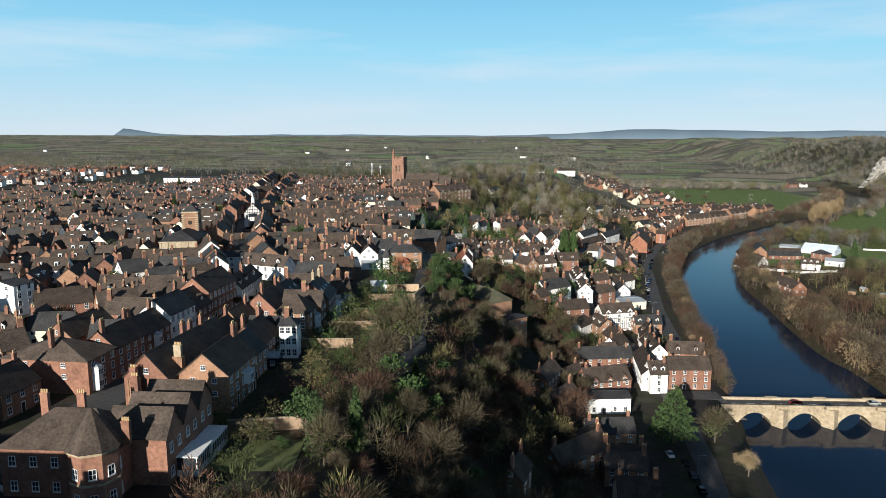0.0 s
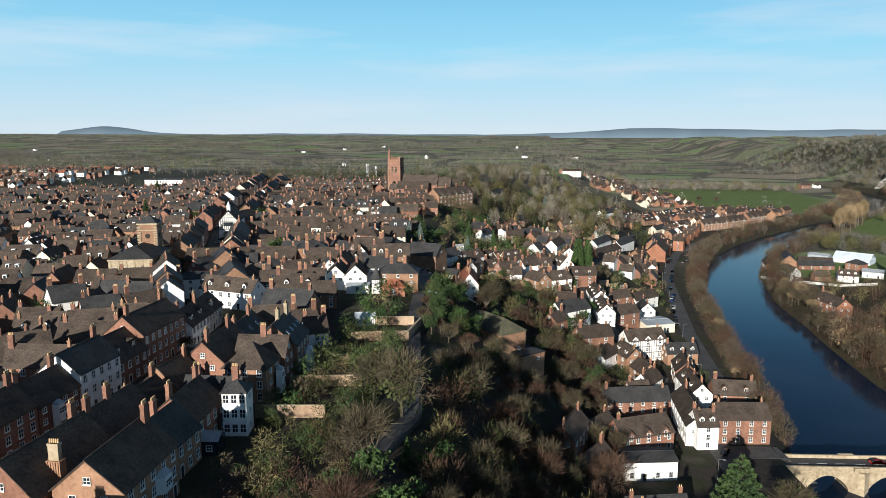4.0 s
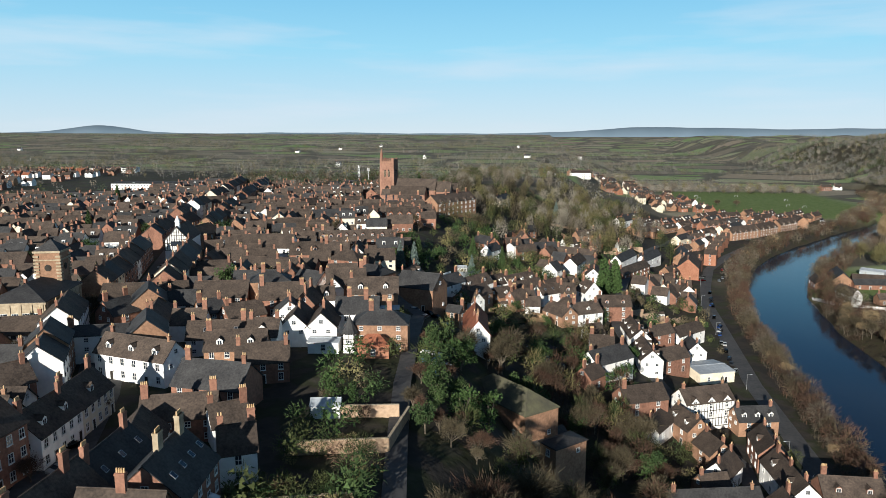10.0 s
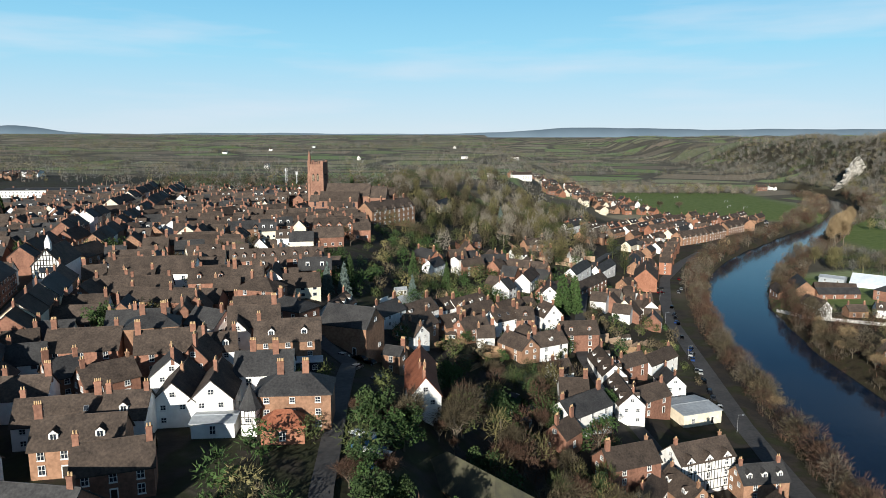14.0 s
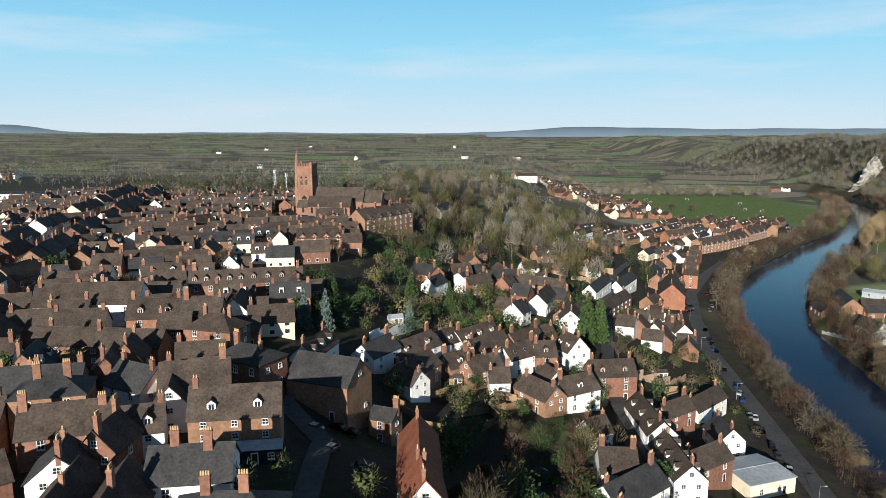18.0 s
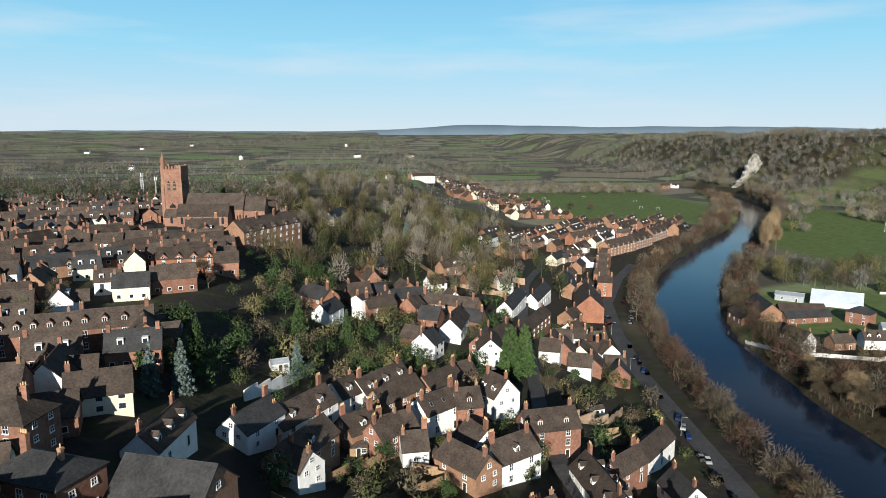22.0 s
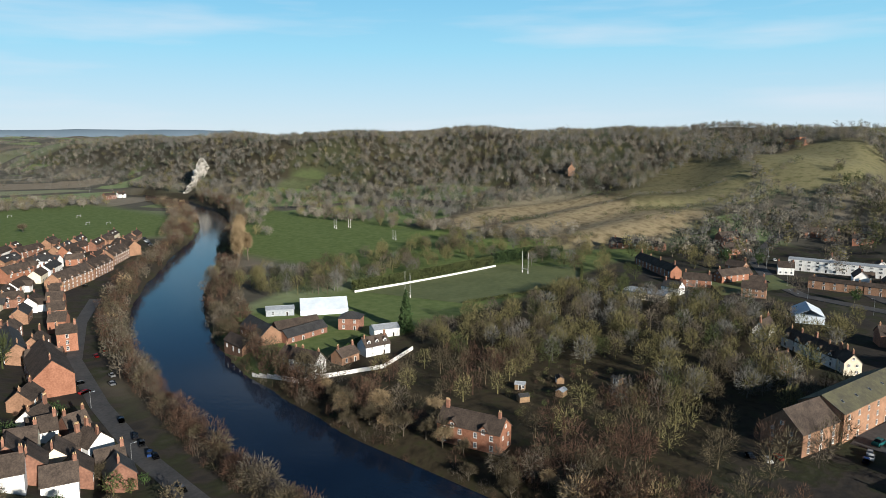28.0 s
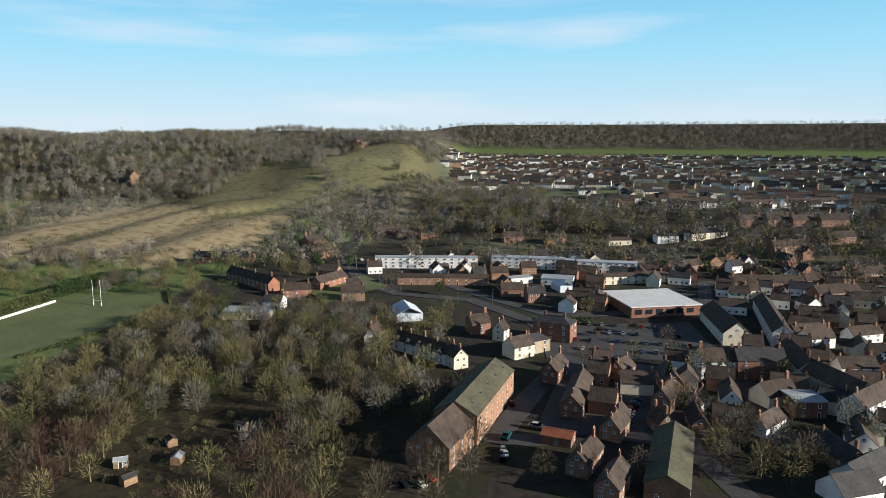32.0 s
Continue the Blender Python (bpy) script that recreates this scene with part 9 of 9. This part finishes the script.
woods("meadow_trees", "leafless trees round the meadows and far playing field", np.concatenate([spread(420, 360, 620, 880, 1330, 57, lambda X, Y: (X > E_BANK(Y) + 4) & ((X < E_BANK(Y) + 60) | (X > 540))), spread(300, 120, 450, 1290, 1420, 58, lambda X, Y: X < W_BANK(Y) - 2), spread(200, 490, 560, 640, 1000, 59, lambda X, Y: X > 505)]), (8, 13), 150, 5, ["greywood", "brownwood", "bark", "palewood", "olive"], 0.42, 0.02, 0.35, 0.6)
woods("church_woods", "dense leafless woodland behind the church", spread(260, -300, -60, 730, 900, 61, lambda X, Y: Y > 735), (9, 14), 120, 6, ["greywood", "twig", "bark", "ivy", "pine"], 0.4, 0.025, 0.4, 0.6)


def hedgerows(n, seed):
    r = np.random.RandomState(seed)
    out = []
    for _ in range(n):
        x, y = r.uniform(-3600, 2000), r.uniform(1050, 4300)
        a1, L = r.choice((0.15, 1.7, 0.5)) + r.normal() * 0.15, r.uniform(120, 420)
        k = int(L / 9)
        f = np.linspace(0, L, k)
        out.append(np.stack([x + np.cos(a1) * f + r.normal(size=k) * 3, y + np.sin(a1) * f + r.normal(size=k) * 3], -1))
    for _ in range(80):
        x, y, s = r.uniform(-3400, 1800), r.uniform(1200, 4400), r.uniform(40, 150)
        k = int(s * 0.9)
        out.append(np.stack([x + r.normal(size=k) * s, y + r.normal(size=k) * s * 0.35], -1))
    P = np.concatenate(out)
    w, e2 = np.interp(P[:, 1], B_Y, B_W), np.interp(P[:, 1], B_Y, B_E)
    return P[((P[:, 0] < w - 8) | (P[:, 0] > e2 + 8) | (P[:, 1] > 1500)) & ~((P[:, 0] > 190) & (P[:, 0] < 450) & (P[:, 1] < 1290))]


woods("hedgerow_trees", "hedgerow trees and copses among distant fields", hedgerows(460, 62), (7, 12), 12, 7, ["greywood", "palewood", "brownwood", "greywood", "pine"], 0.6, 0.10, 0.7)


def clumps(n, x0, x1, y0, y1, seed):
    """Copses and shelter belts: long uneven clusters of trees."""
    r = np.random.RandomState(seed)
    out = []
    for _ in range(n):
        x, y, s1 = r.uniform(x0, x1), r.uniform(y0, y1), r.uniform(25, 90)
        k = int(s1 * 0.8)
        out.append(np.stack([x + r.normal(size=k) * s1, y + r.normal(size=k) * s1 * 0.3], -1))
    P = np.concatenate(out)
    return P[((P[:, 0] < W_BANK(P[:, 1]) - 8) | (P[:, 0] > E_BANK(P[:, 1]) + 8) | (P[:, 1] > 1500)) & clear_of(P[:, 0], P[:, 1], 0.5) & ~((P[:, 0] > 150) & (P[:, 0] < 450) & (P[:, 1] < 1290))]


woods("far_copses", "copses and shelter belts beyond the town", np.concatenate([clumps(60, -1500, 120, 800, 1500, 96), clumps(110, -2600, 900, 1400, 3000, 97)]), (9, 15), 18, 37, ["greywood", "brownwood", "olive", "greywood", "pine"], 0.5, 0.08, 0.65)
woods("lower_town_trees", "bare trees standing over the lower town yards", np.array([(235, 298), (232, 288), (230, 280), (260, 283), (253, 275), (246, 296), (240, 284), (252, 288), (229, 323), (227, 351), (340, 307), (363, 288), (416, 320), (451, 436), (277, 299), (283, 296), (224, 373), (243, 272), (236, 272)], float), (9, 13), 500, 38, ["olive", "twig", "twig", "bark"], 0.36, 0.008)
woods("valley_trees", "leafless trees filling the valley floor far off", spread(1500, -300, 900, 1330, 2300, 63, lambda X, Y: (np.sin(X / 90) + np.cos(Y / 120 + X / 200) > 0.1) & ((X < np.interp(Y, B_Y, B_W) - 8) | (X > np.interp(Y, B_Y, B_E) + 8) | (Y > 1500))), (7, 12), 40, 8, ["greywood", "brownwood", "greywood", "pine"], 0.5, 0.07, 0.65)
woods("western_trees", "trees among the houses on the western edge of town", np.concatenate([spread(420, -900, -330, 380, 980, 64, lambda X, Y: np.sin(X / 60) * np.cos(Y / 45) > 0.1), spread(160, -430, -130, 300, 760, 65, lambda X, Y: np.sin(X / 33) * np.cos(Y / 25) > 0.35)]), (6, 10), 60, 9, ["greywood", "twig", "pine", "ivy", "brownwood"], 0.47, 0.04, 0.55)
